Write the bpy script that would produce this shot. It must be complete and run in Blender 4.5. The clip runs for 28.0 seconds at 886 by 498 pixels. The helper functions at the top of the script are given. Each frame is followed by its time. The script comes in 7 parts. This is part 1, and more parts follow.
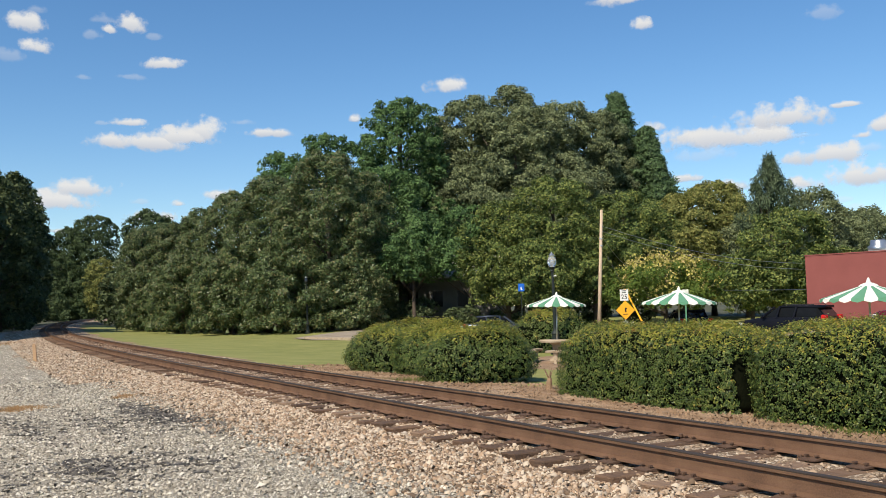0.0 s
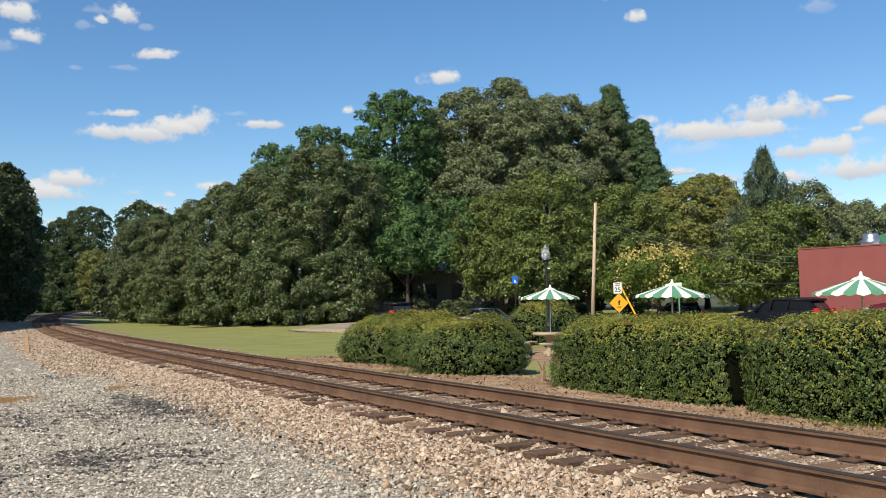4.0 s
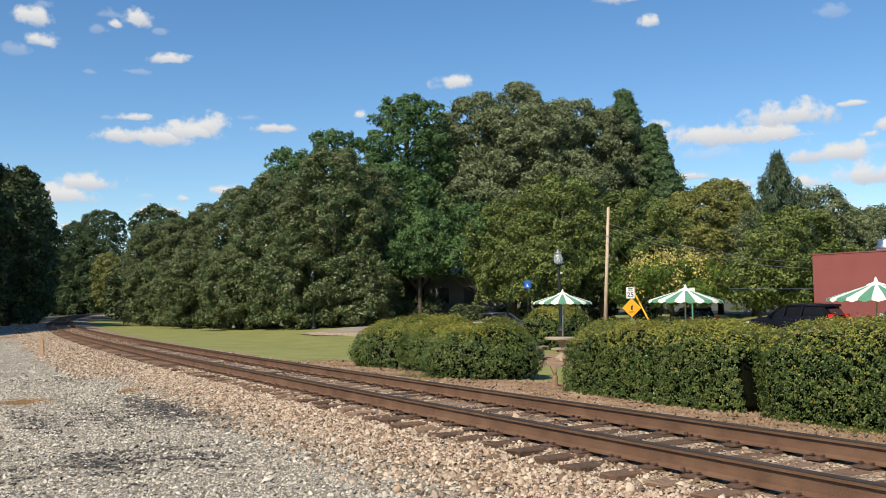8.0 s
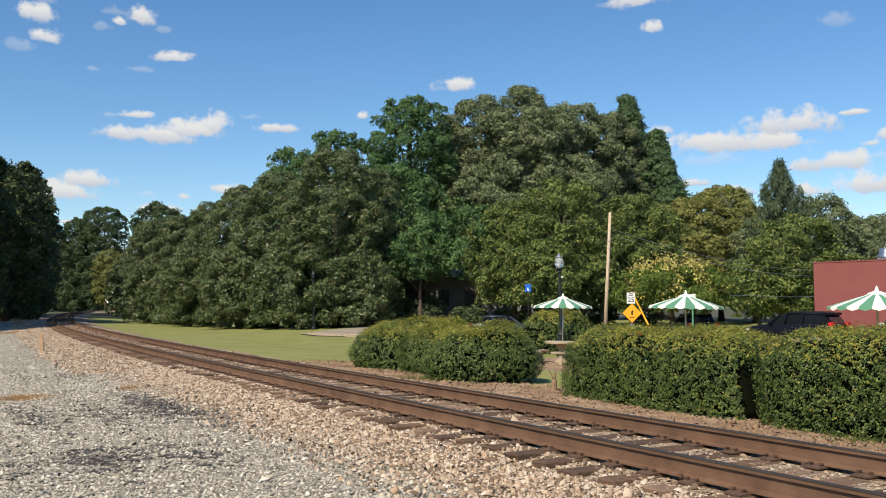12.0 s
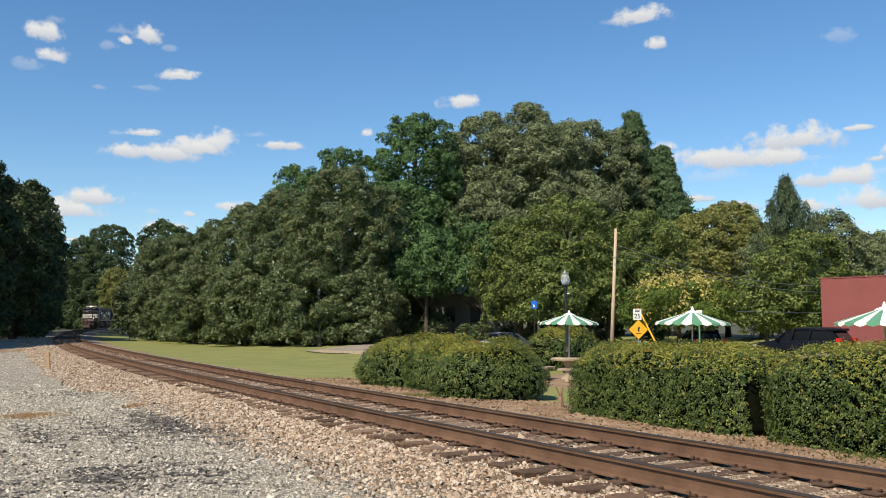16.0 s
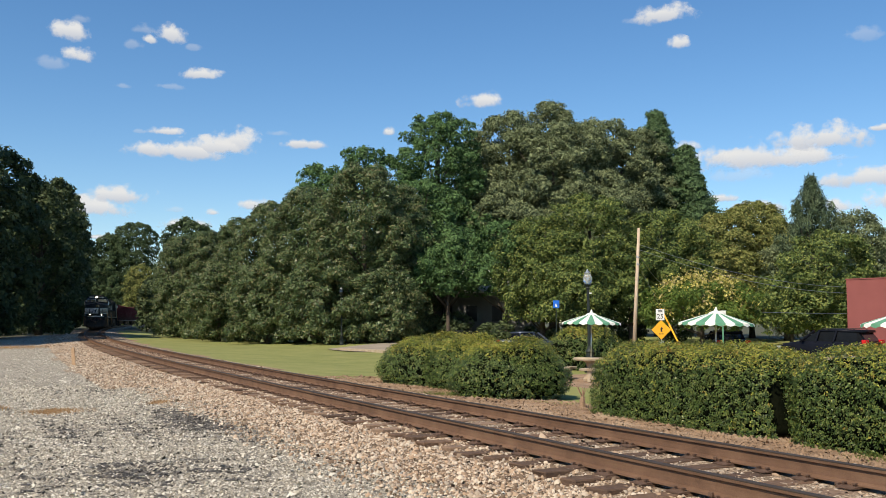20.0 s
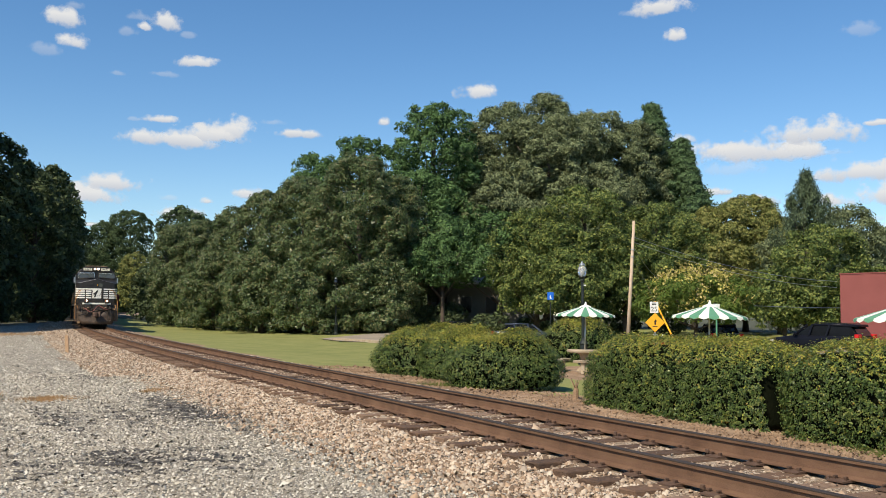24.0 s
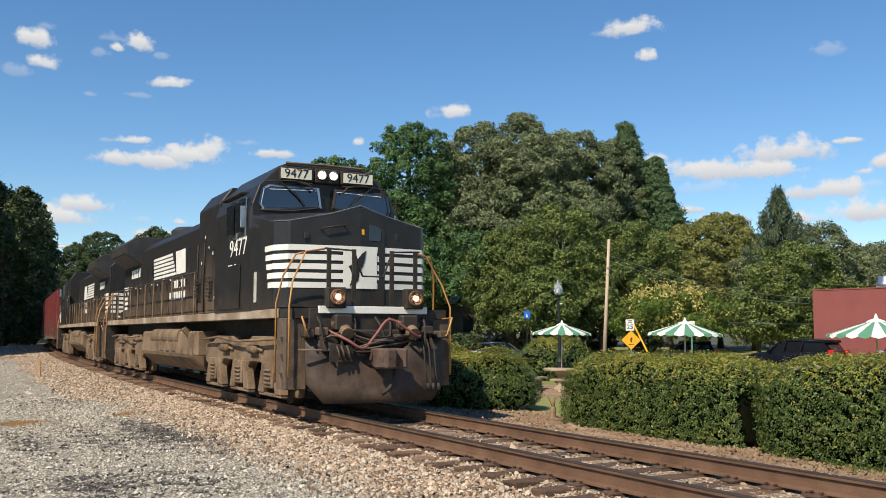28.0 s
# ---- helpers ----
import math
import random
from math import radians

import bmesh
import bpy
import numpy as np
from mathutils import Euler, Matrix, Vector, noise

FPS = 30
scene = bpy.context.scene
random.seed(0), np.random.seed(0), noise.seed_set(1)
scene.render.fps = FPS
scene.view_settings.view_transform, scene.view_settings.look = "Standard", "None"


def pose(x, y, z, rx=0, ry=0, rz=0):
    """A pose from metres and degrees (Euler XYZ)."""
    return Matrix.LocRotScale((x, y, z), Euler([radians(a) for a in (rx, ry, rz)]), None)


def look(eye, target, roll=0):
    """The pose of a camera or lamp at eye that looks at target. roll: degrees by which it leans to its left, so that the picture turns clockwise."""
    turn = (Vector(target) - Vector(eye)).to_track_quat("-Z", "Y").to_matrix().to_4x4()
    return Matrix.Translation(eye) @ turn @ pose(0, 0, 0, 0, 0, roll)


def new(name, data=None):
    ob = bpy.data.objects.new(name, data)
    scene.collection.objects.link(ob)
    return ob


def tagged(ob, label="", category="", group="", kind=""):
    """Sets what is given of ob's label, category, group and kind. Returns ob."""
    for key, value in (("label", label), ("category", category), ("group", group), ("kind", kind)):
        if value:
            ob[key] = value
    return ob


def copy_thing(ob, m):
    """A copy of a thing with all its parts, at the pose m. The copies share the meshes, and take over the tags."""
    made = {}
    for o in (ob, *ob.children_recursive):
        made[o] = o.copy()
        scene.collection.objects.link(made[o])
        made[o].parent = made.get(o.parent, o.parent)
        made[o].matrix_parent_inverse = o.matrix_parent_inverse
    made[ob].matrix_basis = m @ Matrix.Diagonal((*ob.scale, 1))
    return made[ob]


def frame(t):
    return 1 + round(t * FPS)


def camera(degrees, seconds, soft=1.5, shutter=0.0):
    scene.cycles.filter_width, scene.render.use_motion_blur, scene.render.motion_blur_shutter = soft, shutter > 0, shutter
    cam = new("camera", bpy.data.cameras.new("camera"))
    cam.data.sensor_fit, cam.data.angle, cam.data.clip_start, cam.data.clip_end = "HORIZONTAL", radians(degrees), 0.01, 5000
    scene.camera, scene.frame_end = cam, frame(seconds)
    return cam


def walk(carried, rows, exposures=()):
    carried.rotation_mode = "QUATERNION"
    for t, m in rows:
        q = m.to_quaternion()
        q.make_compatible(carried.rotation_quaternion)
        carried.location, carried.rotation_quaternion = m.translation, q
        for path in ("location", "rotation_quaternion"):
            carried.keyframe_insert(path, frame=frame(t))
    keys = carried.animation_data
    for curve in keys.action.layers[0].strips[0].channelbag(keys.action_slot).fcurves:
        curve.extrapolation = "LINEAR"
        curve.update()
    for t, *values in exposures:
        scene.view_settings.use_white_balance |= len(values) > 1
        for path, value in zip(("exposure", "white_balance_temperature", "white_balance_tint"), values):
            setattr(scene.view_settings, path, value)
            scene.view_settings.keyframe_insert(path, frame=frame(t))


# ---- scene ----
# Metres; z = 0 is the top of the rails, y runs away from the first view.
cam = camera(51.09, 28.0, 0.5)
EYE = (0.0, 0.0, 1.271)
# seconds and the camera's turn in degrees; it stands in one place
TURNS = [
    (0.0, 93.593, 1.428, 0.090),
    (0.5, 93.710, 1.540, -0.141),
    (1.0, 93.946, 1.481, -0.098),
    (1.5, 93.954, 1.462, 0.001),
    (2.0, 93.474, 1.473, 0.061),
    (2.5, 93.128, 1.481, -0.255),
    (3.0, 93.011, 1.250, -0.529),
    (3.5, 93.035, 1.214, -0.444),
    (5.5, 93.432, 1.541, 0.083),
    (6.0, 93.487, 1.424, 0.060),
    (6.5, 93.574, 1.358, 0.158),
    (7.0, 93.609, 1.416, 0.244),
    (7.5, 93.549, 1.310, 0.307),
    (8.0, 93.388, 1.037, 0.462),
    (8.5, 93.251, 0.865, 0.597),
    (9.0, 93.098, 0.772, 0.648),
    (9.5, 93.243, 0.560, 0.696),
    (10.0, 93.511, 0.329, 0.830),
    (10.5, 93.603, 0.176, 0.903),
    (11.0, 93.538, 0.126, 0.869),
    (11.5, 93.471, 0.031, 0.678),
    (12.0, 93.526, 0.140, 0.478),
    (12.5, 93.716, 0.333, 0.455),
    (14.5, 94.288, 0.622, 0.703),
    (15.0, 94.341, 0.508, 0.647),
    (15.5, 94.474, 0.405, 0.667),
    (16.0, 94.564, 0.274, 0.845),
    (16.5, 94.600, 0.010, 0.992),
    (17.0, 94.824, -0.184, 1.330),
    (17.5, 94.777, -0.255, 1.598),
    (18.0, 94.590, -0.325, 1.963),
    (18.5, 94.365, -0.421, 2.104),
    (19.0, 94.378, -0.319, 1.905),
    (19.5, 94.463, -0.148, 2.029),
    (20.0, 94.502, -0.070, 2.185),
    (20.5, 94.586, -0.074, 2.073),
    (21.0, 94.654, -0.231, 2.051),
    (21.5, 94.642, -0.452, 2.148),
    (23.5, 94.006, -0.566, 1.898),
    (24.0, 93.941, -0.582, 1.836),
    (24.5, 93.899, -0.574, 1.691),
    (25.0, 94.054, -0.322, 1.549),
    (25.5, 94.359, -0.016, 1.400),
    (26.0, 94.621, 0.242, 1.170),
    (26.5, 94.785, 0.317, 0.847),
    (27.0, 94.919, 0.273, 0.620),
    (27.5, 95.024, 0.121, 0.542),
    (28.0, 95.148, -0.049, 0.398),
]
walk(cam, [(t, pose(*EYE, rx, ry, rz)) for t, rx, ry, rz in TURNS])

# ---- light ----
SUN_AZ, SUN_EL = 213.0, 47.0      # degrees clockwise from +y, and above the ground
world = bpy.data.worlds.new("world")
scene.world = world
world.use_nodes = True
wn = world.node_tree.nodes
sky = wn.new("ShaderNodeTexSky")
sky.sky_type, sky.sun_disc = "NISHITA", False
sky.sun_elevation, sky.sun_rotation = radians(SUN_EL), radians(SUN_AZ)
sky.air_density, sky.dust_density, sky.ozone_density = 1.0, 0.0, 3.5
clear = wn.new("ShaderNodeHueSaturation")
clear.inputs["Saturation"].default_value = 1.19
world.node_tree.links.new(sky.outputs[0], clear.inputs["Color"])
world.node_tree.links.new(clear.outputs[0], wn["Background"].inputs[0])
wn["Background"].inputs[1].default_value = 0.133
sun = new("sun", bpy.data.lights.new("sun", "SUN"))
sun.data.energy, sun.data.angle, sun.data.color = 5.8, radians(0.55), (1.0, 0.89, 0.72)
TO_SUN = Vector((math.sin(radians(SUN_AZ)) * math.cos(radians(SUN_EL)), math.cos(radians(SUN_AZ)) * math.cos(radians(SUN_EL)), math.sin(radians(SUN_EL))))
sun.matrix_basis = look(TO_SUN * 200, (0, 0, 0))
scene.view_settings.exposure = 0.0


# ---- materials ----
def mat(name, cols, scale=4.0, rough=0.75, metal=0.0, bump=0.15, fine=60.0, rand="", spread=0.5, spec=0.4, coat=0.0, stretch=None):
    """cols: two to four base colours; broad and fine noise, or a chance value per piece, run through them."""
    m = bpy.data.materials.new(name)
    m.use_nodes = True
    n, l = m.node_tree.nodes, m.node_tree.links
    b = n["Principled BSDF"]
    b.inputs["Roughness"].default_value, b.inputs["Metallic"].default_value = rough, metal
    b.inputs["Specular IOR Level"].default_value, b.inputs["Coat Weight"].default_value = spec, coat
    tc = n.new("ShaderNodeTexCoord")
    src = tc.outputs["Object"]
    if stretch:
        mp = n.new("ShaderNodeMapping")
        mp.inputs["Scale"].default_value = stretch
        l.new(src, mp.inputs[0])
        src = mp.outputs[0]
    big, small = n.new("ShaderNodeTexNoise"), n.new("ShaderNodeTexNoise")
    for t, s, d in ((big, scale, 4.0), (small, fine, 2.0)):
        t.inputs["Scale"].default_value, t.inputs["Detail"].default_value = s, d
        l.new(src, t.inputs["Vector"])
    mix = n.new("ShaderNodeMath")
    mix.operation = "MULTIPLY_ADD"
    mix.inputs[1].default_value = 0.35
    l.new(small.outputs[0], mix.inputs[0])
    sc = n.new("ShaderNodeMath")
    sc.operation = "MULTIPLY"
    sc.inputs[1].default_value = 0.65
    l.new(big.outputs[0], sc.inputs[0])
    l.new(sc.outputs[0], mix.inputs[2])
    fac = mix.outputs[0]
    if rand:
        src2 = n.new("ShaderNodeNewGeometry").outputs["Random Per Island"] if rand == "island" else n.new("ShaderNodeObjectInfo").outputs["Random"]
        mm = n.new("ShaderNodeMix")
        mm.inputs[0].default_value = spread
        l.new(fac, mm.inputs[2])
        l.new(src2, mm.inputs[3])
        fac = mm.outputs[0]
    ramp = n.new("ShaderNodeValToRGB")
    e = ramp.color_ramp.elements
    lo, hi = (0.32, 0.68) if not rand else (0.2, 0.8)
    for i in range(len(cols) - 2):
        e.new(0.5)
    for i, c in enumerate(cols):
        e[i].position, e[i].color = lo + (hi - lo) * i / (len(cols) - 1), (*c, 1)
    l.new(fac, ramp.inputs[0])
    l.new(ramp.outputs[0], b.inputs["Base Color"])
    if bump:
        bp = n.new("ShaderNodeBump")
        bp.inputs["Strength"].default_value, bp.inputs["Distance"].default_value = bump, 0.02
        l.new(small.outputs[0], bp.inputs["Height"])
        l.new(bp.outputs[0], b.inputs["Normal"])
    return m


def leaf_mat(name, cols, gloss=0.62, through_light=0.13, scale=0.8, spec=0.18):
    """Leaves: a colour per leaf, broad patches over the crown, some light let through."""
    m = mat(name, cols, scale=scale, rough=gloss, bump=0.0, fine=3.0, rand="island", spread=0.52, spec=spec)
    n, l = m.node_tree.nodes, m.node_tree.links
    b = n["Principled BSDF"]
    tr, mx = n.new("ShaderNodeBsdfTranslucent"), n.new("ShaderNodeMixShader")
    mx.inputs[0].default_value = through_light
    l.new(b.inputs["Base Color"].links[0].from_socket, tr.inputs[0])
    l.new(b.outputs[0], mx.inputs[1])
    l.new(tr.outputs[0], mx.inputs[2])
    l.new(mx.outputs[0], n["Material Output"].inputs[0])
    return m


def glow(name, col, strength):
    m = bpy.data.materials.new(name)
    m.use_nodes = True
    b = m.node_tree.nodes["Principled BSDF"]
    b.inputs["Base Color"].default_value = (*[c * 0.3 for c in col], 1)
    b.inputs["Emission Color"].default_value, b.inputs["Emission Strength"].default_value = (*col, 1), strength
    return m


def gravel(name, cols, dirt_shade, across):
    """A bed of crushed stone: a chance colour for each stone, dirty gaps darkened with painted shade, broad stains."""
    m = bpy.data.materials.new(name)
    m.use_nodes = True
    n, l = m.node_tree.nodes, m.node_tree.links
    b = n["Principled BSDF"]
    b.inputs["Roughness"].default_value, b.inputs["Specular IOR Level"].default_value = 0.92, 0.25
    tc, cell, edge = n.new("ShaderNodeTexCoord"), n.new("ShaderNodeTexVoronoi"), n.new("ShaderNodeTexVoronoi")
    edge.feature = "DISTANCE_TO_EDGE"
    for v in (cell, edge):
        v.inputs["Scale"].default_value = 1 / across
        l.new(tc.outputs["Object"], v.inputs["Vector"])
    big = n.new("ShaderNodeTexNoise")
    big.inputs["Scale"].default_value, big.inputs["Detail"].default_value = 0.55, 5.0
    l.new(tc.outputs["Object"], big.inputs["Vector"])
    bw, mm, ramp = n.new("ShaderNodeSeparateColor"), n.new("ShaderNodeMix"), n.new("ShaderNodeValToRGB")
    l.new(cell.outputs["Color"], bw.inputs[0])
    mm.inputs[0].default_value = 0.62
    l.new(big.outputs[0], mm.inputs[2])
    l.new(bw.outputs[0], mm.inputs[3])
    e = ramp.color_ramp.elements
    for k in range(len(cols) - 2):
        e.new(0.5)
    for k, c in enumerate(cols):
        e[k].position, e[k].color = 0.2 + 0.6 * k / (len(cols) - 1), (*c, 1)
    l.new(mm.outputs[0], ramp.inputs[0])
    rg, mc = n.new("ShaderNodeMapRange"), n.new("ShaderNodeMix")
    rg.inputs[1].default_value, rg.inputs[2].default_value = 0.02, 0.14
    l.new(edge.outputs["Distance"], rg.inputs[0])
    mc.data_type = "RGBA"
    mc.inputs[6].default_value = (*dirt_shade, 1)
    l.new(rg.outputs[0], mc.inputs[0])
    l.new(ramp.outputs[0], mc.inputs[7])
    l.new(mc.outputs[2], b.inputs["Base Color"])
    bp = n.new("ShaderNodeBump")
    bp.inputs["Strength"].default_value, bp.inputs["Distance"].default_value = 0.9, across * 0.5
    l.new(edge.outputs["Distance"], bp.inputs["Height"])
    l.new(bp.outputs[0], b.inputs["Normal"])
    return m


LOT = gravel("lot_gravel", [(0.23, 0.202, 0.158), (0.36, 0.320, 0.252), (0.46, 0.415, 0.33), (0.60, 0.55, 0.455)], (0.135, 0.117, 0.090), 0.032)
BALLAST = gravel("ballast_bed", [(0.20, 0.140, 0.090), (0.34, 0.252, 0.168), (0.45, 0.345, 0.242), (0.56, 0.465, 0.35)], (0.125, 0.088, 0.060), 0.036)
STONE = mat("ballast_stone", [(0.15, 0.102, 0.066), (0.31, 0.214, 0.138), (0.42, 0.290, 0.186), (0.33, 0.275, 0.212), (0.46, 0.340, 0.236), (0.55, 0.455, 0.345)], 1.4, 0.9, 0, 0.3, 60, "island", 0.85)
RUSTY_STONE = mat("rusty_ballast_stone", [(0.08, 0.048, 0.031), (0.18, 0.108, 0.068), (0.25, 0.165, 0.108), (0.36, 0.27, 0.19)], 9, 0.9, 0, 0.3, 60, "island", 0.75)
CHIP = mat("lot_stone", [(0.19, 0.166, 0.130), (0.35, 0.311, 0.245), (0.46, 0.414, 0.328), (0.62, 0.570, 0.475)], 0.9, 0.9, 0, 0.3, 60, "island", 0.8)
TAR = mat("dark_stone", [(0.045, 0.040, 0.035), (0.08, 0.071, 0.062), (0.17, 0.153, 0.13)], 9, 0.85, 0, 0.3, 60, "island", 0.75)
LAWN = mat("lawn", [(0.165, 0.178, 0.045), (0.212, 0.220, 0.061), (0.27, 0.258, 0.085)], 0.8, 0.9, 0, 0.9, 4.0)
MULCH = mat("pine_straw", [(0.16, 0.098, 0.056), (0.29, 0.19, 0.115), (0.41, 0.30, 0.20)], 1.5, 0.95, 0, 0.9, 45)
EARTH = mat("earth", [(0.05, 0.055, 0.025), (0.09, 0.085, 0.045)], 0.1, 0.95, 0, 0.5, 10)
ASPHALT = mat("asphalt", [(0.04, 0.04, 0.042), (0.065, 0.064, 0.062)], 0.6, 0.9, 0, 0.4, 90)
CONCRETE = mat("concrete", [(0.27, 0.205, 0.135), (0.39, 0.31, 0.215), (0.47, 0.39, 0.285)], 3, 0.9, 0, 0.3, 70)
RAIL = mat("rusty_rail", [(0.088, 0.047, 0.027), (0.148, 0.081, 0.047), (0.195, 0.113, 0.067)], 3, 0.7, 0.1, 0.25, 90)
RAILHEAD = mat("worn_rail_head", [(0.032, 0.024, 0.019), (0.058, 0.045, 0.036)], 2, 0.68, 0.0, 0.1, 80, spec=0.25)
TIE = mat("creosote_tie", [(0.045, 0.029, 0.020), (0.165, 0.098, 0.060), (0.30, 0.205, 0.138)], 2.5, 0.9, 0, 0.7, 30, "object", 0.45, stretch=(1, 8, 8))
PLATE = mat("rusty_plate", [(0.08, 0.048, 0.034), (0.15, 0.09, 0.06)], 9, 0.85, 0.2, 0.4, 90)
WOOD = mat("raw_wood", [(0.36, 0.22, 0.12), (0.55, 0.36, 0.21)], 5, 0.8, 0, 0.3, 60, stretch=(6, 6, 1))
POLEWOOD = mat("pole_wood", [(0.42, 0.30, 0.20), (0.60, 0.48, 0.36)], 2, 0.85, 0, 0.3, 40, stretch=(6, 6, 0.6))
BARK = mat("bark", [(0.045, 0.035, 0.027), (0.11, 0.085, 0.065)], 3, 0.95, 0, 0.9, 25)
IRON = mat("dark_iron", [(0.012, 0.018, 0.017), (0.03, 0.036, 0.034)], 6, 0.5, 0.3, 0.1, 60)
RED_WALL = mat("red_painted_wall", [(0.225, 0.066, 0.058), (0.275, 0.084, 0.074)], 0.8, 0.85, 0, 0.25, 30)
GREEN_CLOTH = mat("green_cloth", [(0.085, 0.235, 0.135), (0.12, 0.30, 0.185)], 3, 0.85, 0, 0.1, 200)
WHITE_CLOTH = mat("white_cloth", [(0.70, 0.68, 0.60), (0.80, 0.78, 0.72)], 3, 0.85, 0, 0.1, 200)
WHITE = mat("white_paint", [(0.62, 0.61, 0.57), (0.80, 0.79, 0.76)], 2, 0.55, 0, 0.05, 60)
YELLOW_SIGN = mat("yellow_sign", [(0.80, 0.36, 0.015), (0.88, 0.42, 0.02)], 3, 0.5, 0, 0.0, 60)
BLACK = mat("black_mark", [(0.012, 0.012, 0.012), (0.02, 0.02, 0.02)], 5, 0.6, 0, 0, 60)
STEEL = mat("galvanised_steel", [(0.42, 0.43, 0.44), (0.60, 0.61, 0.62)], 4, 0.32, 0.9, 0.05, 50)
RED = mat("red_plastic", [(0.55, 0.03, 0.02), (0.65, 0.05, 0.03)], 4, 0.4, 0, 0, 60)
BLUE = mat("blue_sign", [(0.01, 0.10, 0.50), (0.02, 0.16, 0.62)], 4, 0.4, 0, 0, 60)
GLASS = mat("dark_glass", [(0.012, 0.014, 0.017), (0.02, 0.023, 0.028)], 2, 0.06, 0, 0, 30, spec=0.8)
CARGLASS = mat("tinted_glass", [(0.006, 0.007, 0.008), (0.012, 0.013, 0.015)], 2, 0.25, 0, 0, 30, spec=0.1)
CARPAINT = mat("black_car_paint", [(0.006, 0.007, 0.011), (0.011, 0.012, 0.018)], 2, 0.3, 0.0, 0, 60, spec=0.1)
REDPAINT = mat("red_car_paint", [(0.10, 0.008, 0.01), (0.15, 0.012, 0.014)], 2, 0.25, 0.2, 0, 60, coat=0.8)
SILVER = mat("silver_car_paint", [(0.055, 0.066, 0.085), (0.085, 0.097, 0.12)], 2, 0.3, 0.6, 0, 60, coat=0.8)
RUBBER = mat("tyre_rubber", [(0.014, 0.014, 0.014), (0.03, 0.029, 0.028)], 6, 0.85, 0, 0.2, 60)
# shade under the trees is put into this dark wall colour
SHADED_SIDING = mat("shaded_siding", [(0.10, 0.098, 0.092), (0.16, 0.155, 0.145)], 1, 0.8, 0, 0.1, 30)
ROOF = mat("grey_roof", [(0.46, 0.445, 0.42), (0.60, 0.58, 0.55)], 1, 0.85, 0, 0.3, 20)

LEAF_OAK = leaf_mat("oak_leaves", [(0.046, 0.058, 0.027), (0.150, 0.180, 0.086), (0.27, 0.305, 0.150)])
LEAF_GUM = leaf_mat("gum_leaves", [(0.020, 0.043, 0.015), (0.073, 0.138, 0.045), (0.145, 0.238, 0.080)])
LEAF_MAG = leaf_mat("magnolia_leaves", [(0.015, 0.028, 0.011), (0.066, 0.106, 0.037), (0.124, 0.170, 0.063), (0.228, 0.188, 0.086)], 0.42, spec=0.32)
# darker leaf colour for the distant trees
LEAF_FAR = leaf_mat("far_leaves", [(0.019, 0.033, 0.014), (0.063, 0.095, 0.038), (0.112, 0.15, 0.059)])
LEAF_PINE = leaf_mat("pine_needles", [(0.024, 0.044, 0.019), (0.076, 0.128, 0.052), (0.137, 0.21, 0.088)], 0.6)
LEAF_CEDAR = leaf_mat("cedar_needles", [(0.026, 0.040, 0.022), (0.085, 0.122, 0.065), (0.159, 0.203, 0.106)], 0.6)
LEAF_TURN = leaf_mat("turning_leaves", [(0.045, 0.060, 0.014), (0.170, 0.185, 0.050), (0.33, 0.305, 0.095)])
LEAF_MID = leaf_mat("maple_leaves", [(0.026, 0.044, 0.013), (0.100, 0.145, 0.038), (0.27, 0.285, 0.075)])
LEAF_GOLD = leaf_mat("golden_flowers", [(0.24, 0.24, 0.05), (0.50, 0.44, 0.10), (0.66, 0.56, 0.20), (0.62, 0.46, 0.24)], 0.7, 0.3, 0.8)
LEAF_BRIGHT = leaf_mat("bright_leaves", [(0.051, 0.093, 0.017), (0.093, 0.145, 0.025), (0.153, 0.187, 0.034)])
# darker leaf colour that paints the wood and undergrowth as shaded
LEAF_SHADED = leaf_mat("shaded_leaves", [(0.030, 0.046, 0.022), (0.062, 0.088, 0.038), (0.120, 0.145, 0.060)])
LEAF_HEDGE = leaf_mat("hedge_leaves", [(0.022, 0.042, 0.011), (0.062, 0.104, 0.025), (0.120, 0.168, 0.040), (0.24, 0.255, 0.070)], 0.36, 0.20, 3.2, 0.30)
# young leaves, brightened to paint the hedge tops as sunlit
LEAF_NEW_SUNLIT = leaf_mat("sunlit_young_hedge_leaves", [(0.15, 0.185, 0.028), (0.29, 0.310, 0.048), (0.42, 0.400, 0.075), (0.36, 0.19, 0.06)], 0.45, 0.28, 1.2, 0.3)
# near-black twigs: the deep shade inside the hedge is put into the colour
TWIG_SHADE = mat("shaded_hedge_twigs", [(0.004, 0.006, 0.003), (0.010, 0.012, 0.006)], 3, 0.95, 0, 0.5, 20, spec=0.03)
DRY = mat("dry_grass", [(0.27, 0.15, 0.065), (0.44, 0.27, 0.12)], 3, 0.9, 0, 0.1, 40, "island", 0.6)
GRASS = leaf_mat("grass_blades", [(0.07, 0.11, 0.022), (0.13, 0.17, 0.036), (0.21, 0.21, 0.07)], 0.6, 0.25, 0.4)


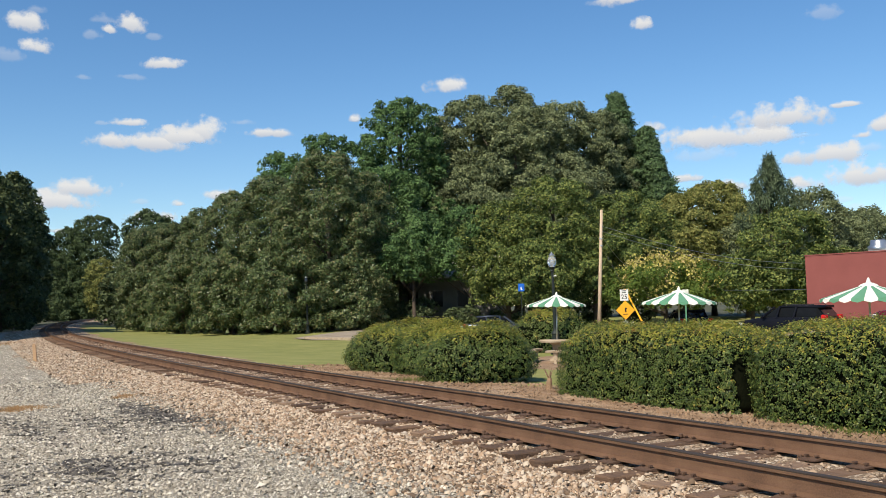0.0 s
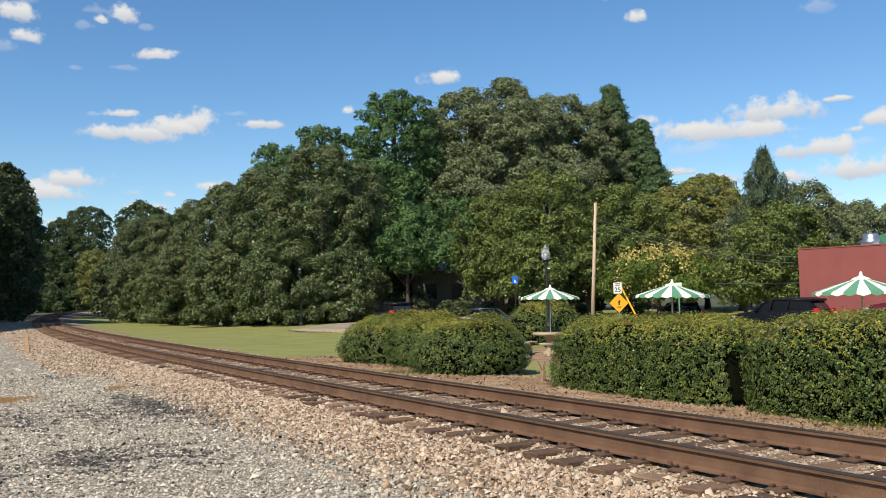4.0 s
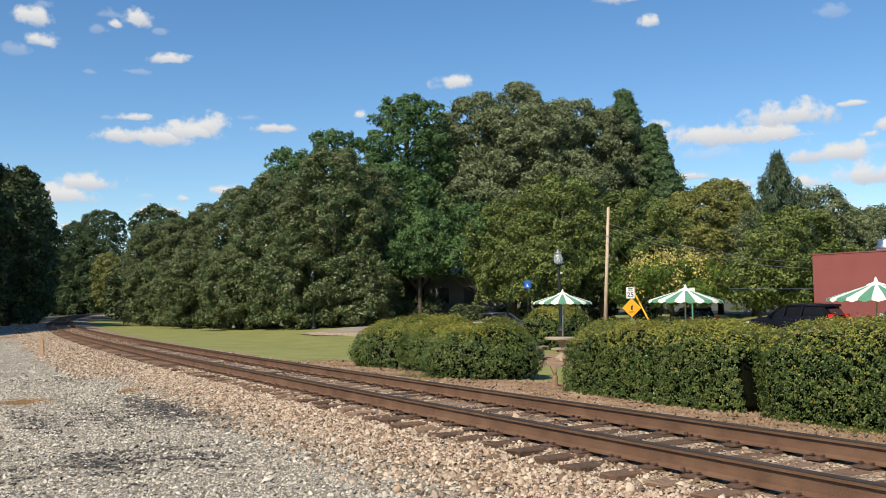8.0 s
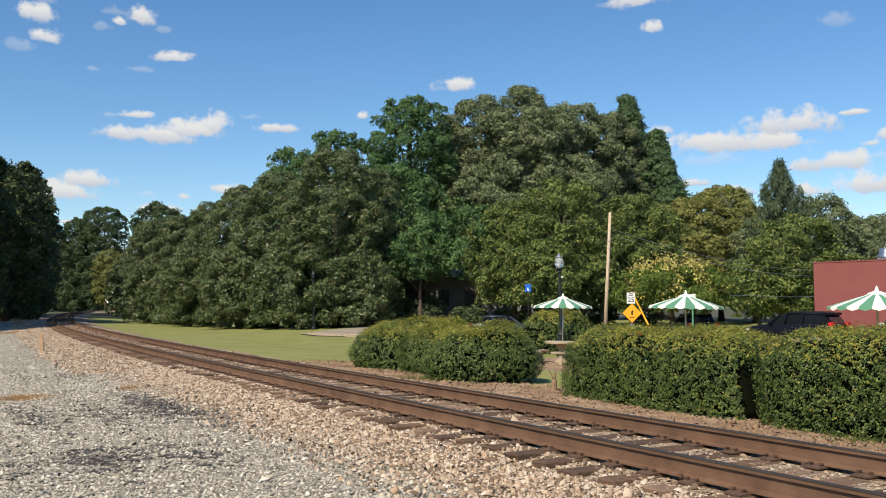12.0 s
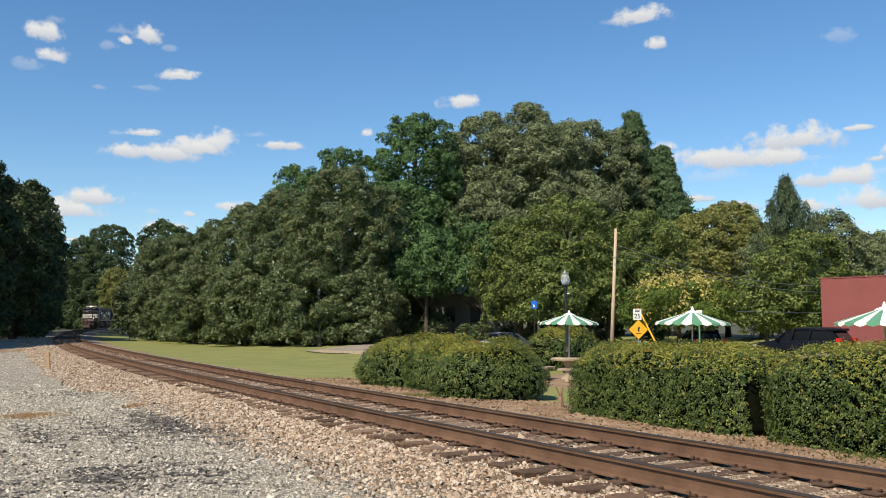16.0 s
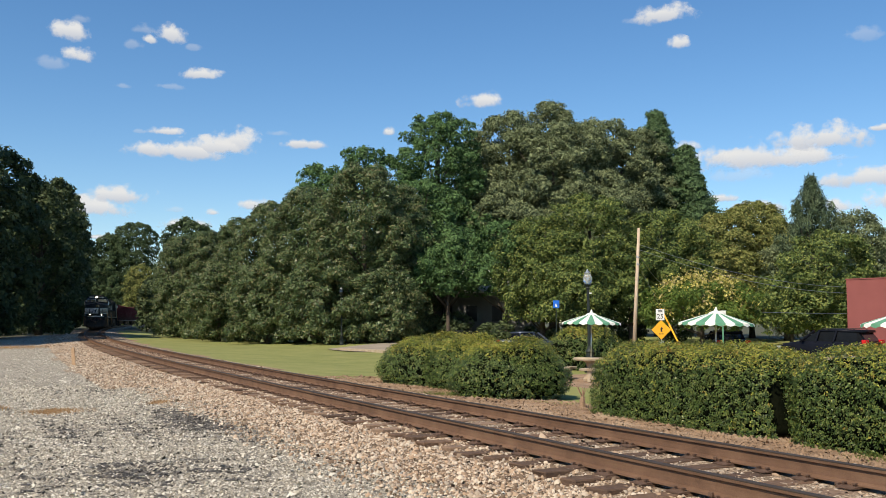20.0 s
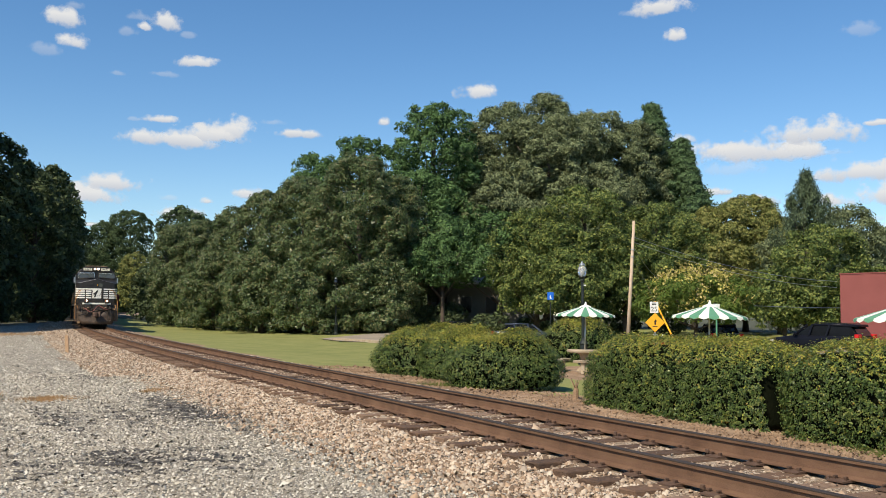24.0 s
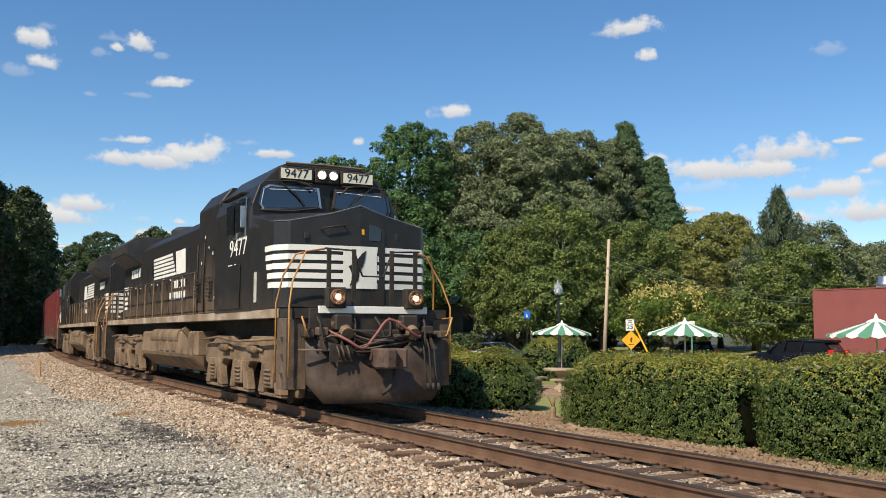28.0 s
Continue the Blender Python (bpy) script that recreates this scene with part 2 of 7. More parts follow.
# ---- building blocks ----
class Geo:
    """Gathers vertices and faces of one mesh."""

    def __init__(self):
        self.v, self.f = [], []

    def add(self, vs, fs):
        o = len(self.v)
        self.v += [tuple(p) for p in vs]
        self.f += [tuple(i + o for i in q) for q in fs]
        return self

    def box(self, x0, x1, y0, y1, z0, z1, m=None):
        vs = [Vector(p) for p in ((x0, y0, z0), (x1, y0, z0), (x1, y1, z0), (x0, y1, z0), (x0, y0, z1), (x1, y0, z1), (x1, y1, z1), (x0, y1, z1))]
        if m is not None:
            vs = [m @ p for p in vs]
        return self.add(vs, [(3, 2, 1, 0), (4, 5, 6, 7), (0, 1, 5, 4), (1, 2, 6, 5), (2, 3, 7, 6), (3, 0, 4, 7)])

    def cyl(self, a, b, r0, r1=None, n=12, caps=True):
        return self.tube([a, b], [r0, r0 if r1 is None else r1], n, caps)

    def tube(self, pts, radii, n=8, caps=True):
        pts = [Vector(p) for p in pts]
        if not hasattr(radii, "__len__"):
            radii = [radii] * len(pts)
        vs, fs = [], []
        ref = None
        for i, p in enumerate(pts):
            d = (pts[min(i + 1, len(pts) - 1)] - pts[max(i - 1, 0)]).normalized()
            if ref is None:
                ref = Vector((0, 0, 1)) if abs(d.z) < 0.9 else Vector((1, 0, 0))
            u = d.cross(ref).normalized()
            w = u.cross(d)
            ref = w
            vs += [p + (u * math.cos(2 * math.pi * k / n) + w * math.sin(2 * math.pi * k / n)) * radii[i] for k in range(n)]
        for i in range(len(pts) - 1):
            fs += [(i * n + k, i * n + (k + 1) % n, (i + 1) * n + (k + 1) % n, (i + 1) * n + k) for k in range(n)]
        if caps:
            fs += [tuple(range(n - 1, -1, -1)), tuple(range((len(pts) - 1) * n, len(pts) * n))]
        return self.add(vs, fs)

    def prism(self, poly, y0, y1, axis="y"):
        """A flat outline (a, b) drawn out along an axis: y: (x, z) outline; x: (y, z); z: (x, y)."""
        put = {"y": lambda a, b, c: (a, c, b), "x": lambda a, b, c: (c, a, b), "z": lambda a, b, c: (a, b, c)}[axis]
        n = len(poly)
        vs = [put(a, b, y0) for a, b in poly] + [put(a, b, y1) for a, b in poly]
        fs = [tuple(range(n)), tuple(range(2 * n - 1, n - 1, -1))] + [(k, k + n, (k + 1) % n + n, (k + 1) % n) for k in range(n)]
        return self.add(vs, fs)

    def lathe(self, profile, n=16, at=(0, 0, 0)):
        """(r, z) outline turned about the upright axis."""
        vs = [(at[0] + r * math.cos(2 * math.pi * k / n), at[1] + r * math.sin(2 * math.pi * k / n), at[2] + z) for r, z in profile for k in range(n)]
        fs = [(i * n + k, i * n + (k + 1) % n, (i + 1) * n + (k + 1) % n, (i + 1) * n + k) for i in range(len(profile) - 1) for k in range(n)]
        fs += [tuple(range(n - 1, -1, -1)), tuple(range((len(profile) - 1) * n, len(profile) * n))]
        return self.add(vs, fs)


def smooth_line(pts, k=5):
    """A rounder way through the points."""
    p = [Vector(q) for q in pts]
    p = [p[0] * 2 - p[1]] + p + [p[-1] * 2 - p[-2]]
    out = []
    for i in range(1, len(p) - 2):
        for j in range(k):
            t = j / k
            out.append(0.5 * (2 * p[i] + (p[i + 1] - p[i - 1]) * t + (2 * p[i - 1] - 5 * p[i] + 4 * p[i + 1] - p[i + 2]) * t * t + (3 * p[i] - p[i - 1] - 3 * p[i + 1] + p[i + 2]) * t ** 3))
    return out + [p[-2]]


def mesh_of(name, geo, material, bevel=0.0, smooth=False):
    me = bpy.data.meshes.new(name)
    me.from_pydata(geo.v, [], geo.f)
    bm = bmesh.new()
    bm.from_mesh(me)
    bmesh.ops.recalc_face_normals(bm, faces=bm.faces)
    if bevel:
        sharp = [e for e in bm.edges if len(e.link_faces) == 2 and e.calc_face_angle() > 0.6]
        bmesh.ops.bevel(bm, geom=sharp, offset=bevel, segments=1, affect="EDGES", clamp_overlap=True)
    for f in bm.faces:
        f.smooth = smooth
    bm.to_mesh(me)
    bm.free()
    me.materials.append(material)
    return me


def part(name, geo, material, parent, label="", bevel=0.0, smooth=False):
    ob = new(name, mesh_of(name, geo, material, bevel, smooth))
    ob.parent = parent
    return tagged(ob, label)


def thing(name, m, label, category, group="", kind=""):
    ob = new(name)
    ob.matrix_basis = m
    return tagged(ob, label, category, group, kind)


def array_mesh(name, verts, faces, material):
    """A mesh from numpy arrays: verts (n, 3), faces (m, k)."""
    me = bpy.data.meshes.new(name)
    k = faces.shape[1]
    me.vertices.add(len(verts))
    me.vertices.foreach_set("co", np.ascontiguousarray(verts, dtype=np.float32).ravel())
    me.loops.add(faces.size)
    me.loops.foreach_set("vertex_index", np.ascontiguousarray(faces, dtype=np.int32).ravel())
    me.polygons.add(len(faces))
    me.polygons.foreach_set("loop_start", np.arange(0, faces.size, k, dtype=np.int32))
    me.update(calc_edges=True)
    me.materials.append(material)
    return me


def text_mesh(name, body, size, material, parent, m, label="", stretch=1.0):
    cu = bpy.data.curves.new(name, "FONT")
    cu.body, cu.size, cu.align_x, cu.align_y, cu.extrude, cu.resolution_u = body, size, "CENTER", "CENTER", 0.003, 3
    tmp = bpy.data.objects.new(name, cu)
    me = bpy.data.meshes.new_from_object(tmp)
    bpy.data.objects.remove(tmp)
    for vert in me.vertices:
        vert.co.x *= stretch
    me.materials.append(material)
    ob = new(name, me)
    ob.parent, ob.matrix_basis = parent, m
    return tagged(ob, label)


# ---- the lie of the track ----
N_ANG, NEAR, RADIUS = 1.05098, 6.431, 871.56
N_DIR = Vector((math.sin(N_ANG), math.cos(N_ANG)))
U_DIR = Vector((-N_DIR.y, N_DIR.x))
CENTRE = N_DIR * (NEAR + RADIUS)


def rise(s):
    """The line climbs gently beyond the lot."""
    return np.interp(s, [-100, 72, 100, 150, 230, 400], [0, 0, 0.14, 0.36, 0.62, 0.7])


def on_track(s, o=0.0, z=0.0):
    """s metres along the track from the camera's foot, o metres to the camera's side of its centre line."""
    a = s / RADIUS
    p = CENTRE + (U_DIR * math.sin(a) - N_DIR * math.cos(a)) * (RADIUS + o)
    return Vector((p.x, p.y, z + float(rise(s))))


def along(s):
    """Heading, in degrees, of a train at s that comes towards the camera."""
    a = s / RADIUS
    d = -(U_DIR * math.cos(a) + N_DIR * math.sin(a))
    return math.degrees(math.atan2(d.y, d.x))


def track_coords(x, y):
    dx, dy = x - CENTRE.x, y - CENTRE.y
    o = np.hypot(dx, dy) - RADIUS
    s = np.arctan2(dx * U_DIR.x + dy * U_DIR.y, -(dx * N_DIR.x + dy * N_DIR.y)) * RADIUS
    return s, o


O_KNOTS = [-400, -60, -34, -24, -18, -12, -6, -3.2, -2.2, -1.3, -0.95, 0.95, 1.3, 2.0, 3.6, 8, 40, 300]
Z_KNOTS = [-0.6, -0.3, -0.15, -0.42, -0.66, -0.70, -0.55, -0.44, -0.30, -0.255, -0.216, -0.218, -0.258, -0.31, -0.40, -0.41, -0.45, -0.6]


def lie(s, o):
    z = np.interp(o, O_KNOTS, Z_KNOTS)
    z = z + 0.10 * np.exp(-((s - 92) / 16) ** 2) * np.clip((o - 0.9) / 1.2, 0, 1) * np.clip((9 - o) / 5, 0, 1)
    wob = np.clip((np.abs(o) - 3.0) / 6, 0, 1)
    # the parking beyond the street lies half a metre lower
    a = s / RADIUS
    x = CENTRE.x + (U_DIR.x * np.sin(a) - N_DIR.x * np.cos(a)) * (RADIUS + o)
    y = CENTRE.y + (U_DIR.y * np.sin(a) - N_DIR.y * np.cos(a)) * (RADIUS + o)
    dip = np.clip(((x + y) / 1.414 - 42.6) / 2.2, 0, 1) * np.clip((x + 6) / 5, 0, 1) * np.clip((84 - y) / 8, 0, 1) * np.clip((45 - x) / 8, 0, 1)
    z = z - 0.52 * dip + rise(s) * np.clip((12 - np.abs(o)) / 8, 0, 1)
    return z + wob * 0.03 * (np.sin(s * 0.31 + o * 0.17) + np.sin(o * 0.47 - s * 0.11))


def ground_at(x, y):
    s, o = track_coords(x, y)
    return float(lie(s, o))


# ---- ground ----
def build_ground():
    s_lines = np.unique(np.concatenate([np.linspace(-700, -60, 12), np.arange(-60, 110, 1.0), np.arange(110, 260, 5.0), np.linspace(260, 800, 12)]))
    o_lines = np.unique(np.concatenate([np.linspace(-700, -90, 9), np.arange(-90, -12, 3.0), np.arange(-12, -3, 0.5), np.arange(-3, 4.2, 0.2), np.arange(4.2, 16, 0.6), np.arange(16, 60, 4.0), np.linspace(60, 900, 12)]))
    ss, oo = np.meshgrid(s_lines, o_lines, indexing="ij")
    zz = lie(ss, oo)
    a = ss / RADIUS
    x = CENTRE.x + (U_DIR.x * np.sin(a) - N_DIR.x * np.cos(a)) * (RADIUS + oo)
    y = CENTRE.y + (U_DIR.y * np.sin(a) - N_DIR.y * np.cos(a)) * (RADIUS + oo)
    verts = np.stack([x, y, zz], -1).reshape(-1, 3)
    ni, nj = ss.shape
    i, j = np.meshgrid(np.arange(ni - 1), np.arange(nj - 1), indexing="ij")
    q = (i * nj + j).ravel()
    faces = np.stack([q, q + 1, q + nj + 1, q + nj], 1)
    # the plain beyond, out to the horizon
    k = len(verts)
    verts = np.concatenate([verts, [[-4500, -4500, -1.3], [4500, -4500, -1.3], [4500, 4500, -1.3], [-4500, 4500, -1.3]]])
    faces = np.concatenate([faces, [[k, k + 1, k + 2, k + 3]]])
    me = array_mesh("ground", verts, faces, EARTH)
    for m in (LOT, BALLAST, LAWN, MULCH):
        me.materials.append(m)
    sc, oc = (ss[:-1, :-1] + ss[1:, 1:]).ravel() / 2, (oo[:-1, :-1] + oo[1:, 1:]).ravel() / 2
    idx = np.zeros(len(sc) + 1, dtype=np.int32)
    edge = np.where(sc < 27, -6.2 + 1.2 * np.sin(sc * 0.8), -3.1 + 0.3 * np.sin(sc * 0.5))
    w = idx[:-1]
    w[(oc > 2.3) & (oc < 34 - 0.25 * np.clip(sc - 60, 0, 100)) & (sc < 112)] = 1
    w[((oc <= 2.3) | ((sc > 30) & (oc < 3.3 + 0.5 * np.sin(sc * 0.6)))) & (oc > -2.7)] = 2
    w[(oc <= -2.7) & (oc > -60) & (sc < 150)] = 3
    w[(oc <= -2.7) & (oc > edge)] = 4
    w[(oc <= -2.2) & (oc > edge) & (sc < 27)] = 4
    xc, yc = (x[:-1, :-1] + x[1:, 1:]).ravel() / 2, (y[:-1, :-1] + y[1:, 1:]).ravel() / 2
    w[np.hypot(xc - 3.6, (yc - 31.5) * 0.7) < 2.3] = 4
    me.polygons.foreach_set("material_index", idx)
    me.polygons.foreach_set("use_smooth", np.ones(len(idx), dtype=bool))
    ob = new("ground", me)
    return tagged(ob, "gravel lot, ballast, mulch and mown lawn beside the railway", "ground", kind="structure")


build_ground()


# ---- railway ----
def sweep(name, outline, o, s0, s1, step, material, parent, label=""):
    """An outline (across, z) drawn along the track at offset o."""
    g = Geo()
    n = len(outline)
    ks = int(round((s1 - s0) / step)) + 1
    for i in range(ks):
        s = s0 + (s1 - s0) * i / (ks - 1)
        g.v += [tuple(on_track(s, o + a, z)) for a, z in outline]
    for i in range(ks - 1):
        g.f += [(i * n + k, i * n + (k + 1) % n, (i + 1) * n + (k + 1) % n, (i + 1) * n + k) for k in range(n)]
    g.f += [tuple(range(n)), tuple(range(ks * n - 1, (ks - 1) * n - 1, -1))]
    return part(name, g, material, parent, label)


railway = thing("railway_track", pose(0, 0, 0), "rusty single railway track on wooden ties curving through ballast", "railway track", kind="structure")
WEB = [(-0.07, -0.178), (0.07, -0.178), (0.07, -0.168), (0.014, -0.148), (0.009, -0.10), (0.010, -0.046), (0.034, -0.036), (0.036, -0.010), (-0.036, -0.010), (-0.034, -0.036), (-0.010, -0.046), (-0.009, -0.10), (-0.014, -0.148), (-0.07, -0.168)]
HEAD = [(-0.037, -0.012), (0.037, -0.012), (0.0375, -0.004), (0.030, 0.0), (-0.030, 0.0), (-0.0375, -0.004)]
GAUGE = 0.7535
for side in (GAUGE, -GAUGE):
    rail = sweep("rail", WEB, side, -60, 330, 2.0, RAIL, railway, "brown rusted steel rail")
    sweep("rail_head", HEAD, side, -60, 330, 2.0, RAILHEAD, rail, "dark worn running surface")


def tie_mesh(seed):
    r = random.Random(seed)
    g = Geo()
    g.box(-0.115, 0.115, -1.3, 1.3, -0.175, 0)
    for i, p in enumerate(g.v):
        g.v[i] = (p[0] + r.uniform(-0.012, 0.012), p[1] + r.uniform(-0.05, 0.05), p[2] + r.uniform(-0.008, 0.004))
    return mesh_of("tie", g, TIE, 0.012)


TIES = [tie_mesh(k) for k in range(5)]


def plate_mesh():
    """A tie plate with its spikes, both ends of one tie apart."""
    g = Geo()
    g.prism([(-0.18, 0.0), (0.18, 0.0), (0.18, 0.012), (0.085, 0.022), (-0.085, 0.022), (-0.18, 0.012)], -0.09, 0.09, "x")
    for y in (-0.105, 0.105):
        for x in (-0.055, 0.055):
            g.box(x - 0.012, x + 0.012, y - 0.012, y + 0.012, 0.01, 0.040)
            g.box(x - 0.015, x + 0.015, y - 0.018, y + 0.018, 0.036, 0.050)
    return mesh_of("tie_plate", g, PLATE)


def anchor_mesh():
    g = Geo()
    g.box(-0.02, 0.02, -0.10, 0.10, -0.02, 0.018)
    g.box(-0.02, 0.02, 0.07, 0.10, -0.02, 0.05)
    return mesh_of("rail_anchor", g, PLATE, 0.004)


rnd = random.Random(4)
TIE_Z = -0.198
PLATE_ME, ANCHOR_ME = plate_mesh(), anchor_mesh()
for k in range(200):
    s = -8.0 + k * 0.51 + rnd.uniform(-0.04, 0.04)
    p = on_track(s, rnd.uniform(-0.07, 0.07), TIE_Z + rnd.uniform(-0.012, 0.006))
    tie = new("tie", TIES[k % 5])
    tie.parent, tie.matrix_basis = railway, pose(*p, 0, 0, along(s) + rnd.uniform(-1.6, 1.6))
    if s < 40:
        for side in (GAUGE, -GAUGE):
            q = on_track(s, side, TIE_Z)
            ob = new("tie_plate", PLATE_ME)
            ob.parent, ob.matrix_basis = railway, pose(*q, 0, 0, along(s) + (180 if side > 0 else 0))
            if s < 24 and k % 3 == 0:
                ob = new("rail_anchor", ANCHOR_ME)
                q = on_track(s + 0.15, side, TIE_Z + 0.012)
                ob.parent, ob.matrix_basis = railway, pose(*q, 0, 0, along(s) + rnd.choice((0, 180)))
g = Geo()
for k in range(430):
    s = 94.0 + k * 0.51
    g.box(-0.115, 0.115, -1.3, 1.3, -0.18, 0, pose(*on_track(s, 0, TIE_Z), 0, 0, along(s)))
part("far_ties", g, TIE, railway)


def joint_bar(s, side, face):
    """A bolted splice on the web; face: +1 towards the camera."""
    q = on_track(s, side, 0)
    m = pose(*q, 0, 0, along(s) + (180 if face > 0 else 0))
    g = Geo()
    g.prism([(0.010, -0.150), (0.045, -0.150), (0.030, -0.120), (0.022, -0.055), (0.032, -0.040), (0.010, -0.040)], -0.46, 0.46, "x")
    bar = part("joint_bar", g, RAIL, railway, "bolted splice bar on the rail", 0.003)
    bar.matrix_basis = m
    for x in (-0.38, -0.23, -0.08, 0.08, 0.23, 0.38):
        h = Geo().cyl((x, 0.02, -0.092), (x, 0.055, -0.092), 0.017, n=6)
        part("bolt", h, PLATE if abs(x) > 0.2 else STEEL, bar)


joint_bar(2.05, GAUGE, 1)
joint_bar(3.35, -GAUGE, 1)

# ---- foliage ----
def leaf_quads(centres, normals, size, rng, width=0.55, vary=0.35):
    """A small pointed leaf at each centre: a folded pair of triangles."""
    n = len(centres)
    ref = rng.normal(size=(n, 3))
    u = np.cross(normals, ref)
    u /= np.linalg.norm(u, axis=1)[:, None] + 1e-9
    w = np.cross(normals, u)
    size = np.asarray(size) * (1 + vary * rng.uniform(-1, 1, n))
    a = (u.T * size / 2).T
    b = (w.T * size * width / 2).T
    lift = (normals.T * size * 0.10).T
    v = np.stack([centres - a, centres - b + lift, centres + a, centres + b + lift], 1).reshape(-1, 3)
    f = np.arange(4 * n).reshape(n, 4)
    return v, f


def leaf_points(centres, normals, size, rng, width, axis=None):
    """A three-cornered leaf at each centre; axis: the way its tip points, where that is not by chance."""
    n = len(centres)
    u = rng.normal(size=(n, 3)) if axis is None else axis + 0.35 * rng.normal(size=(n, 3))
    u = unit(np.cross(normals, np.cross(u, normals)))
    w = np.cross(normals, u)
    size = np.asarray(size) * (1 + 0.35 * rng.uniform(-1, 1, n))
    a = (u.T * size).T
    b = (w.T * size * width / 2).T
    v = np.stack([centres - a * 0.45 - b, centres - a * 0.45 + b, centres + a * 0.55], 1).reshape(-1, 3)
    return v, np.arange(3 * n).reshape(n, 3)


def unit(a):
    return a / (np.linalg.norm(a, axis=-1, keepdims=True) + 1e-9)


CROWNS = {
    # bough radius, clumps to a bough, clump radius, flatness, reach of the boughs
    "oak": (1.55, 13, 0.58, 0.90, (0.72, 1.02)),
    "gum": (1.15, 10, 0.46, 0.90, (0.62, 1.14)),
    "magnolia": (0.98, 10, 0.40, 0.80, (0.74, 1.04)),
    "maple": (1.00, 11, 0.41, 0.74, (0.70, 1.10)),
    "pine": (0.95, 8, 0.40, 0.50, (0.45, 1.22)),
    "cedar": (0.55, 6, 0.25, 1.0, (0.40, 1.35)),
    "shrub": (0.55, 8, 0.24, 0.75, (0.6, 1.0)),
}


def crown_points(kind, height, bottom, half, rng, leaf, width, cover, coarse):
    """Leaf centres, normals and sizes of a crown: boughs of different reach on an envelope, clumps on each bough's upper side, leaves on each clump."""
    bough, per, clump, flat, reach = CROWNS[kind]
    bough, clump = bough * coarse, clump * coarse
    tall = height - bottom

    def envelope(h):
        if kind == "magnolia":
            return np.where(h < 0.32, 0.90 + 0.10 * np.sin(h * 4.9), np.sqrt(np.clip(1 - ((h - 0.32) / 0.70) ** 2, 0.0, 1)))
        if kind in ("pine", "cedar"):
            return np.clip(1.04 * (1 - h) ** 0.80, 0.06, 1.0) * np.clip(0.6 + 2.5 * h, 0, 1)
        return np.clip(1 - np.abs((h - 0.5) / np.where(h > 0.5, 0.51, 0.62)) ** 2.7, 0.02, 1) ** (1 / 2.4)

    area = 2 * math.pi * half * tall * 0.72
    nb = max(9, int(1.5 * area / (math.pi * bough * bough * flat)))
    h = (np.arange(nb) + rng.uniform(0, 1, nb)) / nb
    ang = np.arange(nb) * 2.39996 + rng.uniform(-0.7, 0.7, nb)
    big = bough * rng.uniform(0.65, 1.25, nb) * (0.6 + 0.4 * envelope(h))
    rad = np.maximum(half * envelope(h) * rng.uniform(reach[0], reach[1], nb) - 0.62 * big, 0)
    c = np.stack([rad * np.cos(ang), rad * np.sin(ang), bottom + 0.4 * big + h * np.maximum(tall - (0.18 + flat) * big - 0.5 * clump, 0.1)], 1)
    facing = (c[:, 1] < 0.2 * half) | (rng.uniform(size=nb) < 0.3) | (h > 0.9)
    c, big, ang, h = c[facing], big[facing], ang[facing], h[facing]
    out = np.stack([np.cos(ang), np.sin(ang), 0.25 + 0.9 * h ** 2], 1)
    # clumps
    i = np.repeat(np.arange(len(c)), per)
    d = unit(rng.normal(size=(len(i), 3)) + 0.9 * out[i] + np.array([0, 0, 0.12]))
    q = c[i] + d * np.array([1, 1, flat]) * (big[i] * rng.uniform(0.55, 1.0, len(i)))[:, None]
    r = clump * rng.uniform(0.6, 1.3, len(i))
    # leaves
    m = np.maximum(6, cover * 5.0 * r * r / (0.5 * leaf * leaf * width)).astype(int)
    j = np.repeat(np.arange(len(q)), m)
    n = len(j)
    e = unit(rng.normal(size=(n, 3)) + 0.7 * d[j] + np.array([0, 0, 0.15]))
    pts = q[j] + e * np.array([0.8, 0.8, 2.2] if kind == "cedar" else [1.12, 1.12, 0.80]) * (r[j] * (1 - 0.5 * rng.uniform(0, 1, n) ** 2 + 0.35 * (rng.uniform(0, 1, n) < 0.07)))[:, None]
    pts[:, 2] = np.maximum(pts[:, 2], bottom)
    nor = unit(0.65 * e + 0.32 * d[j] + np.array([0, 0, 0.18]) + 0.50 * rng.normal(size=(n, 3)))
    size = np.full(n, leaf)
    aim = unit(0.6 * e + d[j] + np.array([0, 0, 1.6 if kind == "cedar" else 0.7]))
    # broad sprays along the inner limbs close the crown
    k = int(area / 0.20)
    hh, aa = rng.uniform(0.02, 0.90, k), rng.uniform(0, 2 * math.pi, k)
    rr = np.maximum(half * envelope(hh) * 0.86 - 0.9 * bough, 0.1) * np.sqrt(rng.uniform(0.1, 1.0, k))
    inner = np.stack([rr * np.cos(aa), rr * np.sin(aa), bottom + hh * (tall - bough)], 1)
    pts = np.concatenate([pts, inner])
    nor = np.concatenate([nor, unit(rng.normal(size=(k, 3)) + np.array([0, -0.8, 0.0]))])
    size = np.concatenate([size, np.full(k, 0.22 * bough + 0.22)])
    return pts, nor, size, c, np.concatenate([aim, np.tile([0.0, 0.0, 1.0], (k, 1))])


